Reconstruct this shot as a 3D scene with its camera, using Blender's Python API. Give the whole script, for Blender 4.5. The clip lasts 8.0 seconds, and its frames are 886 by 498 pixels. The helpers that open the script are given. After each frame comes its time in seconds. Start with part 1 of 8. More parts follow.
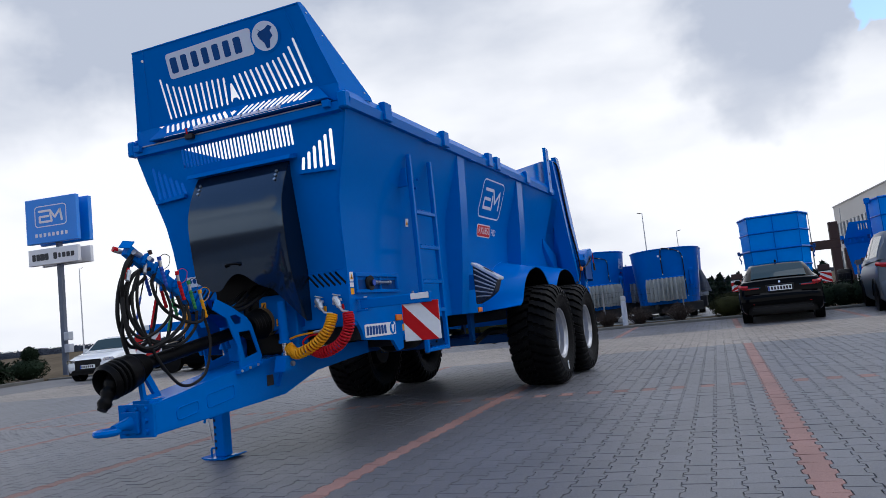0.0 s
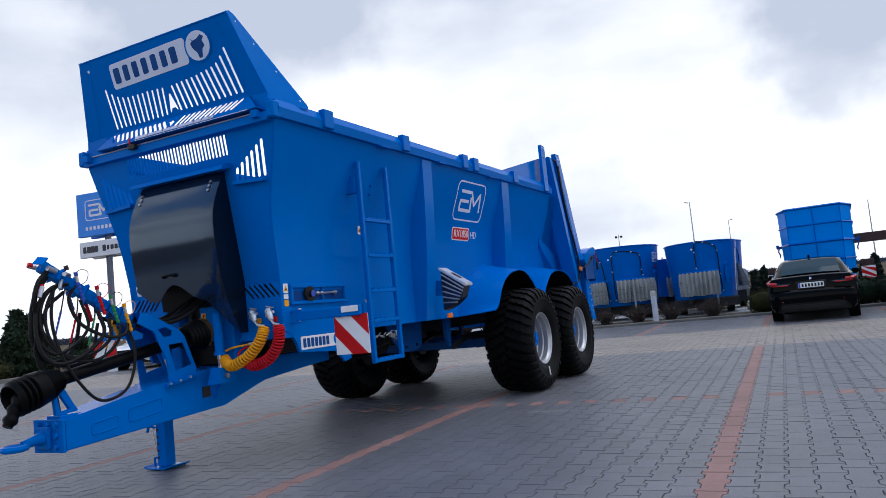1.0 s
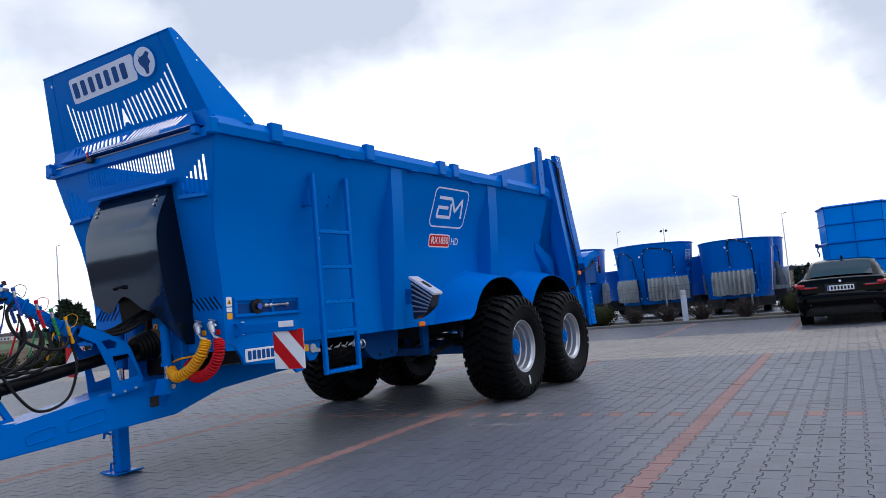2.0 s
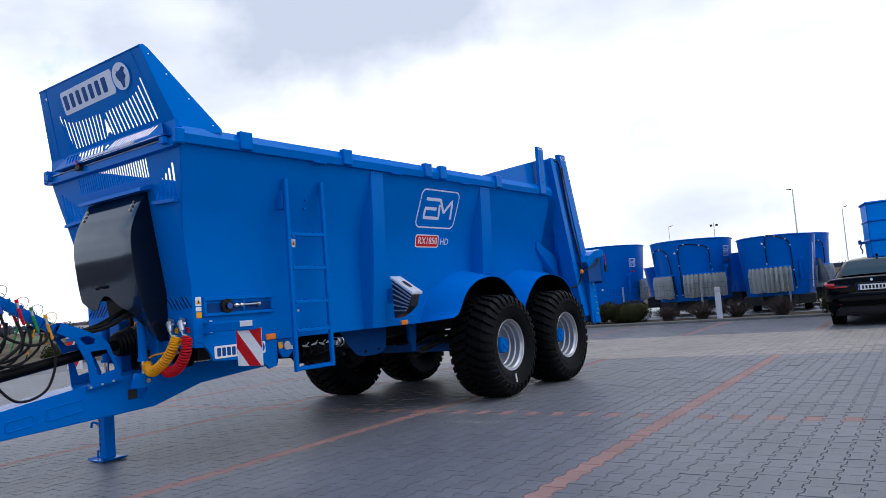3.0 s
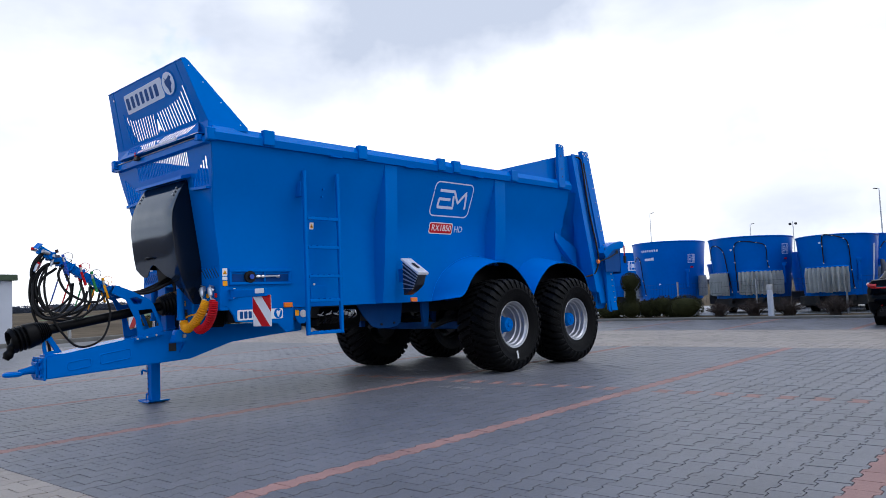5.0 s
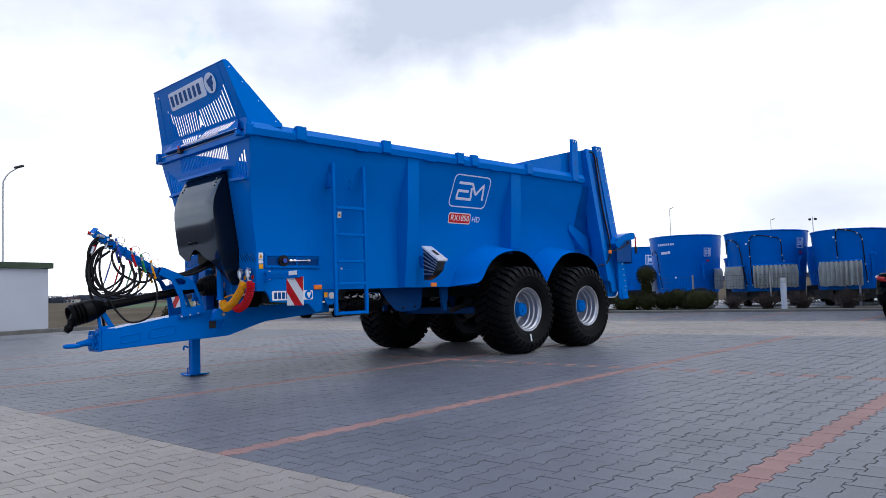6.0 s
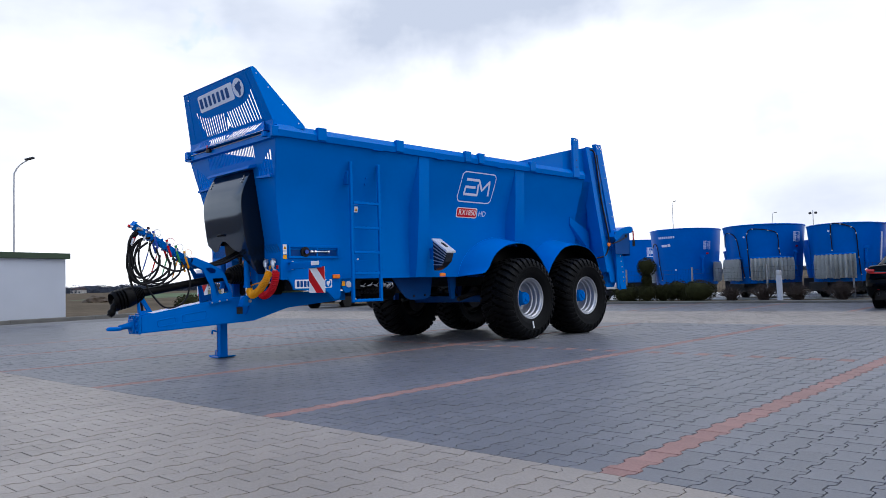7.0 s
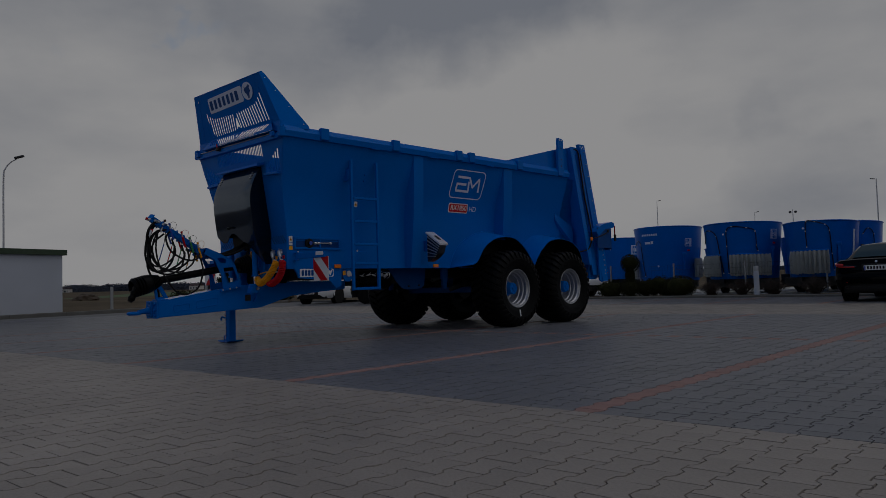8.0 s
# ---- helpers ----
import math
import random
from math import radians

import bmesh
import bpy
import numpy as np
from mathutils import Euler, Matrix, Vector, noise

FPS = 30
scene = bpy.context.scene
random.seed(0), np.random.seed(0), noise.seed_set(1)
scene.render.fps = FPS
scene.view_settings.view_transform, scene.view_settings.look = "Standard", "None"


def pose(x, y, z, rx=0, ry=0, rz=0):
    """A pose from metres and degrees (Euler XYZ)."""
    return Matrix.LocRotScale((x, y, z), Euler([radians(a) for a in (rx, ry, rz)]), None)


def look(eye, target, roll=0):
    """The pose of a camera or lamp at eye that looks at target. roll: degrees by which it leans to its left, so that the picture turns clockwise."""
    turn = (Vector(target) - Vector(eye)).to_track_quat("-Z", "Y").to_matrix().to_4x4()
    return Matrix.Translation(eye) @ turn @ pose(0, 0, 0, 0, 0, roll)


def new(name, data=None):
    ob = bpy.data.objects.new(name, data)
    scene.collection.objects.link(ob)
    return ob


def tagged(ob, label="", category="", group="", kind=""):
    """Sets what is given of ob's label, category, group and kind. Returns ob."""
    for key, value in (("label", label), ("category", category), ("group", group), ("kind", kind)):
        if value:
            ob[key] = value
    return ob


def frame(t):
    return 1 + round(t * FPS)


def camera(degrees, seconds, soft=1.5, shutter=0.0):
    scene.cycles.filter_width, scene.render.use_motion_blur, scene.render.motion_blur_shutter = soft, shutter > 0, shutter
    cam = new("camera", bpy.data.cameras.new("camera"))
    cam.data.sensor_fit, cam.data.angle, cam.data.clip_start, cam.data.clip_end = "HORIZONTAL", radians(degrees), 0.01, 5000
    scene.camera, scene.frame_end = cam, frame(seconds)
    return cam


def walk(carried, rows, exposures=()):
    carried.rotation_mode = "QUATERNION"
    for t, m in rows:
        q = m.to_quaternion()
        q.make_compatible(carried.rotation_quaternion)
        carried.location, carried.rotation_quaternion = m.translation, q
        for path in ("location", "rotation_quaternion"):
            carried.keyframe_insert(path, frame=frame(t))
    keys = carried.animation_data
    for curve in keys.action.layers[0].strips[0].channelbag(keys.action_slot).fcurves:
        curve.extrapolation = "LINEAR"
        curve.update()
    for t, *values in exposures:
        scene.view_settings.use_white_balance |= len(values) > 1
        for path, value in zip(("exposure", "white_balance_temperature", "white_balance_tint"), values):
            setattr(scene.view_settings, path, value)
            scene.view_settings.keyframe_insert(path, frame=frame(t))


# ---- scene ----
cam = camera(62.1, 8.0, soft=0.6)
PATH = [
    (0, (3.449, -5.19, 0.954), (2.771, -3.318, 1.135), -6.0),
    (0.5, (3.874, -4.956, 0.987), (3.138, -3.104, 1.159), -5.9),
    (1, (4.277, -4.694, 1.051), (3.452, -2.879, 1.215), -5.7),
    (1.5, (4.646, -4.451, 1.107), (3.753, -2.668, 1.266), -5.3),
    (2, (5.058, -4.256, 1.168), (4.097, -2.509, 1.318), -5.0),
    (3.5, (6.231, -3.955, 1.168), (5.075, -2.329, 1.312), -4.4),
    (4, (6.561, -4.019, 1.124), (5.359, -2.427, 1.266), -4.1),
    (4.5, (6.896, -4.086, 1.05), (5.645, -2.531, 1.189), -3.1),
    (6, (7.579, -4.662, 0.863), (6.249, -3.174, 0.984), -1.9),
    (6.5, (7.781, -4.939, 0.827), (6.44, -3.459, 0.938), -1.7),
    (7, (7.991, -5.217, 0.828), (6.651, -3.735, 0.928), -1.7),
    (7.5, (8.196, -5.519, 0.782), (6.869, -4.026, 0.881), -1.8),
    (8, (8.413, -5.809, 0.691), (7.098, -4.305, 0.789), -1.7),
]
walk(cam, [(t, look(eye, target, roll)) for t, eye, target, roll in PATH],
     exposures=[(0.0, -0.2, 6250, 10), (0.7, -0.1, 6150, 10), (1.5, 0.02, 6150, 10), (3.5, 0.08, 6150, 10), (7.25, 0.05, 6150, 10), (7.4, -0.30, 6150, 10), (7.5, -0.64, 6350, 10), (7.6, -0.95, 6350, 10), (7.7, -1.22, 6400, 10), (7.8, -1.52, 6450, 10), (7.9, -1.86, 6500, 10), (8.0, -2.18, 6550, 10)])

# ---- sky and sun ----
SUN_AZ, SUN_EL = 62.0, 68.0     # degrees: azimuth clockwise from +y, elevation
world = bpy.data.worlds.new("sky")
scene.world = world
world.use_nodes = True
wn, wl = world.node_tree.nodes, world.node_tree.links
wn.clear()
w_out = wn.new("ShaderNodeOutputWorld")
w_bg = wn.new("ShaderNodeBackground")
w_sky = wn.new("ShaderNodeTexSky")
w_sky.sky_type = 'NISHITA'
w_sky.sun_disc = False
w_sky.sun_elevation, w_sky.sun_rotation = radians(SUN_EL), radians(SUN_AZ)
w_sky.air_density, w_sky.dust_density, w_sky.ozone_density = 1.2, 0.2, 2.5
w_co = wn.new("ShaderNodeTexCoord")
w_map = wn.new("ShaderNodeMapping")
w_map.inputs["Scale"].default_value = (1.0, 1.0, 2.6)
w_map.inputs["Location"].default_value = (0.35, 0.1, 0.0)
w_n1 = wn.new("ShaderNodeTexNoise")
w_n1.inputs["Scale"].default_value, w_n1.inputs["Detail"].default_value, w_n1.inputs["Roughness"].default_value = 1.9, 6.0, 0.5
w_n2 = wn.new("ShaderNodeTexNoise")
w_n2.inputs["Scale"].default_value, w_n2.inputs["Detail"].default_value, w_n2.inputs["Roughness"].default_value = 2.3, 5.0, 0.48
w_r1 = wn.new("ShaderNodeValToRGB")      # cloud shade: white tops to grey-violet bellies
w_r1.color_ramp.elements[0].position, w_r1.color_ramp.elements[0].color = 0.30, (0.60, 0.65, 0.76, 1)
w_r1.color_ramp.elements[1].position, w_r1.color_ramp.elements[1].color = 0.63, (1.17, 1.17, 1.19, 1)
w_r2 = wn.new("ShaderNodeValToRGB")      # cloud cover
w_r2.color_ramp.elements[0].position, w_r2.color_ramp.elements[0].color = 0.27, (0, 0, 0, 1)
w_r2.color_ramp.elements[1].position, w_r2.color_ramp.elements[1].color = 0.35, (1, 1, 1, 1)
w_gain = wn.new("ShaderNodeMix")
w_gain.data_type, w_gain.blend_type = 'RGBA', 'MULTIPLY'
w_gain.inputs["Factor"].default_value = 1.0
w_gain.inputs[7].default_value = (0.24, 0.24, 0.24, 1)
w_mix = wn.new("ShaderNodeMix")
w_mix.data_type = 'RGBA'
wl.new(w_co.outputs["Generated"], w_map.inputs["Vector"])
wl.new(w_map.outputs["Vector"], w_n1.inputs["Vector"])
wl.new(w_co.outputs["Generated"], w_n2.inputs["Vector"])
w_sep = wn.new("ShaderNodeSeparateXYZ")
w_h = wn.new("ShaderNodeMapRange")
w_h.inputs["From Min"].default_value, w_h.inputs["From Max"].default_value = 0.14, 0.48
w_h.inputs["To Min"].default_value, w_h.inputs["To Max"].default_value = 0.13, -0.10
w_add = wn.new("ShaderNodeMath")
wl.new(w_co.outputs["Generated"], w_sep.inputs[0])
wl.new(w_sep.outputs["Z"], w_h.inputs["Value"])
wl.new(w_n1.outputs["Fac"], w_add.inputs[0])
wl.new(w_h.outputs["Result"], w_add.inputs[1])


def bank(source, az, el, inner, outer, depth):
    """Draws the value down round one direction of the sky: a bank of thicker cloud, or a gap."""
    d = (math.sin(radians(az)) * math.cos(radians(el)), math.cos(radians(az)) * math.cos(radians(el)), math.sin(radians(el)))
    dot = wn.new("ShaderNodeVectorMath")
    dot.operation = 'DOT_PRODUCT'
    nrm = wn.new("ShaderNodeVectorMath")
    nrm.operation = 'NORMALIZE'
    wl.new(w_co.outputs["Generated"], nrm.inputs[0])
    wob = wn.new("ShaderNodeTexNoise")
    wob.inputs["Scale"].default_value, wob.inputs["Detail"].default_value, wob.inputs["Roughness"].default_value = 5.5, 5.0, 0.55
    wl.new(nrm.outputs["Vector"], wob.inputs["Vector"])
    off = wn.new("ShaderNodeVectorMath")
    off.operation = 'MULTIPLY_ADD'
    wl.new(wob.outputs["Color"], off.inputs[0])
    off.inputs[1].default_value, off.inputs[2].default_value = (0.30, 0.30, 0.30), (-0.15, -0.15, -0.15)
    add = wn.new("ShaderNodeVectorMath")
    wl.new(nrm.outputs["Vector"], add.inputs[0])
    wl.new(off.outputs["Vector"], add.inputs[1])
    fin = wn.new("ShaderNodeVectorMath")
    fin.operation = 'NORMALIZE'
    wl.new(add.outputs["Vector"], fin.inputs[0])
    wl.new(fin.outputs["Vector"], dot.inputs[0])
    dot.inputs[1].default_value = d
    rng_ = wn.new("ShaderNodeMapRange")
    rng_.interpolation_type = 'SMOOTHSTEP'
    rng_.inputs["From Min"].default_value, rng_.inputs["From Max"].default_value = math.cos(radians(outer)), math.cos(radians(inner))
    rng_.inputs["To Min"].default_value, rng_.inputs["To Max"].default_value = 0.0, depth
    wl.new(dot.outputs["Value"], rng_.inputs["Value"])
    k = wn.new("ShaderNodeMath")
    k.operation = 'SUBTRACT'
    wl.new(source, k.inputs[0])
    wl.new(rng_.outputs["Result"], k.inputs[1])
    return k.outputs[0]


grey = w_add.outputs[0]
for az, el, inner, outer, depth in ((-38, 27, 3, 14, 0.27), (-52, 22, 2, 10, 0.12), (4.2, 16.6, 2.5, 7.5, 0.21), (2, 27, 2, 9, 0.12), (-16, 28, 2, 8, 0.05), (-72, 27, 4, 12, 0.08), (-15, 7, 0.5, 5, 0.08)):
    grey = bank(grey, az, el, inner, outer, depth)
wl.new(grey, w_r1.inputs["Fac"])
cover = w_n2.outputs["Fac"]
for az, el, inner, outer, depth in ((11.5, 17.6, 1.2, 4.0, 0.36), (-68, 21, 1, 8, 0.12), (205, 58, 28, 54, 0.30), (60, 60, 10, 40, 0.10)):
    cover = bank(cover, az, el, inner, outer, depth)
wl.new(cover, w_r2.inputs["Fac"])
wl.new(w_sky.outputs["Color"], w_gain.inputs[6])
wl.new(w_r2.outputs["Color"], w_mix.inputs["Factor"])
wl.new(w_gain.outputs[2], w_mix.inputs[6])
wl.new(w_r1.outputs["Color"], w_mix.inputs[7])
wl.new(w_mix.outputs[2], w_bg.inputs["Color"])
w_bg.inputs["Strength"].default_value = 1.0
wl.new(w_bg.outputs["Background"], w_out.inputs["Surface"])

sun = new("sun", bpy.data.lights.new("sun", 'SUN'))
sun.data.energy, sun.data.angle, sun.data.color = 1.5, radians(60), (1.0, 0.97, 0.93)
_az, _el = radians(SUN_AZ), radians(SUN_EL)
sun.matrix_world = look((60 * math.sin(_az) * math.cos(_el), 60 * math.cos(_az) * math.cos(_el), 60 * math.sin(_el)), (0, 0, 0))

# ---- materials ----


def mat(name, color, rough=0.5, metal=0.0, coat=0.0, vary=0.0, vscale=3.0, grain=0.0, gscale=60.0, bump=0.0, bscale=80.0,
        per=0.0, island=False, spec=0.5, rvary=0.0):
    """A procedural material: base colour with large stains (vary), fine grain, relief (bump), and a piece-to-piece change (per)."""
    m = bpy.data.materials.new(name)
    m.use_nodes = True
    n, l = m.node_tree.nodes, m.node_tree.links
    b = n["Principled BSDF"]
    b.inputs["Roughness"].default_value, b.inputs["Metallic"].default_value = rough, metal
    b.inputs["Coat Weight"].default_value, b.inputs["Coat Roughness"].default_value = coat, 0.08
    b.inputs["Specular IOR Level"].default_value = spec
    co = n.new("ShaderNodeTexCoord")
    out = None

    def scaled(source, lo, hi):
        r = n.new("ShaderNodeMapRange")
        l.new(source, r.inputs["Value"])
        r.inputs["From Min"].default_value, r.inputs["From Max"].default_value = 0.25, 0.75
        r.inputs["To Min"].default_value, r.inputs["To Max"].default_value = lo, hi
        return r.outputs["Result"]

    def times(a, c):
        k = n.new("ShaderNodeMath")
        k.operation = 'MULTIPLY'
        l.new(a, k.inputs[0])
        l.new(c, k.inputs[1])
        return k.outputs[0]
    factors = []
    if vary:
        t = n.new("ShaderNodeTexNoise")
        t.inputs["Scale"].default_value, t.inputs["Detail"].default_value = vscale, 4.0
        l.new(co.outputs["Object"], t.inputs["Vector"])
        factors.append(scaled(t.outputs["Fac"], 1 - vary, 1 + vary))
        if rvary:
            l.new(scaled(t.outputs["Fac"], rough - rvary, rough + rvary), b.inputs["Roughness"])
    if grain:
        t = n.new("ShaderNodeTexNoise")
        t.inputs["Scale"].default_value, t.inputs["Detail"].default_value = gscale, 3.0
        l.new(co.outputs["Object"], t.inputs["Vector"])
        factors.append(scaled(t.outputs["Fac"], 1 - grain, 1 + grain))
    if per:
        if island:
            g = n.new("ShaderNodeNewGeometry")
            source = g.outputs["Random Per Island"]
        else:
            g = n.new("ShaderNodeObjectInfo")
            source = g.outputs["Random"]
        r = n.new("ShaderNodeMapRange")
        l.new(source, r.inputs["Value"])
        r.inputs["To Min"].default_value, r.inputs["To Max"].default_value = 1 - per, 1 + per
        factors.append(r.outputs["Result"])
    for f in factors:
        out = f if out is None else times(out, f)
    if out is None:
        b.inputs["Base Color"].default_value = (*color, 1)
    else:
        mx = n.new("ShaderNodeVectorMath")
        mx.operation = 'SCALE'
        mx.inputs[0].default_value = color
        l.new(out, mx.inputs["Scale"])
        l.new(mx.outputs["Vector"], b.inputs["Base Color"])
    if bump:
        t = n.new("ShaderNodeTexNoise")
        t.inputs["Scale"].default_value, t.inputs["Detail"].default_value = bscale, 3.0
        l.new(co.outputs["Object"], t.inputs["Vector"])
        u = n.new("ShaderNodeBump")
        u.inputs["Strength"].default_value, u.inputs["Distance"].default_value = bump, 0.01
        l.new(t.outputs["Fac"], u.inputs["Height"])
        l.new(u.outputs["Normal"], b.inputs["Normal"])
    return m


BLUE = mat("blue_paint", (0.0001, 0.130, 0.515), 0.20, spec=0.09, vary=0.06, vscale=1.3, grain=0.02, gscale=30, bump=0.02, bscale=9, rvary=0.05)
BLUE_DEEP = mat("blue_paint_far", (0.0002, 0.108, 0.48), 0.32, spec=0.12, vary=0.12, vscale=0.7, grain=0.04, gscale=12)
# lettering blue; on axles, hangers and gussets it stands for shade
BLUE_LINE_AND_SHADE = mat("blue_lettering_and_shade", (0.001, 0.058, 0.24), 0.5, spec=0.15, vary=0.1, vscale=4)
RUBBER = mat("black_rubber", (0.0025, 0.0026, 0.0032), 0.40, spec=0.09, vary=0.25, vscale=5, grain=0.15, gscale=90, bump=0.15, bscale=120)
TYRE = mat("tyre_rubber", (0.0030, 0.0033, 0.0040), 0.55, spec=0.09, vary=0.3, vscale=4, grain=0.2, gscale=70, bump=0.2, bscale=150)
# blue in base and specular tint stands in for reflected blue sky
CURTAIN = mat("rubber_curtain_sheet", (0.007, 0.014, 0.030), 0.10, vary=0.18, vscale=2.5, grain=0.08, gscale=60, bump=0.012, bscale=6, rvary=0.03, spec=1.0)
CURTAIN.node_tree.nodes["Principled BSDF"].inputs["Specular Tint"].default_value = (0.58, 0.78, 1.0, 1)
# darker copy of the curtain rubber: the side flaps' shade is in it
CURTAIN_SHADED = mat("shaded_curtain_sheet", (0.004, 0.007, 0.013), 0.22, spec=0.35, vary=0.2, vscale=2.5, bump=0.012, bscale=6)
HOSE = mat("hose_rubber", (0.006, 0.006, 0.007), 0.5, spec=0.2, vary=0.2, vscale=9)
SILVER = mat("silver_rim_paint", (0.42, 0.43, 0.46), 0.36, metal=0.7, vary=0.1, vscale=6, grain=0.04, gscale=80)
ZINC = mat("dull_zinc_plating", (0.26, 0.27, 0.29), 0.42, metal=0.8, vary=0.25, vscale=18)
# zinc of the chock lid, lightened for the sky's shine on top
SKY_LIT_ZINC = mat("sky_lit_zinc", (0.76, 0.78, 0.82), 0.30, metal=0.45, vary=0.15, vscale=16, grain=0.08, gscale=70)
GALV = mat("galvanised_steel", (0.50, 0.51, 0.53), 0.38, metal=0.85, vary=0.18, vscale=12, grain=0.1, gscale=60)
STEEL = mat("bright_steel", (0.55, 0.55, 0.56), 0.28, metal=1.0, vary=0.12, vscale=20)
# dark steel; on chassis beams, rim backs and vent sheets it stands for shade
DARK_STEEL_AND_SHADE = mat("dark_steel_and_shade", (0.008, 0.009, 0.011), 0.6, metal=0.12, vary=0.3, vscale=10)
BRASS = mat("tan_gear_guard", (0.22, 0.13, 0.045), 0.5, vary=0.15, vscale=12)
YELLOW = mat("yellow_plastic", (0.80, 0.34, 0.004), 0.4, spec=0.25, vary=0.08, vscale=15)
RED = mat("red_plastic", (0.50, 0.006, 0.014), 0.4, spec=0.15, vary=0.08, vscale=15)
GREEN = mat("green_plastic", (0.01, 0.22, 0.06), 0.4, vary=0.08, vscale=15)
BLUE_PLASTIC = mat("blue_plastic", (0.01, 0.06, 0.40), 0.4, vary=0.08, vscale=15)
WHITE = mat("white_sticker", (0.74, 0.75, 0.77), 0.45, vary=0.05, vscale=6)
PALE = mat("pale_grey_decal", (0.58, 0.65, 0.80), 0.5, vary=0.05, vscale=5)
BLACK = mat("black_print", (0.008, 0.008, 0.009), 0.5, spec=0.2)
REFLECT_RED = mat("red_reflective_film", (0.50, 0.006, 0.010), 0.35, spec=0.12, vary=0.06, vscale=20)
REFLECT_WHITE = mat("white_reflective_film", (0.74, 0.75, 0.78), 0.35, vary=0.05, vscale=20)
ORANGE = mat("orange_reflector", (0.85, 0.20, 0.01), 0.25, vary=0.08, vscale=30)
GLASS_DARK = mat("tinted_car_glass", (0.011, 0.038, 0.058), 0.03, spec=0.05)
CAR_BLACK = mat("black_car_paint", (0.0010, 0.0014, 0.0022), 0.06, coat=0.0, spec=0.07, vary=0.1, vscale=3)
CAR_WHITE = mat("white_car_paint", (0.72, 0.73, 0.74), 0.25, coat=0.8, vary=0.03, vscale=3)
CAR_GREY = mat("grey_car_paint", (0.075, 0.095, 0.125), 0.3, spec=0.3, coat=0.1, vary=0.05, vscale=3)
TAIL = mat("red_tail_light", (0.38, 0.008, 0.012), 0.15, coat=0.5)
CHROME = mat("chrome", (0.7, 0.7, 0.72), 0.12, metal=1.0)
CONCRETE = mat("concrete_kerb", (0.115, 0.112, 0.105), 0.85, vary=0.2, vscale=2.5, grain=0.15, gscale=40, bump=0.3, bscale=60)
GREY_PAVER = mat("grey_paver", (0.105, 0.107, 0.121), 0.47, vary=0.16, vscale=0.8, grain=0.14, gscale=70, bump=0.2, bscale=160, per=0.09, island=True)
RED_PAVER = mat("red_paver", (0.248, 0.136, 0.121), 0.70, vary=0.18, vscale=1.0, grain=0.16, gscale=70, bump=0.35, bscale=160, per=0.06, island=True)
BROWN_PAVER = mat("sand_grey_paver", (0.242, 0.211, 0.187), 0.54, vary=0.16, vscale=0.8, grain=0.14, gscale=70, bump=0.25, bscale=160, per=0.06, island=True)
PAVER_ONE = mat("single_paver", (0.105, 0.107, 0.121), 0.47, vary=0.16, vscale=0.8, grain=0.14, gscale=70, bump=0.2, bscale=160, per=0.09)
PAVER_ONE_BROWN = mat("single_sand_paver", (0.242, 0.211, 0.187), 0.54, vary=0.16, vscale=0.8, grain=0.14, gscale=70, bump=0.25, bscale=160, per=0.06)
PAVER_ONE_RED = mat("single_red_paver", (0.248, 0.136, 0.121), 0.70, vary=0.18, vscale=1.0, grain=0.16, gscale=70, bump=0.35, bscale=160, per=0.06)
JOINT = mat("joint_sand", (0.12, 0.117, 0.113), 0.95, vary=0.3, vscale=5, grain=0.3, gscale=120)
FAR_PAVING = mat("far_paving", (0.13, 0.128, 0.132), 0.8, vary=0.2, vscale=0.25, grain=0.2, gscale=6)
SOIL = mat("dry_field", (0.086, 0.066, 0.044), 0.95, spec=0.05, vary=0.35, vscale=0.06, grain=0.35, gscale=1.1)
LEAF = mat("evergreen_leaf", (0.020, 0.022, 0.007), 0.8, spec=0.1, vary=0.35, vscale=6, per=0.4, island=True)
LEAF_DARK = mat("dark_conifer_leaf", (0.012, 0.022, 0.012), 0.8, spec=0.1, vary=0.3, vscale=2, per=0.4, island=True)
TWIG = mat("bare_twigs", (0.036, 0.024, 0.020), 0.85, per=0.4, island=True)
BARK = mat("bark", (0.08, 0.06, 0.045), 0.9, vary=0.3, vscale=8, bump=0.4, bscale=40)
PLASTER = mat("white_plaster", (0.44, 0.47, 0.54), 0.8, vary=0.06, vscale=0.8, grain=0.05, gscale=30, bump=0.1, bscale=60)
ROOF_DARK = mat("dark_roof_edge", (0.026, 0.050, 0.024), 0.6, vary=0.2, vscale=2)
LAMP_POLE = mat("pale_lamp_pole", (0.52, 0.53, 0.57), 0.5, vary=0.1, vscale=2)
POLE = mat("galvanised_pole", (0.34, 0.35, 0.37), 0.5, metal=0.5, vary=0.12, vscale=3)
STRIP = mat("pale_rubber_strips", (0.31, 0.33, 0.335), 0.55, vary=0.2, vscale=3, grain=0.1, gscale=30)
MAROON = mat("dark_red_steel", (0.028, 0.007, 0.007), 0.6, vary=0.2, vscale=2)
OFFICE_GLASS = mat("pale_office_glass", (0.16, 0.18, 0.20), 0.12, spec=0.5, vary=0.25, vscale=0.8)
FACADE = mat("white_cladding", (0.60, 0.58, 0.56), 0.6, vary=0.05, vscale=0.3)
AZURE = mat("light_azure_paint", (0.0004, 0.215, 0.74), 0.45, spec=0.06, vary=0.08, vscale=0.8, grain=0.03, gscale=10)
SIGN_BLUE = mat("sign_blue", (0.002, 0.21, 0.74), 0.35, vary=0.04, vscale=1)
SIGN_WHITE = mat("sign_white", (0.70, 0.70, 0.74), 0.4, vary=0.04, vscale=1)
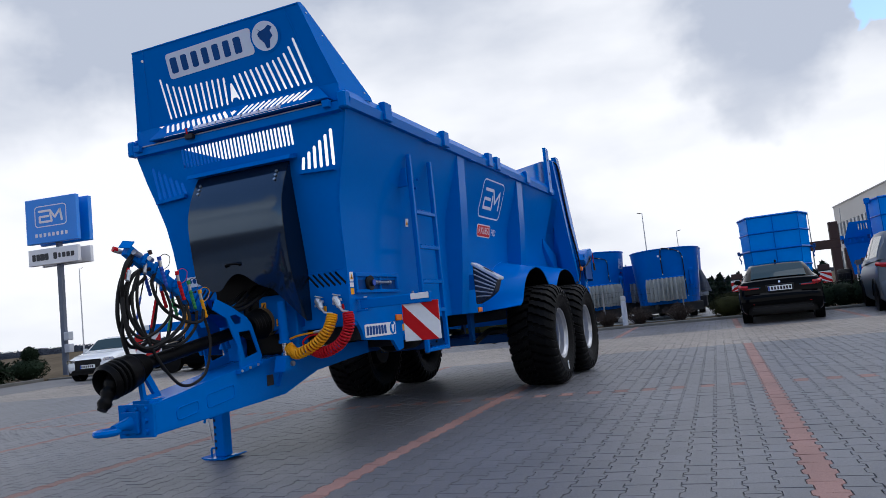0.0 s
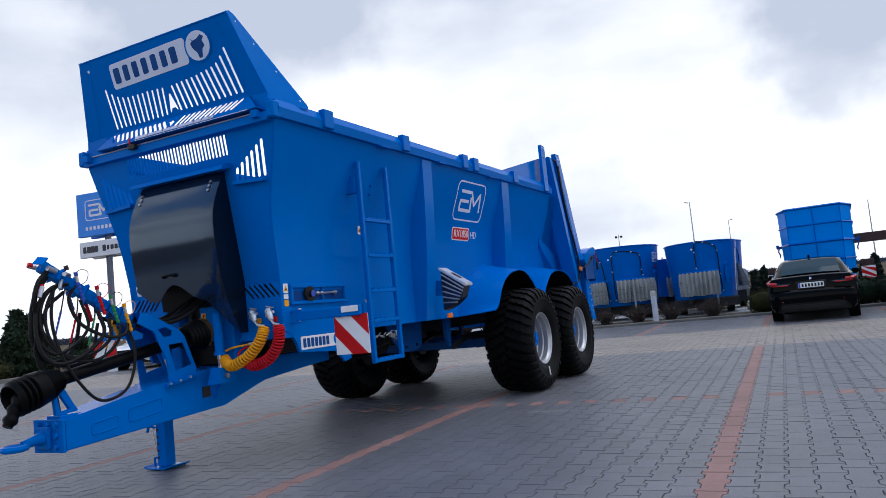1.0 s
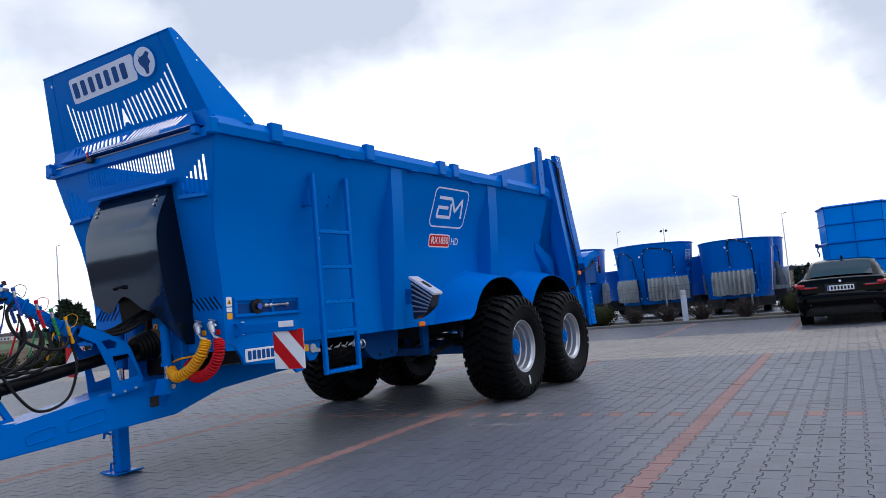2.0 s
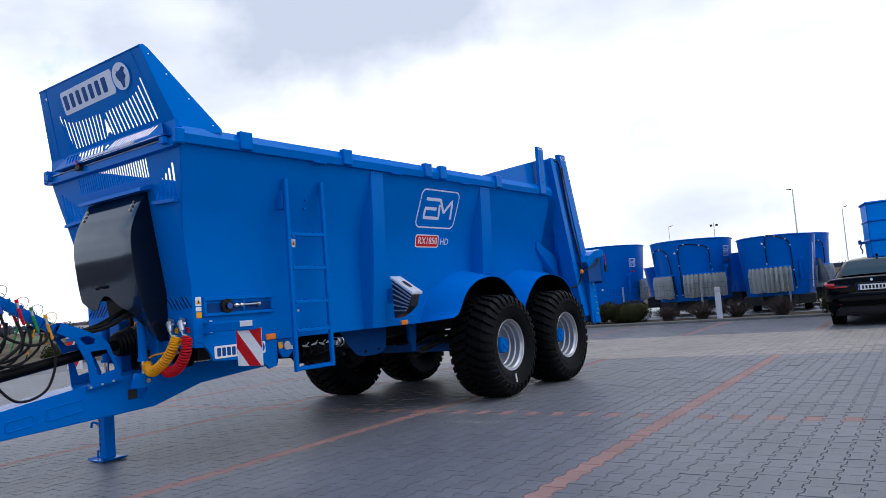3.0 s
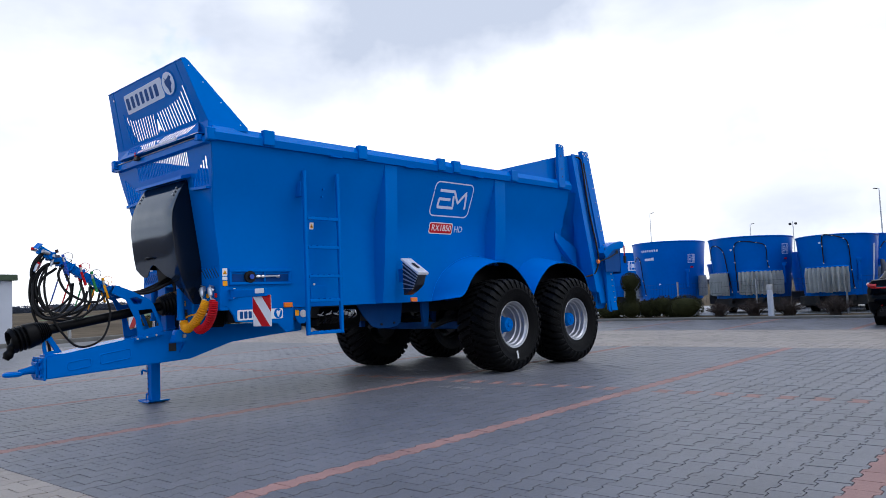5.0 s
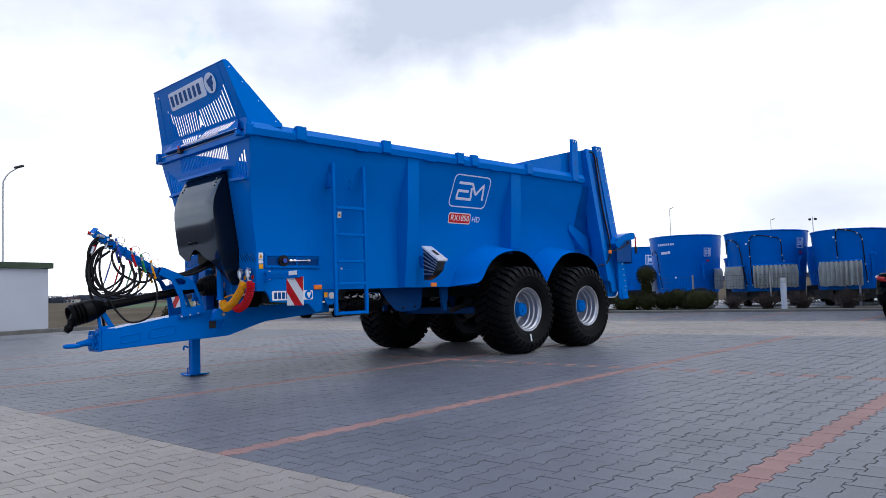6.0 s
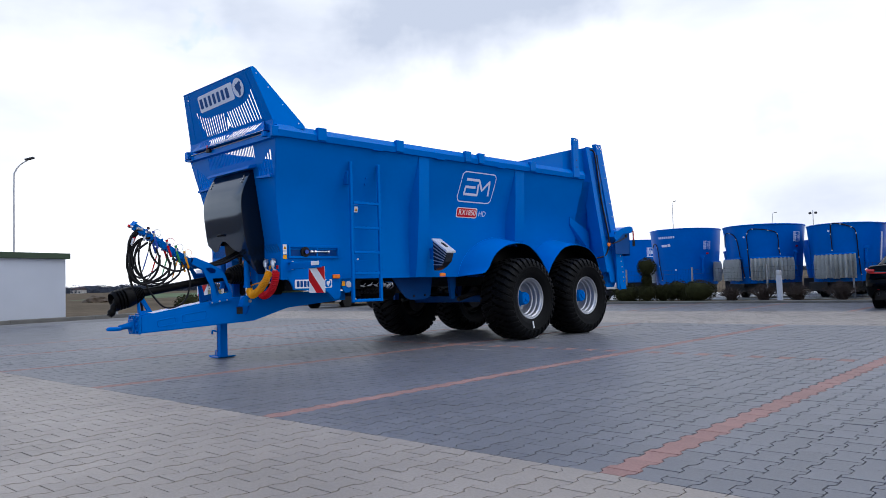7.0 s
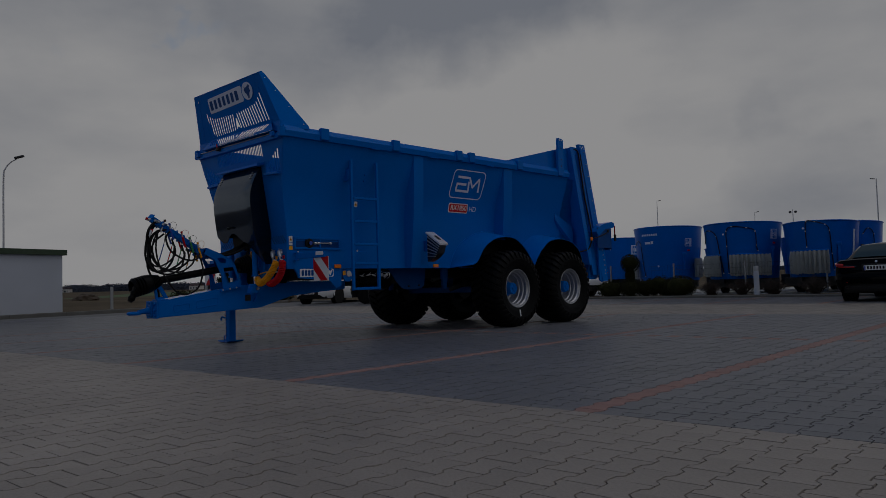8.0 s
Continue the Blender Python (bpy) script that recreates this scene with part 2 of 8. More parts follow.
SIGN_POST = mat("blue_grey_post", (0.10, 0.12, 0.17), 0.5, vary=0.1, vscale=2)
SIGN_DARK = mat("sign_dark", (0.02, 0.022, 0.03), 0.5)
for blue in (BLUE, BLUE_DEEP, AZURE):
    blue.node_tree.nodes["Principled BSDF"].inputs["Specular Tint"].default_value = (0.02, 0.45, 1.0, 1)

# ---- building tools ----


def part(name, bm, material, parent=None, label="", smooth=False, recalc=True):
    """Links a bmesh as ONE mesh object under a thing or a part."""
    if recalc:
        bmesh.ops.recalc_face_normals(bm, faces=bm.faces[:])
    me = bpy.data.meshes.new(name)
    bm.to_mesh(me)
    bm.free()
    me.materials.append(material)
    if smooth:
        me.shade_smooth()
        me.set_sharp_from_angle(angle=radians(40))
    ob = new(name, me)
    if parent:
        ob.parent = parent
    if label:
        ob["label"] = label
    return ob


def thing(name, m, label, category, group="", kind=""):
    ob = new(name)
    ob.matrix_world = m
    ob.empty_display_size = 0.2
    return tagged(ob, label, category, group, kind)


def box(bm, c, s, rot=(0, 0, 0), bevel=0.0, seg=1):
    """A box of size s round c, turned by rot degrees, its edges rounded off."""
    m = pose(*c, *rot) @ Matrix.Diagonal((*s, 1))
    g = bmesh.ops.create_cube(bm, size=1.0, matrix=m)
    if bevel:
        edges = {e for v in g["verts"] for e in v.link_edges}
        bmesh.ops.bevel(bm, geom=list(edges), offset=bevel, segments=seg, affect='EDGES', clamp_overlap=True)
    return bm


def span(bm, a, b, bevel=0.0):
    """A box between two opposite corners."""
    return box(bm, [(p + q) / 2 for p, q in zip(a, b)], [abs(q - p) for p, q in zip(a, b)], bevel=bevel)


def prism(bm, pts, axis, a, b):
    """A polygon of 2D points, drawn out along an axis (0, 1 or 2) from a to b."""
    def put(p, k):
        q = list(p)
        q.insert(axis, k)
        return bm.verts.new(q)
    lo, hi = [put(p, a) for p in pts], [put(p, b) for p in pts]
    n = len(pts)
    bm.faces.new(lo)
    bm.faces.new(hi[::-1])
    for i in range(n):
        bm.faces.new((lo[i], hi[i], hi[(i + 1) % n], lo[(i + 1) % n]))
    return bm


def tube(bm, pts, r, n=8, cap=True, radii=None):
    """A round tube along points."""
    pts = [Vector(p) for p in pts]
    rings = []
    up = Vector((0, 0, 1))
    for i, p in enumerate(pts):
        d = (pts[min(i + 1, len(pts) - 1)] - pts[max(i - 1, 0)]).normalized()
        if i == 0:
            side = d.cross(up)
            side = d.cross(Vector((1, 0, 0))) if side.length < 1e-3 else side
        else:
            side = side - d * side.dot(d)
        side.normalize()
        top = d.cross(side)
        rr = radii[i] if radii else r
        rings.append([bm.verts.new(p + (side * math.cos(2 * math.pi * k / n) + top * math.sin(2 * math.pi * k / n)) * rr) for k in range(n)])
    for a, b in zip(rings, rings[1:]):
        for k in range(n):
            bm.faces.new((a[k], a[(k + 1) % n], b[(k + 1) % n], b[k]))
    if cap:
        bm.faces.new(rings[0][::-1])
        bm.faces.new(rings[-1])
    return bm


def curve(ctrl, steps=8):
    """Points of a smooth curve through the control points."""
    p = [Vector(c) for c in ctrl]
    p = [2 * p[0] - p[1]] + p + [2 * p[-1] - p[-2]]
    out = []
    for i in range(1, len(p) - 2):
        for k in range(steps):
            t = k / steps
            out.append(0.5 * (2 * p[i] + (p[i + 1] - p[i - 1]) * t + (2 * p[i - 1] - 5 * p[i] + 4 * p[i + 1] - p[i + 2]) * t * t
                              + (3 * p[i] - p[i - 1] - 3 * p[i + 1] + p[i + 2]) * t ** 3))
    return out + [p[-2]]


def lathe(bm, prof, n=48, m=Matrix(), closed=False, cap=True):
    """Turns a profile of (along, radius) round the x axis."""
    rings = []
    for a, r in prof:
        rings.append([bm.verts.new(m @ Vector((a, r * math.cos(2 * math.pi * k / n), r * math.sin(2 * math.pi * k / n)))) for k in range(n)])
    pairs = list(zip(rings, rings[1:])) + ([(rings[-1], rings[0])] if closed else [])
    for a, b in pairs:
        for k in range(n):
            bm.faces.new((a[k], a[(k + 1) % n], b[(k + 1) % n], b[k]))
    if cap and not closed:
        for ring in (rings[0], rings[-1]):
            if (ring[0].co - ring[n // 2].co).length > 1e-4:
                bm.faces.new(ring)
    return bm


def disc(bm, c, d, r, h, n=20):
    """A short cylinder at c along d."""
    q = Vector(d).to_track_quat('X', 'Z').to_matrix().to_4x4()
    return lathe(bm, [(0, r), (h, r)], n, Matrix.Translation(c) @ q)


def slot(a, b, w, n=3):
    """The outline of a round-ended slot between 2D points a and b."""
    a, b = Vector(a), Vector(b)
    d = (b - a).normalized()
    s = Vector((-d.y, d.x))
    out = []
    for k in range(n + 1):
        t = math.pi * k / n
        out.append(b + (s * math.cos(t) + d * math.sin(t)) * w / 2)
    for k in range(n + 1):
        t = math.pi * k / n
        out.append(a - (s * math.cos(t) + d * math.sin(t)) * w / 2)
    return out


def rounded(w, h, r, n=4, c=(0, 0)):
    """The outline of a rounded rectangle round c."""
    out = []
    for k, (sx, sy) in enumerate(((1, 1), (-1, 1), (-1, -1), (1, -1))):
        for i in range(n + 1):
            t = math.pi / 2 * (k + i / n)
            out.append(Vector((c[0] + sx * (w / 2 - r) + r * math.cos(t), c[1] + sy * (h / 2 - r) + r * math.sin(t))))
    return out


def plate(outline, holes, at, thick=0.006):
    """A sheet with holes: outlines in 2D, laid into space by at(x, y); thick is added along the sheet's normal."""
    bm = bmesh.new()
    edges = []
    for loop in [outline] + list(holes):
        vs = [bm.verts.new((p[0], p[1], 0)) for p in loop]
        edges += [bm.edges.new((vs[i], vs[(i + 1) % len(vs)])) for i in range(len(vs))]
    bmesh.ops.triangle_fill(bm, use_beauty=True, use_dissolve=False, edges=edges, normal=(0, 0, 1))
    flat = [(f, [v.co.copy() for v in f.verts]) for f in bm.faces]
    base = {v: v.co.copy() for v in bm.verts}
    if thick:
        g = bmesh.ops.extrude_face_region(bm, geom=bm.faces[:])
        up = [e for e in g["geom"] if isinstance(e, bmesh.types.BMVert)]
        for v in up:
            v.co.z += thick
    for v in bm.verts:
        v.co = at(v.co.x, v.co.y, v.co.z)
    return bm


def flat_sticker(name, outline, at, material, parent, label="", thick=0.0015, holes=()):
    return part(name, plate(outline, holes, at, thick), material, parent, label)


def writing(name, text, size, at, material, parent, slant=0.0, label=""):
    """Letters of the built-in font as a thin mesh, laid by at(x, y, z)."""
    cu = bpy.data.curves.new(name, 'FONT')
    cu.body, cu.size, cu.extrude, cu.shear = text, size, 0.0006, slant
    cu.align_x, cu.align_y, cu.resolution_u = 'CENTER', 'CENTER', 3
    tmp = bpy.data.objects.new(name, cu)
    me = bpy.data.meshes.new_from_object(tmp)
    bpy.data.objects.remove(tmp)
    bpy.data.curves.remove(cu)
    for v in me.vertices:
        v.co = at(v.co.x, v.co.y, v.co.z)
    me.materials.clear()
    me.materials.append(material)
    ob = new(name, me)
    ob.parent = parent
    if label:
        ob["label"] = label
    return ob
# ---- ground and paving ----
FAR_Y, KERB_H = 17.1, 0.11


def lot_z(y):
    """The yard rises gently towards the far kerb."""
    return 0.0 if y < 7.9 else (y - 7.9) * 0.005


def west_x(y):
    return -17.3 - 0.27 * y


# one sheet of open ground to the horizon; it dips below the paved yard
bm = bmesh.new()
inner = [(west_x(-45) - 0.2, -45), (70, -45), (70, FAR_Y + 0.15), (west_x(FAR_Y) - 0.2, FAR_Y + 0.15)]
rings = [[bm.verts.new((x, y, -0.25)) for x, y in inner], [bm.verts.new((x, y, lot_z(y) + 0.055)) for x, y in inner]]
for s, z in ((1.35, 0.10), (2.5, 0.38), (6, 1.90), (20, 4.0), (55, 4.0)):
    rings.append([bm.verts.new((26 + (x - 26) * s, -14 + (y + 14) * s, z)) for x, y in inner])
bm.faces.new(rings[0])
for a, b in zip(rings, rings[1:]):
    for k in range(4):
        bm.faces.new((a[k], a[(k + 1) % 4], b[(k + 1) % 4], b[k]))
tagged(part("ground", bm, SOIL), "dry brownish grass and field reaching the horizon", "ground", kind="structure")

# far paving sheet round the detailed pavers
PX0, PX1, PY0, PY1 = -16.0, 16.0, -9.0, FAR_Y - 0.05
bm = bmesh.new()
for (x0, x1, y0, y1) in ((PX1, 69.9, -44.9, 7.9), (PX1, 69.9, 7.9, FAR_Y), (-30, PX1, -44.9, PY0)):
    if x0 < -20:
        q = [(west_x(y0), y0), (x1, y0), (x1, y1), (west_x(y1), y1)]
    else:
        q = [(x0, y0), (x1, y0), (x1, y1), (x0, y1)]
    bm.faces.new([bm.verts.new((x, y, lot_z(y))) for x, y in q])
for y0, y1 in ((PY0, 7.9), (7.9, FAR_Y)):
    bm.faces.new([bm.verts.new((x, y, lot_z(y))) for x, y in ((west_x(y0), y0), (PX0, y0), (PX0, y1), (west_x(y1), y1))])
tagged(part("pavement", bm, FAR_PAVING), "weathered concrete block paving of the yard", "paving", kind="structure")
bm = bmesh.new()
for y0, y1 in ((PY0, 7.9), (7.9, FAR_Y)):
    bm.faces.new([bm.verts.new((x, y, lot_z(y) - 0.009)) for x, y in ((PX0, y0), (PX1, y0), (PX1, y1), (PX0, y1))])
bed = tagged(part("paving_bed", bm, JOINT), "dark sand in the joints of the paving", "paving bed", kind="structure")

# kerbs
def kerb(name, a, b, z0, z1, w=0.15, h=KERB_H):
    a, b = Vector(a), Vector(b)
    n = max(1, int((b - a).length / 1.0))
    d = (b - a).normalized()
    s = Vector((-d.y, d.x)) * w
    k_ob = thing(name, Matrix(), "grey concrete kerb stones along the yard's edge", "kerb", kind="structure")
    me = None
    for k in range(n):
        p, q = a.lerp(b, k / n) + d * 0.004, a.lerp(b, (k + 1) / n) - d * 0.004
        zp, zq = z0 + (z1 - z0) * k / n, z0 + (z1 - z0) * (k + 1) / n
        if me is None:
            bm = bmesh.new()
            L = (q - p).length
            prism(bm, [(0, -0.2), (0, h - 0.02), (0.02, h), (w, h), (w, -0.2)], 0, 0, L)
            me = part("kerb_stone", bm, CONCRETE, k_ob)
            ob = me
        else:
            ob = me.copy()
            scene.collection.objects.link(ob)
            ob.parent = k_ob
        ang = math.degrees(math.atan2(d.y, d.x))
        ob.matrix_local = pose(p.x, p.y, (zp + zq) / 2 + 0.002 * math.sin(k * 2.3), 0, 0, ang)


kerb("kerb_far", (west_x(FAR_Y), FAR_Y), (40, FAR_Y), lot_z(FAR_Y), lot_z(FAR_Y), h=0.075)
kerb("kerb_west", (west_x(-8), -8), (west_x(FAR_Y - 0.2), FAR_Y - 0.2), 0.0, 0.06)
# ---- the manure spreader (own axes: x to its near side, y to its rear) ----
spreader = thing("manure_spreader", pose(-0.02, 0, 0, 0, 0, -2.64), "large blue two-axle manure spreader parked on its stand", "farm trailer")
S = spreader
SIDE = [(1.045, 2.60), (0.985, 2.36), (0.915, 2.14), (0.862, 1.95), (0.838, 1.75), (0.826, 1.50), (0.822, 1.25), (0.82, 0.955)]


def wall_u(z):
    for (u1, z1), (u2, z2) in zip(SIDE, SIDE[1:]):
        if z >= z2:
            return u2 + (u1 - u2) * (z - z2) / (z1 - z2)
    return SIDE[-1][0]


def front_v(z):
    return -0.055 - 0.158 * max(0.0, z - 1.40)


def rear_v(z):
    return 5.95 + 0.28 * (2.6 - z) / 1.6


def side_sheet(sign):
    bm = bmesh.new()
    cols = 14
    rows = []
    for u, z in SIDE:
        a, b = front_v(z), rear_v(z)
        rows.append([bm.verts.new((sign * u, a + (b - a) * k / cols, z)) for k in range(cols + 1)])
    for r1, r2 in zip(rows, rows[1:]):
        for k in range(cols):
            bm.faces.new((r1[k], r1[k + 1], r2[k + 1], r2[k]))
    bmesh.ops.recalc_face_normals(bm, faces=bm.faces[:])
    bmesh.ops.solidify(bm, geom=bm.faces[:], thickness=0.02)
    return bm


for sign in (1, -1):
    part("hopper_side", side_sheet(sign), BLUE, S, smooth=True)

# front wall: slanted sheet with rows of vent slots


def on_front(x, y, z=0.0):
    """Front wall plane: x across, y the height."""
    v = front_v(y)
    return Vector((x, v - z, y + 0.156 * z))


holes = []
for k in range(31):
    u = -0.545 + k * (1.08 / 30)
    holes.append(slot((u, 2.415), (u, 2.555), 0.022))
for sign in (1, -1):
    for k in range(6):
        u = 0.600 + k * 0.0555
        holes.append(slot((sign * (u - 0.012), 2.205), (sign * (u + 0.008), 2.285 + k * 0.034), 0.030))
outline = [(-0.82, 1.40), (0.82, 1.40)] + [(wall_u(z) - 0.012, z) for z in (1.5, 1.75, 1.95, 2.14, 2.36, 2.57)]
outline += [(-(wall_u(z) - 0.012), z) for z in (2.57, 2.36, 2.14, 1.95, 1.75, 1.5)]
part("front_wall", plate(outline, holes, on_front, 0.004), BLUE, S)

holes = []
for k in range(6):       # slanted vents
    u = 0.505 + k * 0.052
    holes.append(slot((u + 0.042, 1.285), (u - 0.045, 1.380), 0.021))
    holes.append(slot((-u - 0.042, 1.285), (-u + 0.045, 1.380), 0.021))
low = [(-0.82, 0.96), (-0.40, 0.96), (-0.40, 1.385), (0.40, 1.385), (0.40, 0.96), (0.82, 0.96), (0.82, 1.398), (-0.82, 1.398)]
part("lower_front_wall", plate(low, holes, lambda x, y, z: Vector((x, -0.055 - z, y)), 0.008), BLUE, S)
bm = bmesh.new()
span(bm, (-0.8, 0.30, 0.97), (0.8, 0.33, 1.40))
part("inner_bulkhead", bm, DARK_STEEL_AND_SHADE, S)
# dark sheets added close behind the vents so the slots read as shaded
for sign in (1, -1):
    bm = bmesh.new()
    span(bm, (sign * 0.43, -0.030, 1.265), (sign * 0.81, -0.022, 1.395))
    part("vent_backing", bm, DARK_STEEL_AND_SHADE, S)
bm = bmesh.new()
span(bm, (-0.82, -0.03, 0.955), (0.82, 6.2, 0.99))
part("hopper_floor", bm, BLUE, S)

# top rail with stops
def rail_sec(sign):
    pts = [(1.005, 2.590), (1.080, 2.597), (1.092, 2.668), (1.055, 2.736), (1.005, 2.742)]
    return [(sign * u, z) for u, z in pts]


for sign in (1, -1):
    bm = bmesh.new()
    prism(bm, rail_sec(sign), 1, -0.235, 5.93)
    part("top_rail", bm, BLUE, S)
bm = bmesh.new()
prism(bm, [(-0.300, 2.575), (-0.225, 2.575), (-0.225, 2.640), (-0.30, 2.640)], 0, -1.02, 1.02)
part("front_rail", bm, BLUE, S)
for sign in (1, -1):
    bm = bmesh.new()
    span(bm, (sign * 1.01, -0.306, 2.585), (sign * 1.084, -0.215, 2.715), bevel=0.012)
    part("rail_corner", bm, BLUE, S)
    for v, w in ((0.30, 0.13), (1.55, 0.13), (2.87, 0.13), (3.16, 0.13), (4.38, 0.14), (5.56, 0.15)):
        bm = bmesh.new()
        span(bm, (sign * 1.050, v, 2.605), (sign * 1.110, v + w, 2.757), bevel=0.006)
        part("rail_stop", bm, BLUE, S)
    for v in (1.16, 2.30, 3.60):
        bm = bmesh.new()
        span(bm, (sign * 1.05, v, 2.583), (sign * 1.098, v + 0.16, 2.594))
        part("rail_clip", bm, BLUE, S)

# upright stiffeners, flat outside while the wall behind draws in
for sign in (1, -1):
    for v, w in ((2.00, 0.19), (4.06, 0.22)):
        bm = bmesh.new()
        zs = [2.59, 2.36, 2.14, 1.95, 1.75, 1.5, 1.25, 0.958] if v < 3 else [2.59, 2.36, 2.14, 1.95, 1.75, 1.5, 1.41]     # the rear one ends on the mudguard
        outer = [1.052, 1.044, 1.036, 1.026, 1.012, 0.990, 0.962, 0.925]
        ring = []
        for z, o in zip(zs, outer):
            wu = wall_u(z) - 0.004
            spread = (o - wu) * 0.18
            ring.append([bm.verts.new(p) for p in ((sign * wu, v - spread, z), (sign * o, v, z), (sign * o, v + w, z), (sign * wu, v + w + spread * 2.6, z))])
        for a, b in zip(ring, ring[1:]):
            for k in range(3):
                bm.faces.new((a[k], a[k + 1], b[k + 1], b[k]))
        bm.faces.new(ring[-1])
        bm.faces.new(ring[0])
        part("stiffener", bm, BLUE, S)
    # slanted gusset before the rear frame
    bm = bmesh.new()
    wv = [bm.verts.new((sign * u, v, z)) for u, v, z in ((0.872, 5.72, 1.955), (0.872, 5.72, 1.835), (0.925, 6.22, 1.375), (0.925, 6.22, 1.70), (0.80, 5.74, 1.99), (0.80, 5.74, 1.78), (0.80, 6.24, 1.28), (0.80, 6.24, 1.80))]
    for q in ((0, 1, 2, 3), (4, 7, 6, 5), (0, 4, 5, 1), (1, 5, 6, 2), (2, 6, 7, 3), (3, 7, 4, 0)):
        bm.faces.new([wv[i] for i in q])
    bmesh.ops.bevel(bm, geom=bm.edges[:], offset=0.005, segments=2, affect='EDGES', clamp_overlap=True)
    part("rear_gusset", bm, BLUE, S)

# front screen above the rail: slotted sheet, folded wings
PA, PB = Vector((0, -0.232, 2.725)), Vector((0, -0.427, 3.420))
PS = (PB - PA).normalized()
PN = Vector((0, -PS.z, PS.y))


def on_screen(x, y, z=0.0):
    return Vector((x, 0, 0)) + PA + PS * y + PN * z


holes = []
tops = [0.442, 0.395, 0.362, 0.345, 0.336, 0.332, 0.331, 0.331, 0.330, 0.328, 0.326, 0.322]
for k in range(12):
    holes.append(slot((-0.608 + k * 0.0535, 0.122), (-0.620 + k * 0.0565, tops[k]), 0.021))
rt = [0.318, 0.322, 0.326, 0.329, 0.333, 0.338, 0.345, 0.352, 0.362, 0.380, 0.420, 0.471]
for k in range(12):
    holes.append(slot((0.140 + k * 0.0585, 0.128), (0.106 + k * 0.055, rt[k]), 0.022))
holes.append([(0.030, 0.120), (0.052, 0.155), (0.085, 0.155), (0.104, 0.128), (0.112, 0.142), (0.070, 0.270), (0.052, 0.270), (0.022, 0.140)])
LA, LB = Vector((0, -0.338, 2.672)), Vector((0, -0.262, 2.802))
LS = (LB - LA).normalized()
LN = Vector((0, -LS.z, LS.y))


def on_lip(x, y, z=0.0):
    """The slanted lip under the screen: x across, y up the slope."""
    return Vector((x, 0, 0)) + LA + LS * y + LN * z


lip_holes = []
for k in range(12):
    lip_holes.append(slot((-0.612 + k * 0.0555, 0.048), (-0.640 + k * 0.0535, 0.118), 0.028))
    lip_holes.append(slot((0.110 + k * 0.0535, 0.052), (0.172 + k * 0.0555, 0.124), 0.028))
lip_holes.append([(0.052, 0.052), (0.092, 0.110), (0.070, 0.100), (0.050, 0.116), (0.032, 0.100), (0.012, 0.110)])
lip = part("screen_lip", plate([(-0.80, 0.0), (0.96, 0.0), (0.835, 0.150), (-0.665, 0.150)], lip_holes, on_lip, 0.003), BLUE, S)
for sign in (1, -1):
    bm = bmesh.new()
    span(bm, (sign * (0.80 if sign > 0 else 0.76), -0.258, 2.660), (sign * 1.01, -0.222, 2.800), bevel=0.004)
    part("lip_end", bm, BLUE, S)
outline = [(-1.005, 0.075), (-0.64, 0.075), (-0.62, 0.083), (0.80, 0.083), (0.83, 0.075), (1.005, 0.075), (0.815, 0.715), (-0.835, 0.715)]
screen = part("splash_screen", plate(outline, holes, on_screen, 0.004), BLUE, S)
for sign in (1, -1):
    bm = bmesh.new()
    prism_pts = [Vector((sign * (1.02 + (0.0467 * (v + 0.236) - 0.0610 * (z - 2.715)) / 0.2624), v, z)) for v, z in
                 ((-0.236, 2.715), (-0.430, 3.418), (-0.395, 3.430), (-0.362, 3.405), (0.132, 2.752), (0.132, 2.715))]
    a = [bm.verts.new(p) for p in prism_pts]
    b = [bm.verts.new(p - Vector((sign * 0.008, 0, 0))) for p in prism_pts]
    bm.faces.new(a)
    bm.faces.new(b[::-1])
    for i in range(len(a)):
        bm.faces.new((a[i], b[i], b[(i + 1) % len(a)], a[(i + 1) % len(a)]))
    wing = part("screen_wing", bm, BLUE, S)
    # small holes drawn as white discs for the bright sky behind them
    for t in (0.06, 0.30, 0.60, 0.93):
        p = prism_pts[3].lerp(prism_pts[4], t) + Vector((0, -0.035, -0.02))
        bm = bmesh.new()
        disc(bm, p, (sign, 0, 0.3), 0.007, 0.002, 10)
        part("rivet", bm, WHITE, wing)
bm = bmesh.new()
tube(bm, [on_screen(-0.835, 0.712, 0.004), on_screen(0.815, 0.712, 0.004)], 0.007, 6)
part("hem", bm, BLUE, screen)
for a, b in (((0.695, 0.713), (0.835, 0.090)), ((-0.715, 0.713), (-0.84, 0.090))):
    bm = bmesh.new()
    tube(bm, [on_screen(*a, 0.004), on_screen(*b, 0.004)], 0.0045, 6)
    part("fold", bm, BLUE, screen, smooth=True)
# screw hole painted white, as if the sky showed through
for x, y in ((-0.745, 0.63),):
    bm = bmesh.new()
    disc(bm, on_screen(x, y, 0.004), PN, 0.012, 0.006, 12)
    part("fixing", bm, WHITE, screen)

bm = bmesh.new()
span(bm, (-1.0, -0.222, 2.600), (1.0, -0.212, 2.712))
part("lip_backing", bm, BLUE, S)
bm = bmesh.new()
span(bm, (-0.80, -0.334, 2.668), (0.96, -0.2225, 2.672))
part("lip_floor", bm, BLUE, S)

# name plate on the screen: pale plate with bars of letter size, and a disc with a plain mark
flat_sticker("name_plate", rounded(0.86, 0.205, 0.028, c=(-0.075, 0.535)), lambda x, y, z: on_screen(x, y + 0.02 * x, 0.0065 + z), PALE, screen, "pale grey name plate with dark blue bars")
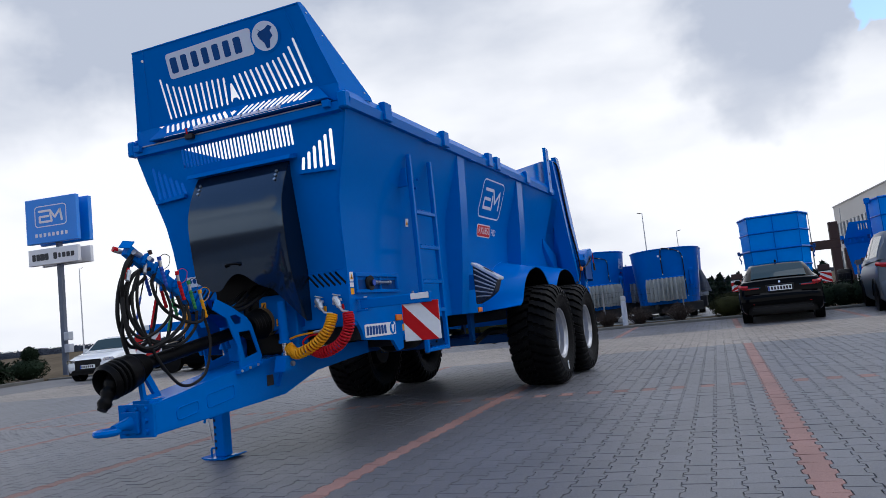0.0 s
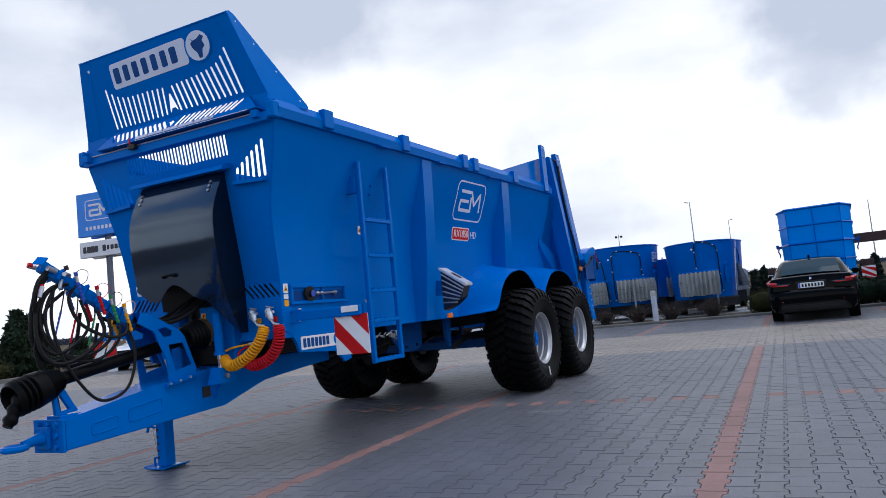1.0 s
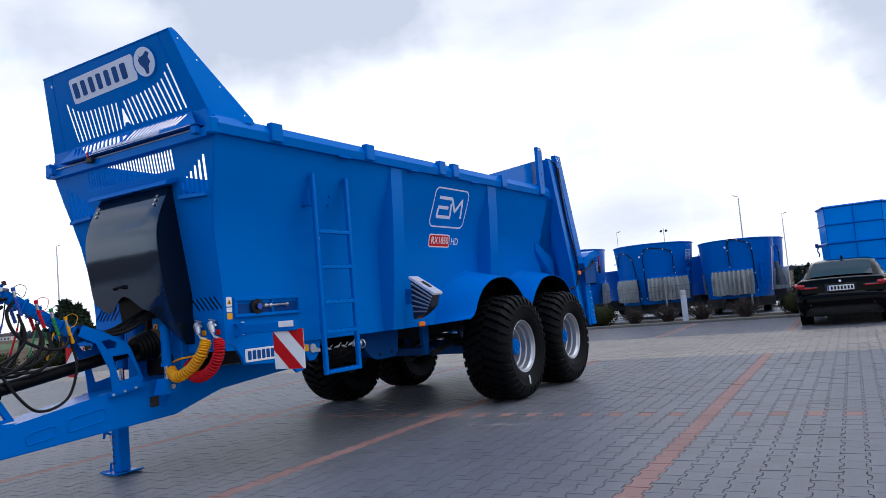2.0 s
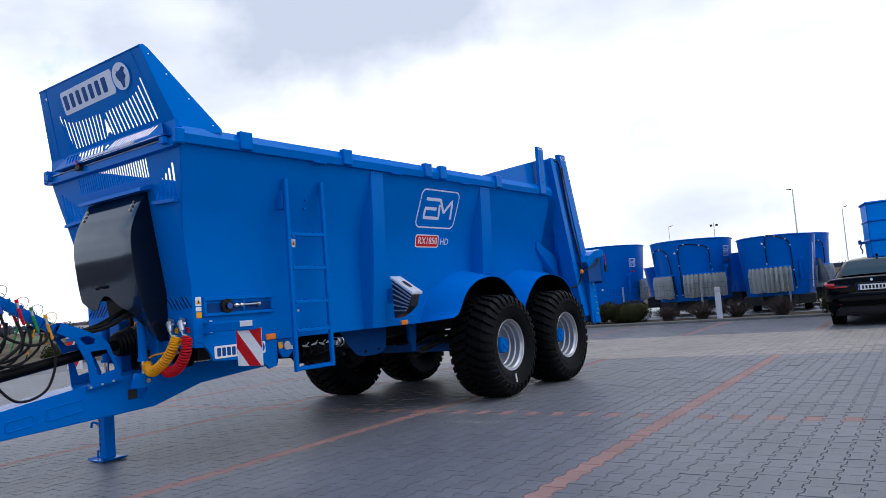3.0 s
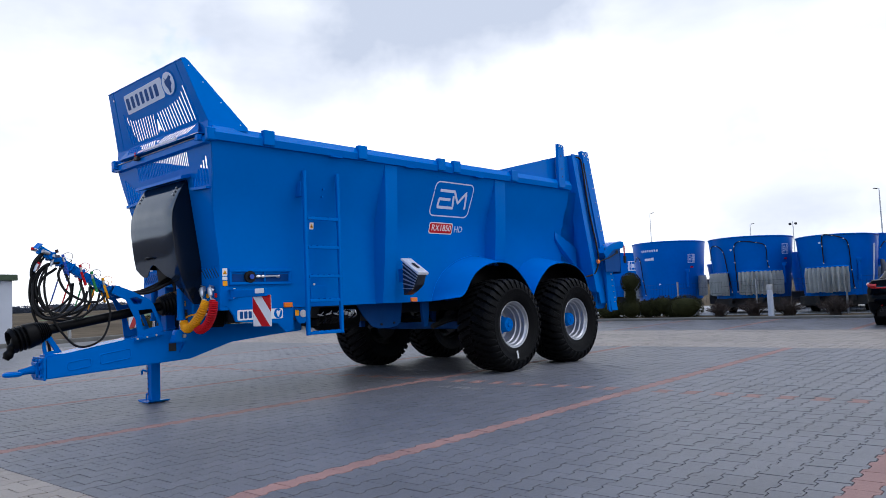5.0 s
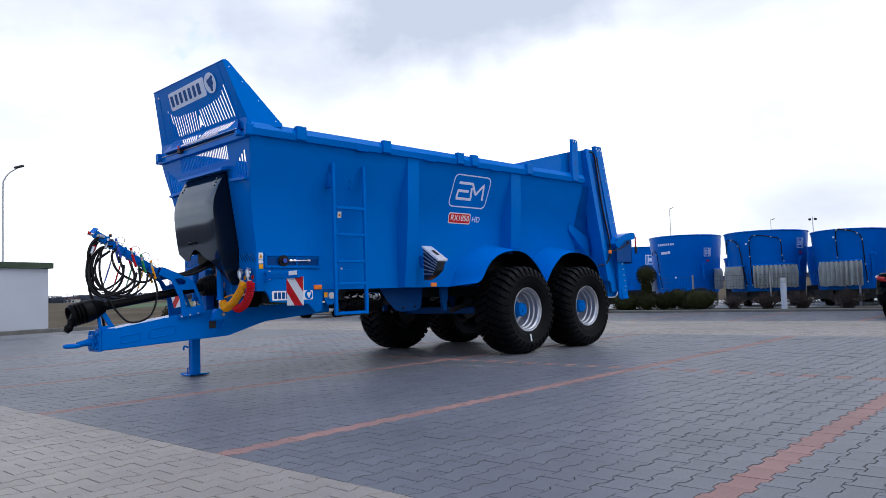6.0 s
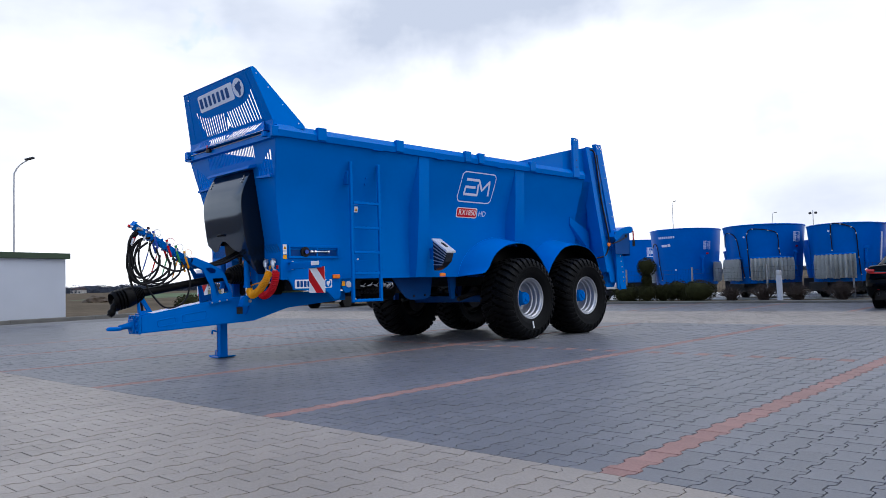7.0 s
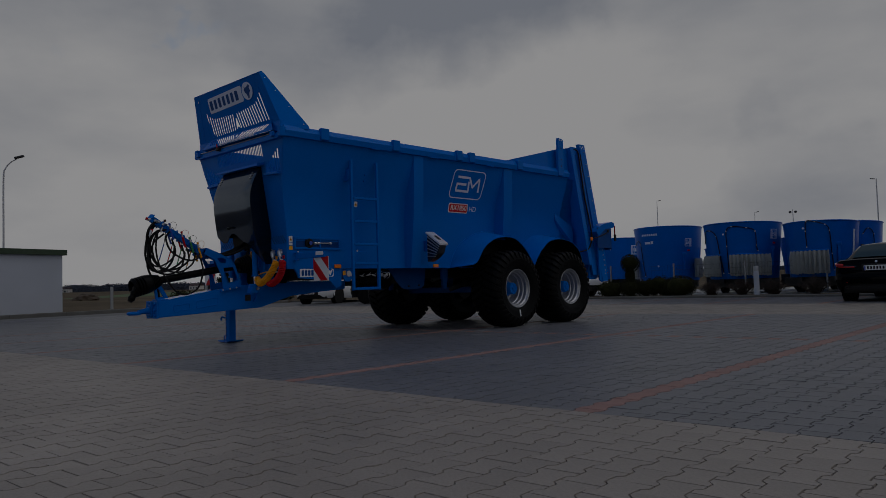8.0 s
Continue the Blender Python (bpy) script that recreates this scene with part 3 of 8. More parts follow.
for k in range(7):
    w = 0.062 if k not in (0, 6) else 0.07
    flat_sticker("plate_bar", rounded(w, 0.125, 0.014, 2, c=(-0.435 + k * 0.108, 0.535)), lambda x, y, z: on_screen(x, y + 0.02 * x, 0.0085 + z), BLUE_LINE_AND_SHADE, screen)
ringo = [(0.480 + 0.135 * math.cos(t * math.pi / 16), 0.548 + 0.128 * math.sin(t * math.pi / 16)) for t in range(32)]
flat_sticker("disc_rim", ringo, lambda x, y, z: on_screen(x, y, 0.0085 + z), BLUE, screen)
ringo = [(0.480 + 0.119 * math.cos(t * math.pi / 16), 0.548 + 0.112 * math.sin(t * math.pi / 16)) for t in range(32)]
flat_sticker("plate_disc", ringo, lambda x, y, z: on_screen(x, y, 0.0105 + z), PALE, screen)
mark = [(0.42, 0.615), (0.45, 0.592), (0.49, 0.600), (0.53, 0.622), (0.56, 0.600), (0.535, 0.575), (0.55, 0.535), (0.52, 0.512), (0.505, 0.455), (0.475, 0.452), (0.462, 0.50), (0.43, 0.535), (0.415, 0.575), (0.44, 0.592)]
flat_sticker("disc_mark", mark, lambda x, y, z: on_screen(x, y, 0.0125 + z), BLUE_LINE_AND_SHADE, screen)
# fill-level ruler
ruler = flat_sticker("level_ruler", rounded(0.86, 0.030, 0.003, 1, c=(0.10, 0.020)), lambda x, y, z: on_lip(x, y, 0.0065 + z), PALE, lip, "white scale numbered 1 to 10")
for k in range(10):
    writing("number", str(k + 1), 0.032, lambda x, y, z, k=k: on_lip(x - 0.27 + k * 0.085, y + 0.020, 0.009 + z), BLACK, ruler)
# indicator rod with its clamp
bm = bmesh.new()
tube(bm, [(-0.96, -0.306, 2.642), (0.96, -0.306, 2.642)], 0.006, 8)
rod = part("indicator_rod", bm, STEEL, S, "slim steel indicator rod", smooth=True)
bm = bmesh.new()
span(bm, (-0.42, -0.345, 2.610), (-0.34, -0.305, 2.650), bevel=0.004)
part("clamp", bm, DARK_STEEL_AND_SHADE, rod)
bm = bmesh.new()
tube(bm, [(-0.40, -0.33, 2.64), (-0.40, -0.335, 2.70)], 0.009, 6)
part("pointer", bm, RED, rod, "small red pointer")
for u in (-0.94, 0.93):
    bm = bmesh.new()
    span(bm, (u - 0.03, -0.345, 2.60), (u + 0.03, -0.300, 2.655), bevel=0.003)
    part("rod_holder", bm, BLUE, rod)

# ledges over the curtain and under the corner vents
bm = bmesh.new()
prism(bm, [(-0.195, 2.345), (-0.305, 2.315), (-0.315, 2.282), (-0.300, 2.282), (-0.195, 2.31)], 0, -0.455, 0.555)
part("curtain_ledge", bm, BLUE, S)
for sign in (1, -1):
    bm = bmesh.new()
    prism(bm, [(sign * 0.57, 2.195), (sign * 0.88, 2.175), (sign * 0.88, 2.15), (sign * 0.57, 2.165)], 1, -0.225, -0.17)
    part("vent_ledge", bm, BLUE, S)

# black rubber curtain over the conveyor drive
CUR = [(-0.235, 2.285), (-0.282, 2.215), (-0.346, 2.09), (-0.385, 1.97), (-0.396, 1.87), (-0.390, 1.76), (-0.376, 1.64), (-0.356, 1.50), (-0.327, 1.37), (-0.28, 1.24), (-0.22, 1.12), (-0.17, 1.01)]
bm = bmesh.new()
cols = [-0.405 + k * 0.02235 for k in range(41)]


def curtain_low(u):
    """Height of the lower hem at u: a notch for the shaft, long tails at the sides."""
    if u < -0.28:
        return 1.335 + (-0.28 - u) * 0.7
    if u < 0.20:
        return 1.335 + (0.115 * math.cos(u / 0.20 * math.pi / 2) ** 1.3 if abs(u) < 0.20 else 0.0)
    if u < 0.30:
        return 1.335 - (u - 0.20) * 0.37
    return 1.298 - (u - 0.30) * 1.42


def curtain_v(z):
    for (v1, z1), (v2, z2) in zip(CUR, CUR[1:]):
        if z >= z2:
            return v2 + (v1 - v2) * (z - z2) / (z1 - z2)
    return CUR[-1][0]


grid = []
for u in cols:
    zl = curtain_low(u)
    col = []
    for k in range(17):
        z = 2.285 + (zl - 2.285) * k / 16
        edge = 0.014 * (abs(u) / 0.5) ** 8
        col.append(bm.verts.new((u, curtain_v(z) + edge, z)))
    grid.append(col)
for a, b in zip(grid, grid[1:]):
    for k in range(16):
        bm.faces.new((a[k], a[k + 1], b[k + 1], b[k]))
cheeks = [[v.co.copy() for v in side] for side in (grid[0], grid[-1])]
bmesh.ops.recalc_face_normals(bm, faces=bm.faces[:])
bmesh.ops.solidify(bm, geom=bm.faces[:], thickness=0.008)
curtain = part("rubber_curtain", bm, CURTAIN, S, "bulging glossy black rubber curtain", smooth=True)
for side, u in zip(cheeks, (-0.44, 0.465)):
    bm = bmesh.new()
    front = [bm.verts.new(p) for p in side]
    back = [bm.verts.new((u, min(front_v(p.z) - 0.004, -0.06), p.z)) for p in side]
    for k in range(16):
        bm.faces.new((front[k], front[k + 1], back[k + 1], back[k]))
    bmesh.ops.recalc_face_normals(bm, faces=bm.faces[:])
    bmesh.ops.solidify(bm, geom=bm.faces[:], thickness=0.006)
    part("side_cheek", bm, CURTAIN_SHADED, curtain, "black rubber side flap coloured darker for shade", smooth=True)
# added black sheet stands for the dark seen through the notch
bm = bmesh.new()
prism(bm, [(front_v(1.26) - 0.012, 1.26), (front_v(2.2) - 0.012, 2.2), (front_v(2.2) - 0.022, 2.2), (front_v(1.26) - 0.022, 1.26)], 0, -0.43, 0.42)
part("drive_cover", bm, RUBBER, curtain, "black sheet added behind the curtain to darken its notch")
for u in (-0.34, 0.41):
    for k in range(3):
        z = 2.21 - 0.035 * k
        bm = bmesh.new()
        disc(bm, (u, curtain_v(z) - 0.002, z), (0, -1, 0.6), 0.012, 0.008, 8)
        part("bolt", bm, STEEL, curtain)
bm = bmesh.new()
tube(bm, curve([(-0.08, curtain_v(1.52) - 0.004, 1.515), (-0.06, curtain_v(1.52) - 0.03, 1.525), (0.03, curtain_v(1.52) - 0.03, 1.525), (0.05, curtain_v(1.52) - 0.004, 1.515)], 4), 0.010, 6)
part("grab_handle", bm, RUBBER, curtain, smooth=True)

# ladder on the near side
bm = bmesh.new()
LV0, LV1, LU = 0.835, 1.285, 1.03
span(bm, (LU - 0.02, LV0 - 0.02, 0.655), (LU + 0.02, LV0 + 0.02, 2.41), bevel=0.006)
ladder = part("ladder", bm, BLUE, S, "blue tubular steel access ladder")
bm = bmesh.new()
span(bm, (LU - 0.02, LV1 - 0.02, 0.655), (LU + 0.02, LV1 + 0.02, 2.41), bevel=0.006)
part("stile", bm, BLUE, ladder)
for z in (0.675, 1.016, 1.275, 1.585, 1.896):
    bm = bmesh.new()
    span(bm, (LU - 0.022, LV0 + 0.021, z - 0.016), (LU + 0.022, LV1 - 0.021, z + 0.016), bevel=0.004)
    for k in range(5):
        v = LV0 + 0.07 + k * 0.077
        span(bm, (LU - 0.02, v, z + 0.016), (LU + 0.02, v + 0.035, z + 0.023))
    part("rung", bm, BLUE, ladder)
for v in (LV0 - 0.035,):
    bm = bmesh.new()
    span(bm, (wall_u(2.25) - 0.05, v, 2.13), (LU - 0.021, v + 0.05, 2.29), bevel=0.004)
    part("ladder_bracket", bm, BLUE, ladder)
for z in (2.16, 2.24):
    bm = bmesh.new()
    disc(bm, (wall_u(z) - 0.01, LV1 - 0.14, z), (1, 0, 0), 0.012, 0.03, 8)
    part("bolt", bm, BLUE, ladder)
for z in (1.10, 1.20):
    bm = bmesh.new()
    disc(bm, (wall_u(z) - 0.002, 1.08, z), (1, 0, 0), 0.014, 0.012, 8)
    part("bolt", bm, STEEL, ladder)
bm = bmesh.new()
span(bm, (wall_u(1.15) - 0.005, 1.03, 1.02), (wall_u(1.15) + 0.012, 1.23, 1.19), bevel=0.004)
part("lower_bracket", bm, BLUE, ladder)

# recess with hand wheel on the near side
bm = bmesh.new()
for a, b in (((0.80, 0.035, 1.335), (0.845, 0.775, 1.368)), ((0.80, 0.035, 1.205), (0.845, 0.775, 1.232)), ((0.80, 0.035, 1.233), (0.845, 0.062, 1.334)),
             ((0.80, 0.748, 1.233), (0.845, 0.775, 1.334)), ((0.80, 0.435, 1.233), (0.842, 0.455, 1.334))):
    span(bm, a, b, bevel=0.004)
recess = part("recess_frame", bm, BLUE, S)
# flush back plate; the recess's shade is put into its dark blue
bm = bmesh.new()
span(bm, (0.818, 0.063, 1.234), (0.823, 0.747, 1.333))
part("recess_back", bm, mat("recess_shade_blue", (0.0004, 0.045, 0.20), 0.4, spec=0.1, vary=0.1, vscale=6), recess, "flush recess back with its shade painted dark blue")
bm = bmesh.new()
lathe(bm, [(0, 0.02), (0, 0.062), (0.012, 0.066), (0.024, 0.060), (0.024, 0.028), (0.045, 0.026), (0.045, 0.0001)], 24, Matrix.Translation((0.825, 0.27, 1.285)))
part("hand_wheel", bm, BLACK, recess, "black hand wheel", smooth=True)
bm = bmesh.new()
disc(bm, (0.868, 0.27, 1.285), (1, 0, 0), 0.026, 0.008, 16)
part("hand_wheel_cap", bm, BLUE_PLASTIC, recess)
bm = bmesh.new()
tube(bm, [(0.84, 0.335, 1.287), (0.84, 0.60, 1.290)], 0.009, 8)
part("adjusting_rod", bm, STEEL, recess, smooth=True)
for v in (0.345, 0.40, 0.59):
    bm = bmesh.new()
    tube(bm, [(0.84, v, 1.287), (0.84, v + 0.03, 1.287)], 0.018, 6)
    part("nut", bm, STEEL, recess)

# side skirt below the hopper at the front, near side and far side
for sign in (1, -1):
    bm = bmesh.new()
    prism(bm, [(-0.05, 1.01), (0.02, 0.985), (0.085, 0.90), (0.11, 0.835), (0.60, 0.80), (0.70, 0.70), (0.79, 0.72), (0.80, 0.96), (0.80, 1.01)], 0, sign * 0.798, sign * 0.826)
    part("side_skirt", bm, BLUE, S)
# second name plate with bars
side_at = lambda x, y, z: Vector((0.8285 + z, x, y))
p2 = flat_sticker("side_plate", rounded(0.54, 0.105, 0.012, 2, c=(0.39, 0.900)), side_at, WHITE, S, "white name plate with blue bars")
for k in range(7):
    flat_sticker("plate_bar", rounded(0.038, 0.072, 0.006, 1, c=(0.165 + k * 0.050, 0.900)), lambda x, y, z: side_at(x, y, z + 0.002), BLUE_LINE_AND_SHADE, p2)
flat_sticker("plate_mark", [(0.60 + 0.052 * math.cos(t * math.pi / 8), 0.902 + 0.052 * math.sin(t * math.pi / 8)) for t in range(16)], lambda x, y, z: side_at(x, y, z + 0.002), BLUE, p2)
flat_sticker("plate_mark", [(0.585, 0.935), (0.605, 0.925), (0.632, 0.938), (0.622, 0.90), (0.605, 0.865), (0.595, 0.87), (0.578, 0.905)], lambda x, y, z: side_at(x, y, z + 0.004), WHITE, p2)

# pivot plate and jack arm behind the skirt
bm = bmesh.new()
prism(bm, [(0.83, 0.95), (0.85, 0.84), (0.89, 0.78), (0.96, 0.78), (1.02, 0.84), (1.06, 0.95)], 0, 0.77, 0.795)
pivot = part("pivot_plate", bm, BLUE, S)
bm = bmesh.new()
disc(bm, (0.795, 0.94, 0.885), (1, 0, 0), 0.04, 0.012, 14)
prism(bm, [(0.92, 0.91), (1.03, 0.87), (1.03, 0.845), (0.92, 0.855)], 0, 0.797, 0.806)
part("lever", bm, GALV, pivot)
flat_sticker("caution_sticker", rounded(0.05, 0.06, 0.004, 1, c=(0.865, 0.895)), lambda x, y, z: Vector((0.7965 + z, x, y)), YELLOW, pivot)

# warning boards on hinged arms
def warning_board(sign):
    arm = bmesh.new()
    span(arm, (sign * 0.86, 0.03, 1.075), (sign * 1.46, 0.062, 1.150), bevel=0.005)
    a = part("board_arm", arm, BLUE, S)
    for z in (1.065, 1.155):
        h = bmesh.new()
        span(h, (sign * 0.825, 0.028, z - 0.007), (sign * 0.93, 0.070, z + 0.007), bevel=0.002)
        part("hinge", h, BLUE, a)
        h = bmesh.new()
        disc(h, (sign * 0.90, 0.049, z + 0.007), (0, 0, 1), 0.013, 0.010, 6)
        part("hinge_bolt", h, GALV, a)
    tag = bmesh.new()
    span(tag, (sign * 1.30, 0.024, 1.105), (sign * 1.45, 0.0295, 1.150), bevel=0.002)
    part("reflector_strip", tag, WHITE, a)
    x0, x1, z0, z1 = 1.205, 1.508, 0.792, 1.086
    bd = bmesh.new()
    span(bd, (sign * x0, 0.060, z0), (sign * x1, 0.0665, z1), bevel=0.002)
    board = part("warning_board", bd, REFLECT_WHITE, S, "red and white striped warning board")
    w, h = x1 - x0, z1 - z0

    def face(x, y, z):
        return Vector((sign * (x0 + x), 0.0597 - z, z0 + y))
    # stripes run down to the outside
    for s0, s1 in ((0.48, 0.94), (1.44, 2.0)):
        poly = []
        c0, c1 = s0 * w * 1.0, s1 * w * 1.0
        pts = []
        for c in (c0, c1):
            # line x + y = const; keep inside the board
            cc = min(c, w + h)
            pts.append(cc)
        lo, hi = max(pts[0], 0.0), min(pts[1], w + h)
        poly = []
        for cc in (lo, hi):
            if cc <= w:
                a1 = (cc, 0.0)
            else:
                a1 = (w, cc - w)
            if cc <= h:
                b1 = (0.0, cc)
            else:
                b1 = (cc - h, h)
            poly.append((a1, b1))
        ring = [poly[0][0], poly[1][0]]
        if poly[0][0][1] == 0.0 and poly[1][0][0] == w and poly[1][0][1] > 0:
            ring = [poly[0][0], (w, 0.0), poly[1][0]]
        ring.append(poly[1][1])
        if poly[0][1][0] == 0.0 and poly[1][1][1] == h and poly[1][1][0] > 0:
            ring.append((0.0, h))
        ring.append(poly[0][1])
        clean = []
        for p in ring:
            if not clean or (Vector(p) - Vector(clean[-1])).length > 1e-4:
                clean.append(p)
        if (Vector(clean[0]) - Vector(clean[-1])).length < 1e-4:
            clean.pop()
        # mirror so that the stripes fall to the outside edge
        clean = [(p[0], p[1]) for p in clean]
        if len(clean) >= 3:
            flat_sticker("red_stripe", clean, face, REFLECT_RED, board)
    return board


warning_board(1)
warning_board(-1)

# reflectors and small stickers along the side
for v, z, u in ((0.725, 0.985, 0.827), (2.50, 0.985, 0.93)):
    bm = bmesh.new()
    span(bm, (u, v - 0.055, z - 0.026), (u + 0.02, v + 0.055, z + 0.026), bevel=0.005)
    part("side_reflector", bm, ORANGE, S, "orange side reflector")
def triangle_sticker(c, at, parent):
    st = flat_sticker("warning_sticker", rounded(0.055, 0.075, 0.004, 1, c=c), at, WHITE, parent)
    flat_sticker("sticker_sign", [(c[0] - 0.022, c[1] - 0.02), (c[0] + 0.022, c[1] - 0.02), (c[0], c[1] + 0.022)], lambda x, y, z: at(x, y, z + 0.002), YELLOW, st)
    flat_sticker("sticker_sign", [(c[0] - 0.008, c[1] - 0.014), (c[0] + 0.008, c[1] - 0.014), (c[0], c[1] + 0.006)], lambda x, y, z: at(x, y, z + 0.004), BLACK, st)
at_low = lambda x, y, z: Vector((wall_u(y) + 0.0012 + z, x, y))
triangle_sticker((-0.008, 1.335), at_low, S)
flat_sticker("notice_sticker", rounded(0.055, 0.035, 0.004, 1, c=(-0.008, 1.272)), at_low, WHITE, S)
flat_sticker("notice_sticker", rounded(0.052, 0.050, 0.004, 1, c=(-0.006, 1.222)), at_low, YELLOW, S)
triangle_sticker((1.050, 1.838), at_low, S)

# maker's mark and type plate on the hopper side: two bent strokes in a frame
MARK_STROKES = ([(0.0, 0.95), (0.50, 0.95), (0.70, 0.35), (0.93, 0.95), (1.0, 0.05)], [(0.42, 0.50), (0.03, 0.50), (0.03, 0.06), (0.56, 0.06), (0.50, 0.72)])
on_side = lambda x, y, z: Vector((wall_u(y) + 0.0014 + z, x, y))
# the frame drawn as four bars and four corners so that it follows the bent sheet
def strip_on_side(name, pts, w, material, parent, n=8):
    """A narrow strip along points on the side wall."""
    bm = bmesh.new()
    P = []
    for (a, b) in zip(pts, pts[1:]):
        for k in range(n):
            P.append(Vector(a).lerp(Vector(b), k / n))
    P.append(Vector(pts[-1]))
    last = None
    for i, p in enumerate(P):
        d = (P[min(i + 1, len(P) - 1)] - P[max(i - 1, 0)]).normalized()
        s = Vector((-d.y, d.x)) * w / 2
        q = [bm.verts.new(on_side(p.x + s.x, p.y + s.y, 0.0)), bm.verts.new(on_side(p.x - s.x, p.y - s.y, 0.0))]
        if last:
            bm.faces.new((last[0], last[1], q[1], q[0]))
        last = q
    return part(name, bm, material, parent)


fr = rounded(0.74, 0.425, 0.075, 5, c=(3.265, 2.268))
ring = [(p.x + (p.y - 2.268) * 0.12, p.y) for p in fr]
mark = strip_on_side("mark_frame", [*ring, ring[0]], 0.016, PALE, S, 3)
for pts in MARK_STROKES:
    strip_on_side("mark_stroke", [(2.985 + 0.545 * x + 0.03 * y, 2.150 + 0.235 * y) for x, y in pts], 0.036, PALE, mark, 6)
flatr = [(p.x + (p.y - 1.897) * 0.12, p.y) for p in rounded(0.445, 0.150, 0.03, 3, c=(3.125, 1.897))]
badge = flat_sticker("type_plate", flatr, on_side, WHITE, S, "red type plate with white italic lettering")
flatr = [(p.x + (p.y - 1.897) * 0.12, p.y) for p in rounded(0.420, 0.125, 0.024, 3, c=(3.125, 1.897))]
flat_sticker("plate_field", flatr, lambda x, y, z: on_side(x, y, z + 0.002), RED, badge)
writing("type_text", "RX1850", 0.115, lambda x, y, z: on_side(x * 0.98 + 3.125, y + 1.897, z + 0.005), WHITE, badge, 0.2)
writing("type_text", "HD", 0.115, lambda x, y, z: on_side(x + 3.455, y + 1.892, z + 0.002), PALE, badge, 0.2)

# mudguards: one rolled sheet over both wheels each side
GUARD_IN = [(2.93, 0.955), (2.95, 1.01), (2.98, 1.08), (3.02, 1.16), (3.10, 1.255), (3.21, 1.355), (3.46, 1.48), (3.75, 1.552), (4.02, 1.53), (4.22, 1.44), (4.38, 1.30), (4.49, 1.17), (4.555, 1.05),
            (4.62, 1.17), (4.70, 1.28), (4.79, 1.365), (5.0, 1.495), (5.32, 1.553), (5.66, 1.51), (5.84, 1.42), (5.95, 1.33), (6.03, 1.20), (6.06, 1.0)]
GUARD_OUT = [(2.985, 0.992), (3.075, 1.022), (3.135, 1.075), (3.188, 1.145), (3.258, 1.233), (3.374, 1.326), (3.573, 1.408), (3.843, 1.442), (4.063, 1.412), (4.228, 1.327), (4.374, 1.205), (4.48, 1.08), (4.555, 0.985),
             (4.63, 1.09), (4.715, 1.185), (4.801, 1.264), (5.012, 1.397), (5.338, 1.443), (5.657, 1.399), (5.83, 1.315), (5.927, 1.232), (5.99, 1.12), (6.03, 1.0)]


def guard_line(ctrl, u):
    """Both arches as one smooth line with a sharp valley between them."""
    p = [(u, v, z) for v, z in ctrl]
    return curve(p[:13], 4)[:-1] + curve(p[12:], 4)


def guard_sheet(sign, drop):
    bm = bmesh.new()
    inner, outer = guard_line(GUARD_IN, sign * 0.80), guard_line(GUARD_OUT, sign * (1.25 - drop * 0.2))
    rows = []
    for p, q in zip(inner, outer):
        row = []
        for k in range(4):
            c = p.lerp(q, k / 3)
            mid = 3.82 if c.y < 4.555 else 5.33
            row.append(bm.verts.new((c.x, c.y + (mid - c.y) * drop, c.z - drop * 0.6)))
        rows.append(row)
    for a, b in zip(rows, rows[1:]):
        for k in range(3):
            bm.faces.new((a[k], a[k + 1], b[k + 1], b[k]))
    bmesh.ops.recalc_face_normals(bm, faces=bm.faces[:])
    return bm


for sign in (1, -1):
    bm = guard_sheet(sign, 0.0)
    bmesh.ops.solidify(bm, geom=bm.faces[:], thickness=0.008)
    guard_ob = part("mudguard", bm, BLUE, S, "rolled blue mudguard over both wheels", smooth=True)
    part("guard_lining", guard_sheet(sign, 0.025), RUBBER, guard_ob, "black sheet under the mudguard", smooth=True)
    # black sheet added over the hopper wall to stand for the arch's shade
    bm = bmesh.new()
    prism(bm, [(v, z - 0.04) for v, z in GUARD_IN[1:-1]] + [(6.0, 0.966), (2.98, 0.966)], 0, sign * 0.846, sign * 0.856)
    part("splash_plate", bm, RUBBER, guard_ob, "black sheet added inside the arch for shade")
    bm = bmesh.new()
    tube(bm, curve([(sign * (wall_u(z) + 0.006), v - 0.006, z + 0.004) for v, z in GUARD_IN[:8]], 4), 0.0028, 5)
    part("weld_seam", bm, AZURE, guard_ob, smooth=True)

# wheels
def tyre_mesh():
    bm = bmesh.new()
    prof = [(-0.215, 0.285), (-0.258, 0.33), (-0.276, 0.385), (-0.279, 0.392), (-0.281, 0.455), (-0.286, 0.462), (-0.268, 0.518), (-0.236, 0.545), (-0.17, 0.562), (0, 0.568), (0.17, 0.562), (0.236, 0.545), (0.268, 0.518),
            (0.286, 0.462), (0.281, 0.455), (0.279, 0.392), (0.276, 0.385), (0.258, 0.33), (0.215, 0.285)]
    lathe(bm, prof, 64, closed=True)
    return bm


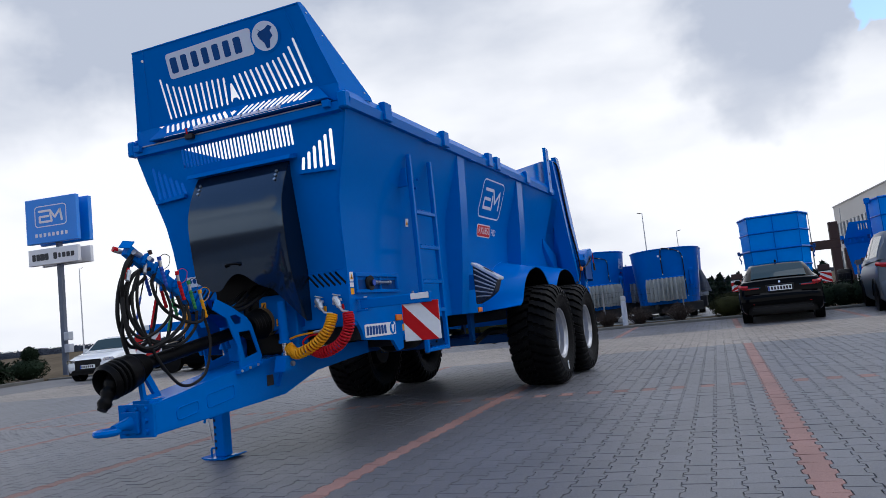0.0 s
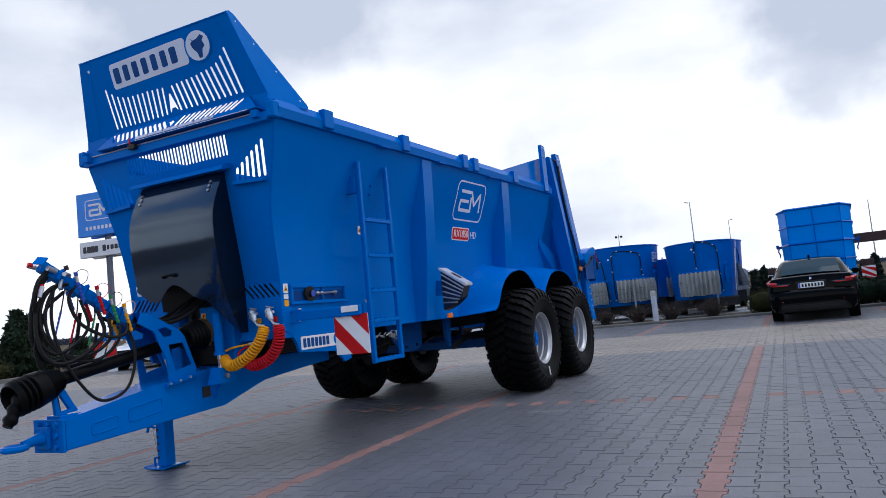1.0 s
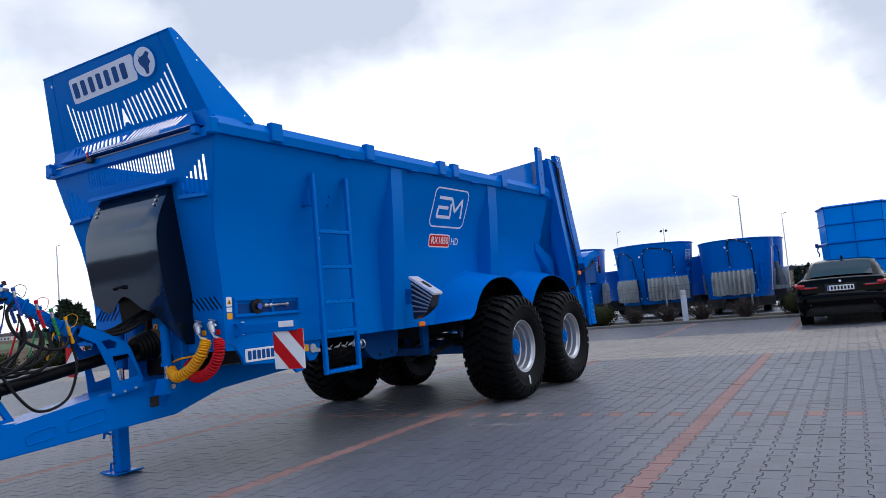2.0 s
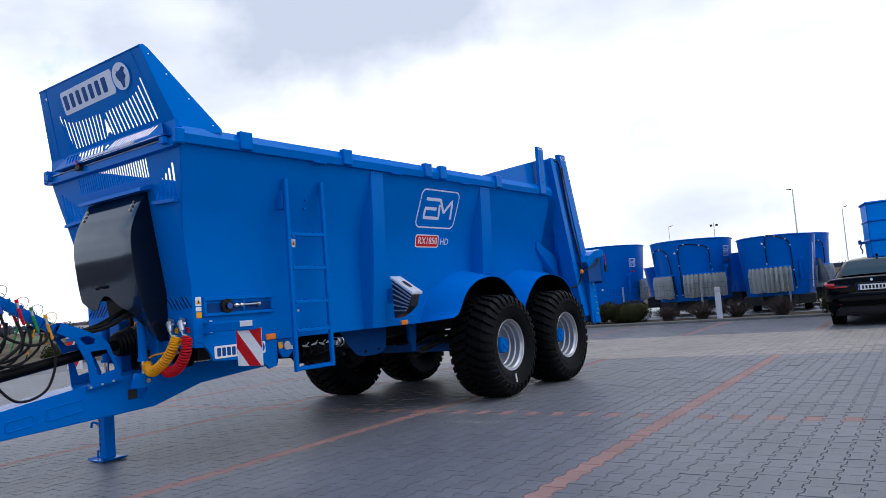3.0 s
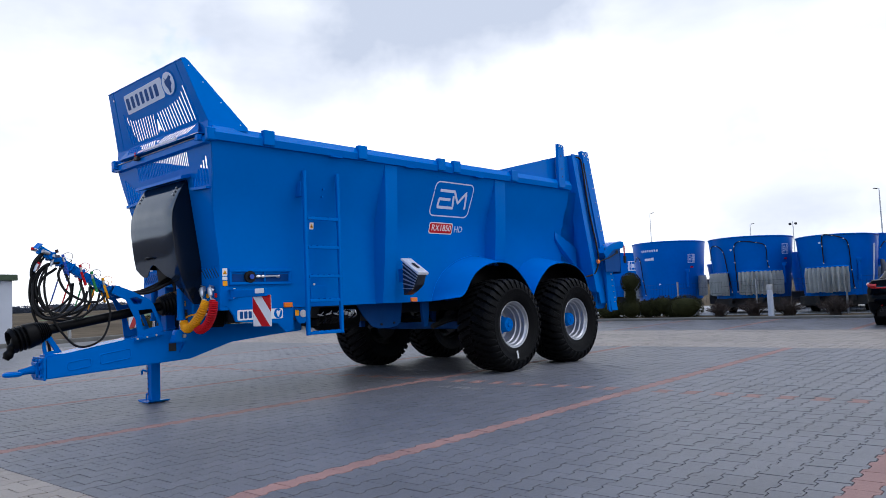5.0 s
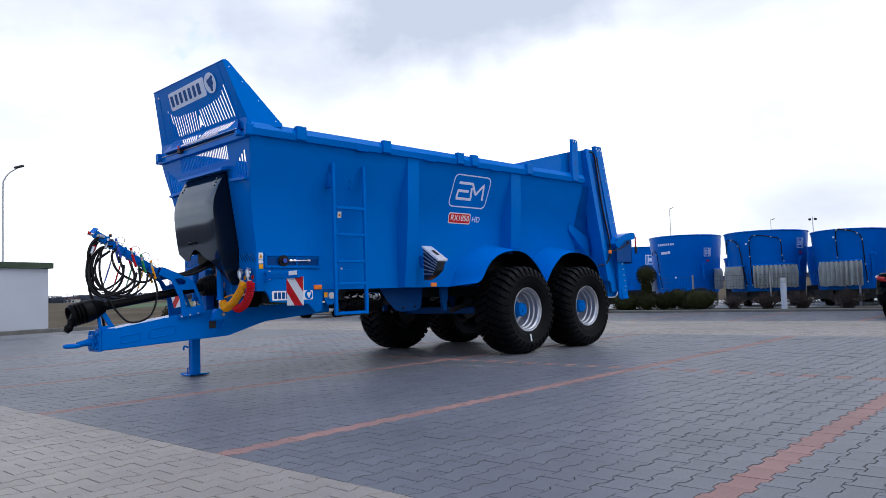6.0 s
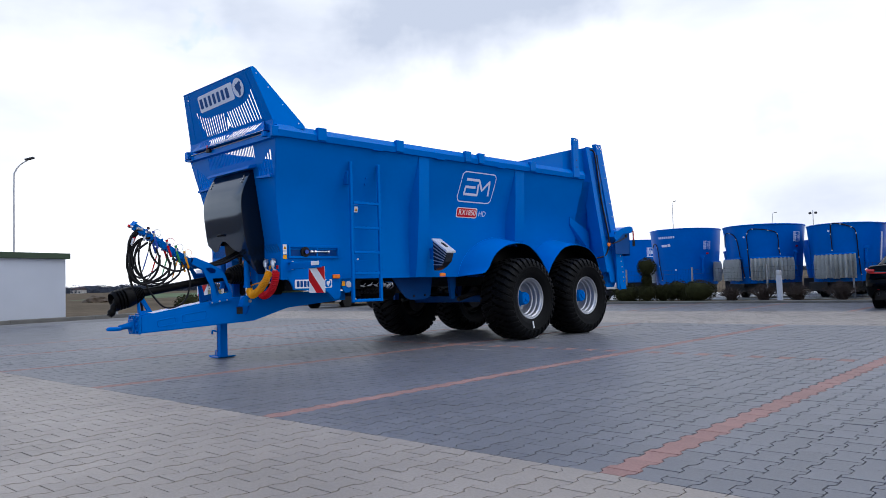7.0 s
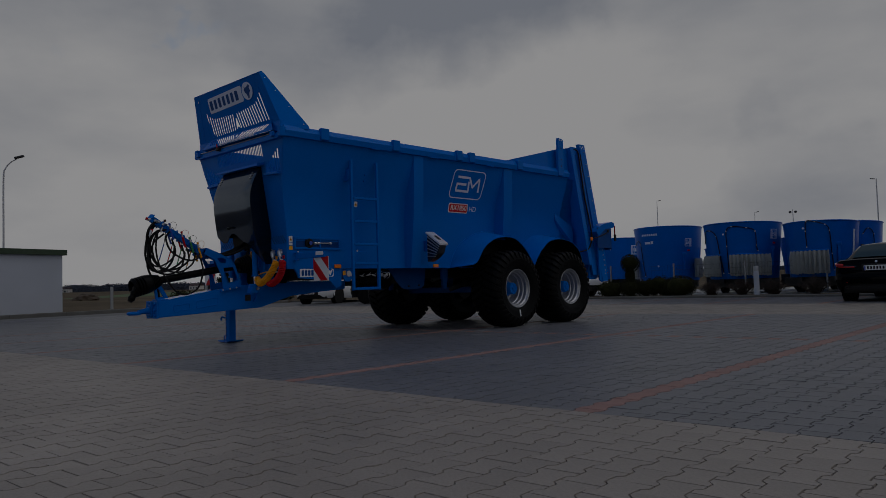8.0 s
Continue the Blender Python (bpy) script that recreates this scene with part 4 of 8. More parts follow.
def lug_mesh(side):
    """One chevron lug of the tread: a bent bar from the middle to the shoulder."""
    bm = bmesh.new()
    path = [(0.004, 0.606, 0.0), (0.052, 0.606, 0.006), (0.076, 0.606, 0.044), (0.124, 0.605, 0.052), (0.148, 0.603, 0.090), (0.196, 0.598, 0.100), (0.222, 0.588, 0.132),
            (0.246, 0.573, 0.150), (0.265, 0.550, 0.166), (0.277, 0.520, 0.178), (0.284, 0.492, 0.186)]
    wd = [0.062, 0.062, 0.066, 0.064, 0.068, 0.068, 0.070, 0.068, 0.060, 0.048, 0.032]
    rings = []
    for (x, r, a), wk in zip(path, wd):
        hw = wk / 2 / r
        low = r - 0.052
        xs = x + (0.006 if x > 0.24 else 0)
        rings.append([bm.verts.new((side * xx, rr * math.cos(a + s * h2), rr * math.sin(a + s * h2))) for xx, rr, s, h2 in
                      ((x - 0.012 if x > 0.24 else x, low, -1, hw * 1.25), (xs, r, -1, hw), (xs, r, 1, hw), (x - 0.012 if x > 0.24 else x, low, 1, hw * 1.25))])
    for p, q in zip(rings, rings[1:]):
        for j in range(3):
            bm.faces.new((p[j], p[j + 1], q[j + 1], q[j]))
    bm.faces.new(rings[0])
    bm.faces.new(rings[-1])
    return bm


def build_wheel(c, outward):
    hub = bmesh.new()
    lathe(hub, [(-0.10, 0.130), (0.0, 0.130), (0.008, 0.100), (0.135, 0.094), (0.15, 0.084), (0.15, 0.034), (0.162, 0.030), (0.162, 0.0001)], 28)
    w = part("wheel", hub, BLUE, S, "flotation tyre on a silver rim with a blue hub", smooth=True)
    w.matrix_local = pose(*c, 0, 0, 0 if outward > 0 else 180)
    part("tyre", tyre_mesh(), TYRE, w, "black flotation tyre with chevron lugs", smooth=True)
    for side in (1, -1):
        first = part("tread_lug", lug_mesh(side), TYRE, w)
        for k in range(34):
            ob = first if k == 0 else first.copy()
            if k:
                scene.collection.objects.link(ob)
                ob.parent = w
            ob.matrix_local = pose(0, 0, 0, 360 / 34 * (k + (0.5 if side < 0 else 0.0)), 0, 0)
    rim = bmesh.new()
    lathe(rim, [(0.232, 0.308), (0.242, 0.300), (0.236, 0.288), (0.212, 0.282), (0.200, 0.266), (0.150, 0.262), (0.140, 0.246), (0.085, 0.243), (0.075, 0.228), (0.01, 0.224), (-0.01, 0.212), (-0.035, 0.20), (-0.045, 0.17), (-0.04, 0.128),
                (-0.06, 0.128)], 56, cap=False)
    r = part("rim", rim, SILVER, w, "silver painted disc rim", smooth=True)
    # drum plus a dark cover over the rim's inside, standing for its shade
    back = bmesh.new()
    lathe(back, [(-0.19, 0.295), (-0.20, 0.27), (-0.12, 0.25), (-0.12, 0.20), (-0.26, 0.19), (-0.26, 0.0001)], 32, cap=False)
    part("brake_drum", back, DARK_STEEL_AND_SHADE, w, smooth=True)
    for k in range(10):
        a = 2 * math.pi * k / 10
        b = bmesh.new()
        disc(b, (-0.042, 0.155 * math.cos(a), 0.155 * math.sin(a)), (1, 0, 0), 0.014, 0.022, 6)
        part("wheel_nut", b, STEEL, w)
    for k in range(5):
        a = 2 * math.pi * k / 5 + 0.3
        b = bmesh.new()
        disc(b, (0.150, 0.060 * math.cos(a), 0.055 * math.sin(a)), (1, 0, 0), 0.008, 0.008, 6)
        part("hub_bolt", b, BLUE, w)
    return w


WU, WZ = 1.240, 0.606
wheel = build_wheel((WU, 3.79, WZ), 1)
bm = bmesh.new()
span(bm, (-0.004, -0.012, -0.05), (0.004, 0.012, 0.05))
valve = part("tyre_label", bm, WHITE, wheel)
valve.matrix_local = pose(0.286, -0.02, -0.385, 12, 0, 0)
tagged(wheel)
for c, rz in (((WU, 5.25, WZ), 0), ((-WU, 3.79, WZ), 180), ((-WU, 5.25, WZ), 180)):
    w = wheel.copy()
    scene.collection.objects.link(w)
    w.parent = S
    w.matrix_local = pose(*c, 35 + c[1] * 20, 0, rz)
    for ch in wheel.children:
        if ch.name.startswith("tyre_label"):
            continue
        q = ch.copy()
        scene.collection.objects.link(q)
        q.parent = w

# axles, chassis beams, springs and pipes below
# axles and hangers are machine blue with their shade put into the colour
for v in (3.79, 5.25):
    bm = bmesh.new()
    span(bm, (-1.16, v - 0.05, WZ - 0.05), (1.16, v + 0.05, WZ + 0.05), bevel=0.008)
    part("axle", bm, BLUE_LINE_AND_SHADE, S, "blue axle beam coloured dark for shade")
    for u in (-0.55, 0.55):
        bm = bmesh.new()
        disc(bm, (u, v + 0.16, 0.62), (0, 1, 0.1), 0.085, 0.16, 16)
        part("brake_chamber", bm, DARK_STEEL_AND_SHADE, S)
# chassis beams are near-black: the underside's shade is put into their colour
for u in (-0.50, 0.50):
    bm = bmesh.new()
    span(bm, (u * 0.6 - 0.05, 0.3, 0.82), (u * 0.6 + 0.05, 6.15, 0.955), bevel=0.006)
    part("chassis_beam", bm, DARK_STEEL_AND_SHADE, S)
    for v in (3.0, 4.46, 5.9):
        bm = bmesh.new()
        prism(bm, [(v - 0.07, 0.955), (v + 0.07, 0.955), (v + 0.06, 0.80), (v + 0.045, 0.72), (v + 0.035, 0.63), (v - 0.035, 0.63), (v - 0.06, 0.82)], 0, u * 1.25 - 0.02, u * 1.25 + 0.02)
        part("spring_hanger", bm, BLUE_LINE_AND_SHADE, S, "blue spring hanger coloured dark for shade")
    for v in (3.79, 5.25):
        bm = bmesh.new()
        tube(bm, curve([(u * 1.25, v - 0.66, 0.62), (u * 1.25, v - 0.3, 0.70), (u * 1.25, v, 0.715), (u * 1.25, v + 0.3, 0.70), (u * 1.25, v + 0.62, 0.64)], 4), 0.038, 4)
        part("leaf_spring", bm, DARK_STEEL_AND_SHADE, S)
# cross members carry their shade as dark colour too
for v, z in ((1.5, 0.74), (2.35, 0.76), (2.75, 0.76)):
    bm = bmesh.new()
    span(bm, (-0.36, v - 0.04, z - 0.02), (0.36, v + 0.04, z + 0.06), bevel=0.006)
    part("cross_member", bm, DARK_STEEL_AND_SHADE, S)
for u, v, z, tilt in ((0.74, 1.22, 0.855, 0.2), (0.75, 1.33, 0.865, -0.15), (0.74, 1.44, 0.86, 0.3), (0.76, 1.52, 0.875, -0.3)):
    bm = bmesh.new()
    lathe(bm, [(-0.040, 0.005), (-0.028, 0.008), (-0.012, 0.008), (-0.010, 0.012), (0.010, 0.012), (0.012, 0.006), (0.034, 0.006), (0.042, 0.004)], 12, Matrix.Translation((u, v, z)) @ pose(0, 0, 0, 0, math.degrees(tilt), 90))
    fitting = part("air_fitting", bm, STEEL, S, "bright steel air valve", smooth=True)
    bm = bmesh.new()
    tube(bm, [(u + 0.02, v, z + 0.01), (u + 0.035, v + 0.02, z + 0.035)], 0.004, 8)
    part("valve_lever", bm, STEEL, fitting, smooth=True)
bm = bmesh.new()
lathe(bm, [(0.0, 0.05), (0.0, 0.12), (0.03, 0.145), (0.55, 0.145), (0.58, 0.12), (0.58, 0.05)], 28, Matrix.Translation((0.30, 1.50, 0.80)) @ pose(0, 0, 0, 0, 0, 90))
part("air_tank", bm, RUBBER, S, "black cylindrical air tank", smooth=True)
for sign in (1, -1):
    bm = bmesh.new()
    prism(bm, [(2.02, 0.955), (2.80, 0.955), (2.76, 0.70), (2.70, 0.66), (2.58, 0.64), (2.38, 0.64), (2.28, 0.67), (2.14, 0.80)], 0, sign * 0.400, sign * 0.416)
    # gusset blue is darkened to hold the underside's shade
    web = part("frame_gusset", bm, BLUE_LINE_AND_SHADE, S, "blue chassis gusset plate coloured dark for shade")
    for v, z in ((2.42, 0.69), (2.64, 0.70)):
        bm = bmesh.new()
        disc(bm, (sign * 0.417, v, z), (sign, 0, 0), 0.016, 0.014, 6)
        part("bolt", bm, DARK_STEEL_AND_SHADE, web)
for k in range(5):
    bm = bmesh.new()
    tube(bm, curve([(0.73, 1.20 + 0.09 * k, 0.86), (0.70, 1.24 + 0.09 * k, 0.80 - 0.02 * (k % 2)), (0.62, 1.30 + 0.05 * k, 0.76), (0.56, 1.45 + 0.04 * k, 0.82)], 5), 0.007, 6)
    part("air_line", bm, HOSE, S, smooth=True)
for v in (1.60, 1.66):
    bm = bmesh.new()
    tube(bm, curve([(0.74, v, 0.905), (0.79, v + 0.02, 0.895), (0.80, v + 0.03, 0.84), (0.75, v + 0.02, 0.81)], 4), 0.006, 6)
    part("chrome_hook", bm, CHROME, S, smooth=True)
for v, z in ((1.58, 0.865), (1.63, 0.85), (1.68, 0.87)):
    bm = bmesh.new()
    box(bm, (0.75, v, z), (0.03, 0.035, 0.045), (0, 10, 8), bevel=0.006)
    part("valve_block", bm, GALV, S)
# rear frame, sliding gate and spreading unit
for sign in (1, -1):
    bm = bmesh.new()
    prism(bm, [(5.56, 2.62), (5.735, 2.62), (5.735, 3.255), (5.70, 3.278), (5.58, 3.285)], 0, sign * 1.062, sign * 1.105)
    post = part("rear_post", bm, BLUE, S)
    # top holes are white discs for the sky behind, lower ones dark
    for v, z in ((5.62, 3.25), (5.68, 3.25), (5.65, 3.10), (5.66, 2.90), (5.66, 2.78)):
        bm = bmesh.new()
        disc(bm, (sign * 1.1055, v, z), (sign, 0, 0), 0.014, 0.002, 8)
        part("bolt_hole", bm, WHITE if z > 3.2 else DARK_STEEL_AND_SHADE, post)
    # rear frame, gate channel and flared panel: they stand wider towards the ground
    def lean(z):
        return 1.075 + 0.20 * (3.25 - z) / 2.5

    def slab(name, edge, width, thick, z0, z1, parent, n=6):
        """An upright channel between heights, its front edge at edge(z)."""
        bm = bmesh.new()
        rings = []
        for k in range(n + 1):
            z = z0 + (z1 - z0) * k / n
            v, u = edge(z), sign * lean(z)
            rings.append([bm.verts.new((u, v, z)), bm.verts.new((u, v + width, z)), bm.verts.new((u - sign * thick, v + width, z)), bm.verts.new((u - sign * thick, v, z))])
        for p, q in zip(rings, rings[1:]):
            for k in range(4):
                bm.faces.new((p[k], p[(k + 1) % 4], q[(k + 1) % 4], q[k]))
        bm.faces.new(rings[0])
        bm.faces.new(rings[-1])
        return part(name, bm, BLUE, parent)
    slab("rear_frame", lambda z: 5.98 + 0.235 * (3.24 - z) / 2.15, 0.12, 0.20, 3.16, 0.98, S)
    chan = slab("gate_channel", lambda z: 6.30 + 0.31 * (3.26 - z) / 2.46, 0.18, 0.07, 3.26, 0.68, S)
    slab("frame_web", lambda z: 6.10 + 0.27 * (3.24 - z) / 2.15, 0.30, 0.03, 3.20, 0.80, chan).location.x = -sign * 0.06
    bm = bmesh.new()
    prism(bm, [(6.52, 1.60), (6.68, 1.62), (6.82, 0.86), (6.76, 0.74), (6.64, 0.66), (6.55, 0.70)], 0, sign * 1.235, sign * 1.262)
    fl = part("lower_flange", bm, BLUE, chan)
    for k in range(11):
        t = k / 10
        z = 3.12 - 2.3 * t
        bm = bmesh.new()
        disc(bm, (sign * (lean(z) - 0.001), 6.44 + 0.29 * t, z), (sign, 0, 0), 0.011, 0.010, 6)
        part("bolt", bm, GALV, chan)
    for k in range(8):
        bm = bmesh.new()
        disc(bm, (sign * 1.262, 6.62 + 0.018 * k, 1.55 - 0.095 * k), (sign, 0, 0), 0.012, 0.009, 6)
        part("bolt", bm, GALV, chan)
    # white discs put the sky's brightness into these holes
    for k in range(4):
        bm = bmesh.new()
        disc(bm, (sign * (lean(3.2) + 0.001), 6.325 + 0.045 * k, 3.215 - 0.03 * (k % 2)), (sign, 0, 0), 0.013, 0.002, 8)
        part("bolt_hole", bm, WHITE, chan)
    # flared panel between the wall and the frame
    bm = bmesh.new()
    rows = []
    for k in range(7):
        z = 2.565 - 1.58 * k / 6
        f = k / 6
        rows.append([bm.verts.new((sign * (wall_u(z) - 0.004), 5.90, z)), bm.verts.new((sign * (wall_u(z) + 0.05 + 0.02 * f), 6.03 + 0.235 * (3.24 - z) / 2.15, z))])
    for p, q in zip(rows, rows[1:]):
        bm.faces.new((p[0], p[1], q[1], q[0]))
    bmesh.ops.solidify(bm, geom=bm.faces[:], thickness=0.012)
    part("flared_panel", bm, BLUE, S)
    # lifting cylinder and its hose
    bm = bmesh.new()
    tube(bm, [(sign * 1.085, 6.23, 3.10), (sign * 1.20, 6.40, 1.62)], 0.026, 10)
    cyl = part("gate_cylinder", bm, BLUE, S, smooth=True)
    bm = bmesh.new()
    tube(bm, [(sign * 1.105, 6.29, 3.06), (sign * 1.135, 6.36, 2.30), (sign * 1.18, 6.45, 1.70)], 0.012, 8)
    part("piston_rod", bm, DARK_STEEL_AND_SHADE, cyl, smooth=True)
    bm = bmesh.new()
    tube(bm, curve([(sign * 1.08, 6.10, 3.14), (sign * 1.10, 6.18, 3.12), (sign * 1.115, 6.22, 3.0), (sign * 1.16, 6.28, 2.3), (sign * 1.225, 6.34, 1.75), (sign * 1.25, 6.34, 1.48), (sign * 1.23, 6.24, 1.28), (sign * 1.15, 6.02, 1.22)], 6), 0.014, 6)
    part("gate_hose", bm, HOSE, S, smooth=True)
    # wing of the hopper behind the rail
    bm = bmesh.new()
    prism(bm, [(4.05, 2.715), (6.02, 2.715), (6.02, 3.16), (5.70, 3.11)], 0, sign * 0.985, sign * 0.997)
    part("rear_wing", bm, BLUE, S)
    # orange rear light and its cable
    bm = bmesh.new()
    span(bm, (sign * 1.262, 6.25, 1.43), (sign * 1.30, 6.31, 1.49), bevel=0.008)
    part("marker_light", bm, ORANGE, S)
bm = bmesh.new()
prism(bm, [(6.24, 3.05), (6.28, 3.05), (6.42, 0.80), (6.38, 0.80)], 0, -1.02, 1.02)
part("sliding_gate", bm, BLUE, S)
# spreading unit: hinged hood with a dark skirt
bm = bmesh.new()
prism(bm, [(6.40, 1.60), (6.52, 1.70), (6.72, 1.765), (6.94, 1.80), (7.03, 1.79), (7.06, 1.72), (6.99, 1.685), (6.72, 1.66), (6.48, 1.52)], 0, -1.315, 1.315)
hood = part("beater_hood", bm, BLUE, S, smooth=False)
bm = bmesh.new()
for k in range(17):
    u = -1.24 + k * 0.155
    span(bm, (u - 0.074, 6.91 + 0.008 * (k % 2), 1.27), (u + 0.074, 6.922 + 0.008 * (k % 2), 1.70))
span(bm, (1.296, 6.45, 1.30), (1.306, 6.92, 1.68))
span(bm, (-1.306, 6.45, 1.30), (-1.296, 6.92, 1.68))
part("skirt_sheet", bm, BLUE_LINE_AND_SHADE, hood)
for sign in (1, -1):
    bm = bmesh.new()
    span(bm, (sign * 1.318, 7.00, 1.44), (sign * 1.345, 7.06, 1.56), bevel=0.006)
    part("side_lamp", bm, BLACK, hood)
    bm = bmesh.new()
    span(bm, (sign * 1.32, 7.02, 1.56), (sign * 1.335, 7.04, 1.72))
    part("lamp_stalk", bm, TAIL, hood)
    bm = bmesh.new()
    tube(bm, curve([(sign * 1.28, 6.30, 1.46), (sign * 1.31, 6.55, 1.52), (sign * 1.325, 6.78, 1.60)], 6), 0.010, 6)
    part("lamp_cable", bm, HOSE, S, smooth=True)
    bm = bmesh.new()
    disc(bm, (sign * 1.315, 6.80, 1.62), (sign, 0, 0), 0.03, 0.014, 12)
    part("cable_gland", bm, BLACK, hood)
bm = bmesh.new()
prism(bm, [(6.36, 0.72), (6.60, 0.72), (6.80, 0.95), (6.86, 1.40), (6.44, 1.52)], 0, -1.15, 1.15)
part("disc_housing", bm, BLUE, S)

# drawbar
DB = [(-1.43, 0.400), (-0.02, 0.468), (0.46, 0.615), (1.40, 0.68), (1.40, 0.80), (0.40, 0.80), (0.05, 0.79), (-0.30, 0.765), (-0.78, 0.700), (-1.43, 0.595)]
bm = bmesh.new()
prism(bm, DB, 0, -0.14, 0.14)
bmesh.ops.bevel(bm, geom=bm.edges[:], offset=0.008, segments=2, affect='EDGES', clamp_overlap=True)
drawbar = part("drawbar", bm, BLUE, S, "blue welded box-section drawbar")
for v, z, w, hh in ((-1.135, 0.512, 0.205, 0.076), (-0.800, 0.558, 0.290, 0.092)):      # rounded ridges of the pressed panels
    ring = [(0.141, v + p.x, z + p.y + p.x * 0.125) for p in rounded(w, hh, 0.024, 5)]
    bm = bmesh.new()
    tube(bm, [*ring, ring[0]], 0.0055, 6, cap=False)
    part("pressed_panel", bm, BLUE, drawbar, smooth=True)
# no cut: a dark plate stands for the opening's shaded inside
bm = bmesh.new()
span(bm, (0.139, -0.262, 0.560), (0.1435, -0.180, 0.642))
part("square_opening", bm, DARK_STEEL_AND_SHADE, drawbar)
bm = bmesh.new()
span(bm, (-0.148, -1.447, 0.392), (0.148, -1.428, 0.603), bevel=0.004)
endp = part("end_plate", bm, BLUE, drawbar)
for u in (-0.085, 0.0, 0.085):
    for z in (0.43, 0.50, 0.57):
        bm = bmesh.new()
        disc(bm, (u, -1.446, z), (0, -1, 0), 0.020, 0.022, 6)
        part("bolt", bm, BLUE, endp)
# tow eye
bm = bmesh.new()
tube(bm, [(-0.03, -1.46, 0.49), (-0.03, -1.52, 0.485), (-0.03, -1.60, 0.472)], 0.04, 10, radii=[0.050, 0.034, 0.027])
ringp = [(-0.03 + 0.062 * math.sin(2 * math.pi * k / 24), -1.650 + 0.062 * math.cos(2 * math.pi * k / 24), 0.462) for k in range(25)]
tube(bm, ringp, 0.022, 8, cap=False)
part("tow_eye", bm, BLUE, S, "forged towing eye", smooth=True)
bm = bmesh.new()
span(bm, (-0.10, -1.475, 0.42), (0.04, -1.446, 0.56), bevel=0.006)
part("eye_flange", bm, BLUE, S)

# parking stand on the far side of the drawbar
bm = bmesh.new()
span(bm, (-0.468, -0.205, 0.02), (-0.368, -0.105, 0.60), bevel=0.006)
stand = part("parking_stand", bm, BLUE, S, "telescopic parking stand with a foot plate")
bm = bmesh.new()
box(bm, (-0.418, -0.155, 0.012), (0.19, 0.23, 0.012), (0, 0, 0))
for sgn in (1, -1):
    box(bm, (-0.418 + sgn * 0.112, -0.155, 0.019), (0.045, 0.23, 0.010), (0, -sgn * 20, 0))
part("foot_plate", bm, BLUE, stand)
bm = bmesh.new()
span(bm, (-0.36, -0.17, 0.50), (-0.14, -0.03, 0.72), bevel=0.006)
part("stand_bracket", bm, BLUE, stand)
# pin holes are black discs, the shade inside them put into colour
for k in range(6):
    bm = bmesh.new()
    disc(bm, (-0.447, -0.2065, 0.09 + k * 0.055), (0, -1, 0), 0.011, 0.003, 10)
    part("pin_hole", bm, BLACK, stand)
bm = bmesh.new()
tube(bm, curve([(-0.46, -0.21, 0.33), (-0.50, -0.24, 0.345), (-0.52, -0.24, 0.30)], 4), 0.011, 6)
part("locking_pin", bm, BLUE, stand)
bm = bmesh.new()
for k in range(14):
    z = 0.40 - 0.019 * k
    box(bm, (-0.515 - 0.012 * math.sin(k * 0.24), -0.19 + 0.002 * k, z), (0.006, 0.006, 0.022), (25 if k % 2 else -25, 20, 45 * (k % 2)))
part("pin_chain", bm, STEEL, stand)
bm = bmesh.new()
tube(bm, curve([(-0.50, -0.20, 0.02), (-0.50, -0.20, 0.085), (-0.45, -0.20, 0.085)], 4), 0.009, 6)
part("foot_handle", bm, BLUE, stand)

pic = flat_sticker("safety_sticker", rounded(0.155, 0.085, 0.006, 2, c=(-0.665, 1.463)), lambda x, y, z: on_front(x, y, 0.003 + z), PALE, S, "pale sticker with three round blue signs")
for k in range(3):
    flat_sticker("round_sign", [(-0.715 + 0.05 * k + 0.021 * math.cos(i * math.pi / 7), 1.468 + 0.021 * math.sin(i * math.pi / 7)) for i in range(14)], lambda x, y, z: on_front(x, y, 0.005 + z), BLUE_LINE_AND_SHADE, pic)

# drive shaft with its corrugated boots
AX0, AX1 = Vector((0.02, -1.75, 0.785)), Vector((0.02, -0.02, 1.068))
ax = (AX1 - AX0).normalized()
bm = bmesh.new()
tube(bm, [AX0 + ax * 0.36, AX0 + ax * 1.55], 0.046, 16)
shaft = part("drive_shaft", bm, RUBBER, S, "black plastic-guarded drive shaft", smooth=True)
bm = bmesh.new()
P0 = AX0 + ax * 0.07 + Vector((0, 0, -0.035))
boot_dir = (AX0 + ax * 0.385 - P0).normalized()
prof = [(0.16, 0.0001), (0.155, 0.060), (0.075, 0.076), (0.004, 0.085), (-0.008, 0.090), (-0.010, 0.096), (0.002, 0.101)]     # open bell mouth
for k in range(1, 36):      # thick rings behind the mouth, a smooth dome, then a ribbed neck
    if k < 15:
        prof.append((0.004 + 0.0092 * k, 0.106 + (-0.010, 0.008, 0.011, 0.002)[k % 4]))
    elif k < 24:
        prof.append((0.004 + 0.0092 * k, 0.116 - (k - 15) * 0.0012))
    else:
        prof.append((0.004 + 0.0092 * k, 0.104 - (k - 24) * 0.0034 + (-0.007, 0.004)[k % 2]))
prof.append((0.335, 0.0001))
lathe(bm, prof, 36, Matrix.Translation(P0) @ boot_dir.to_track_quat('X', 'Z').to_matrix().to_4x4())
part("front_boot", bm, RUBBER, shaft, smooth=True)
bm = bmesh.new()
yoke, yrad = [], []
for k in range(15):
    yoke.append(Vector((0.02, -1.722, 0.605)).lerp(Vector((0.02, -1.60, 0.80)), k / 14))
    yrad.append(0.030 + 0.0016 * k + (0.010 if k in (2, 3, 6, 7, 10, 11) else 0.0))
tube(bm, yoke, 0.05, 16, radii=yrad)
part("shaft_yoke", bm, RUBBER, shaft, smooth=True)
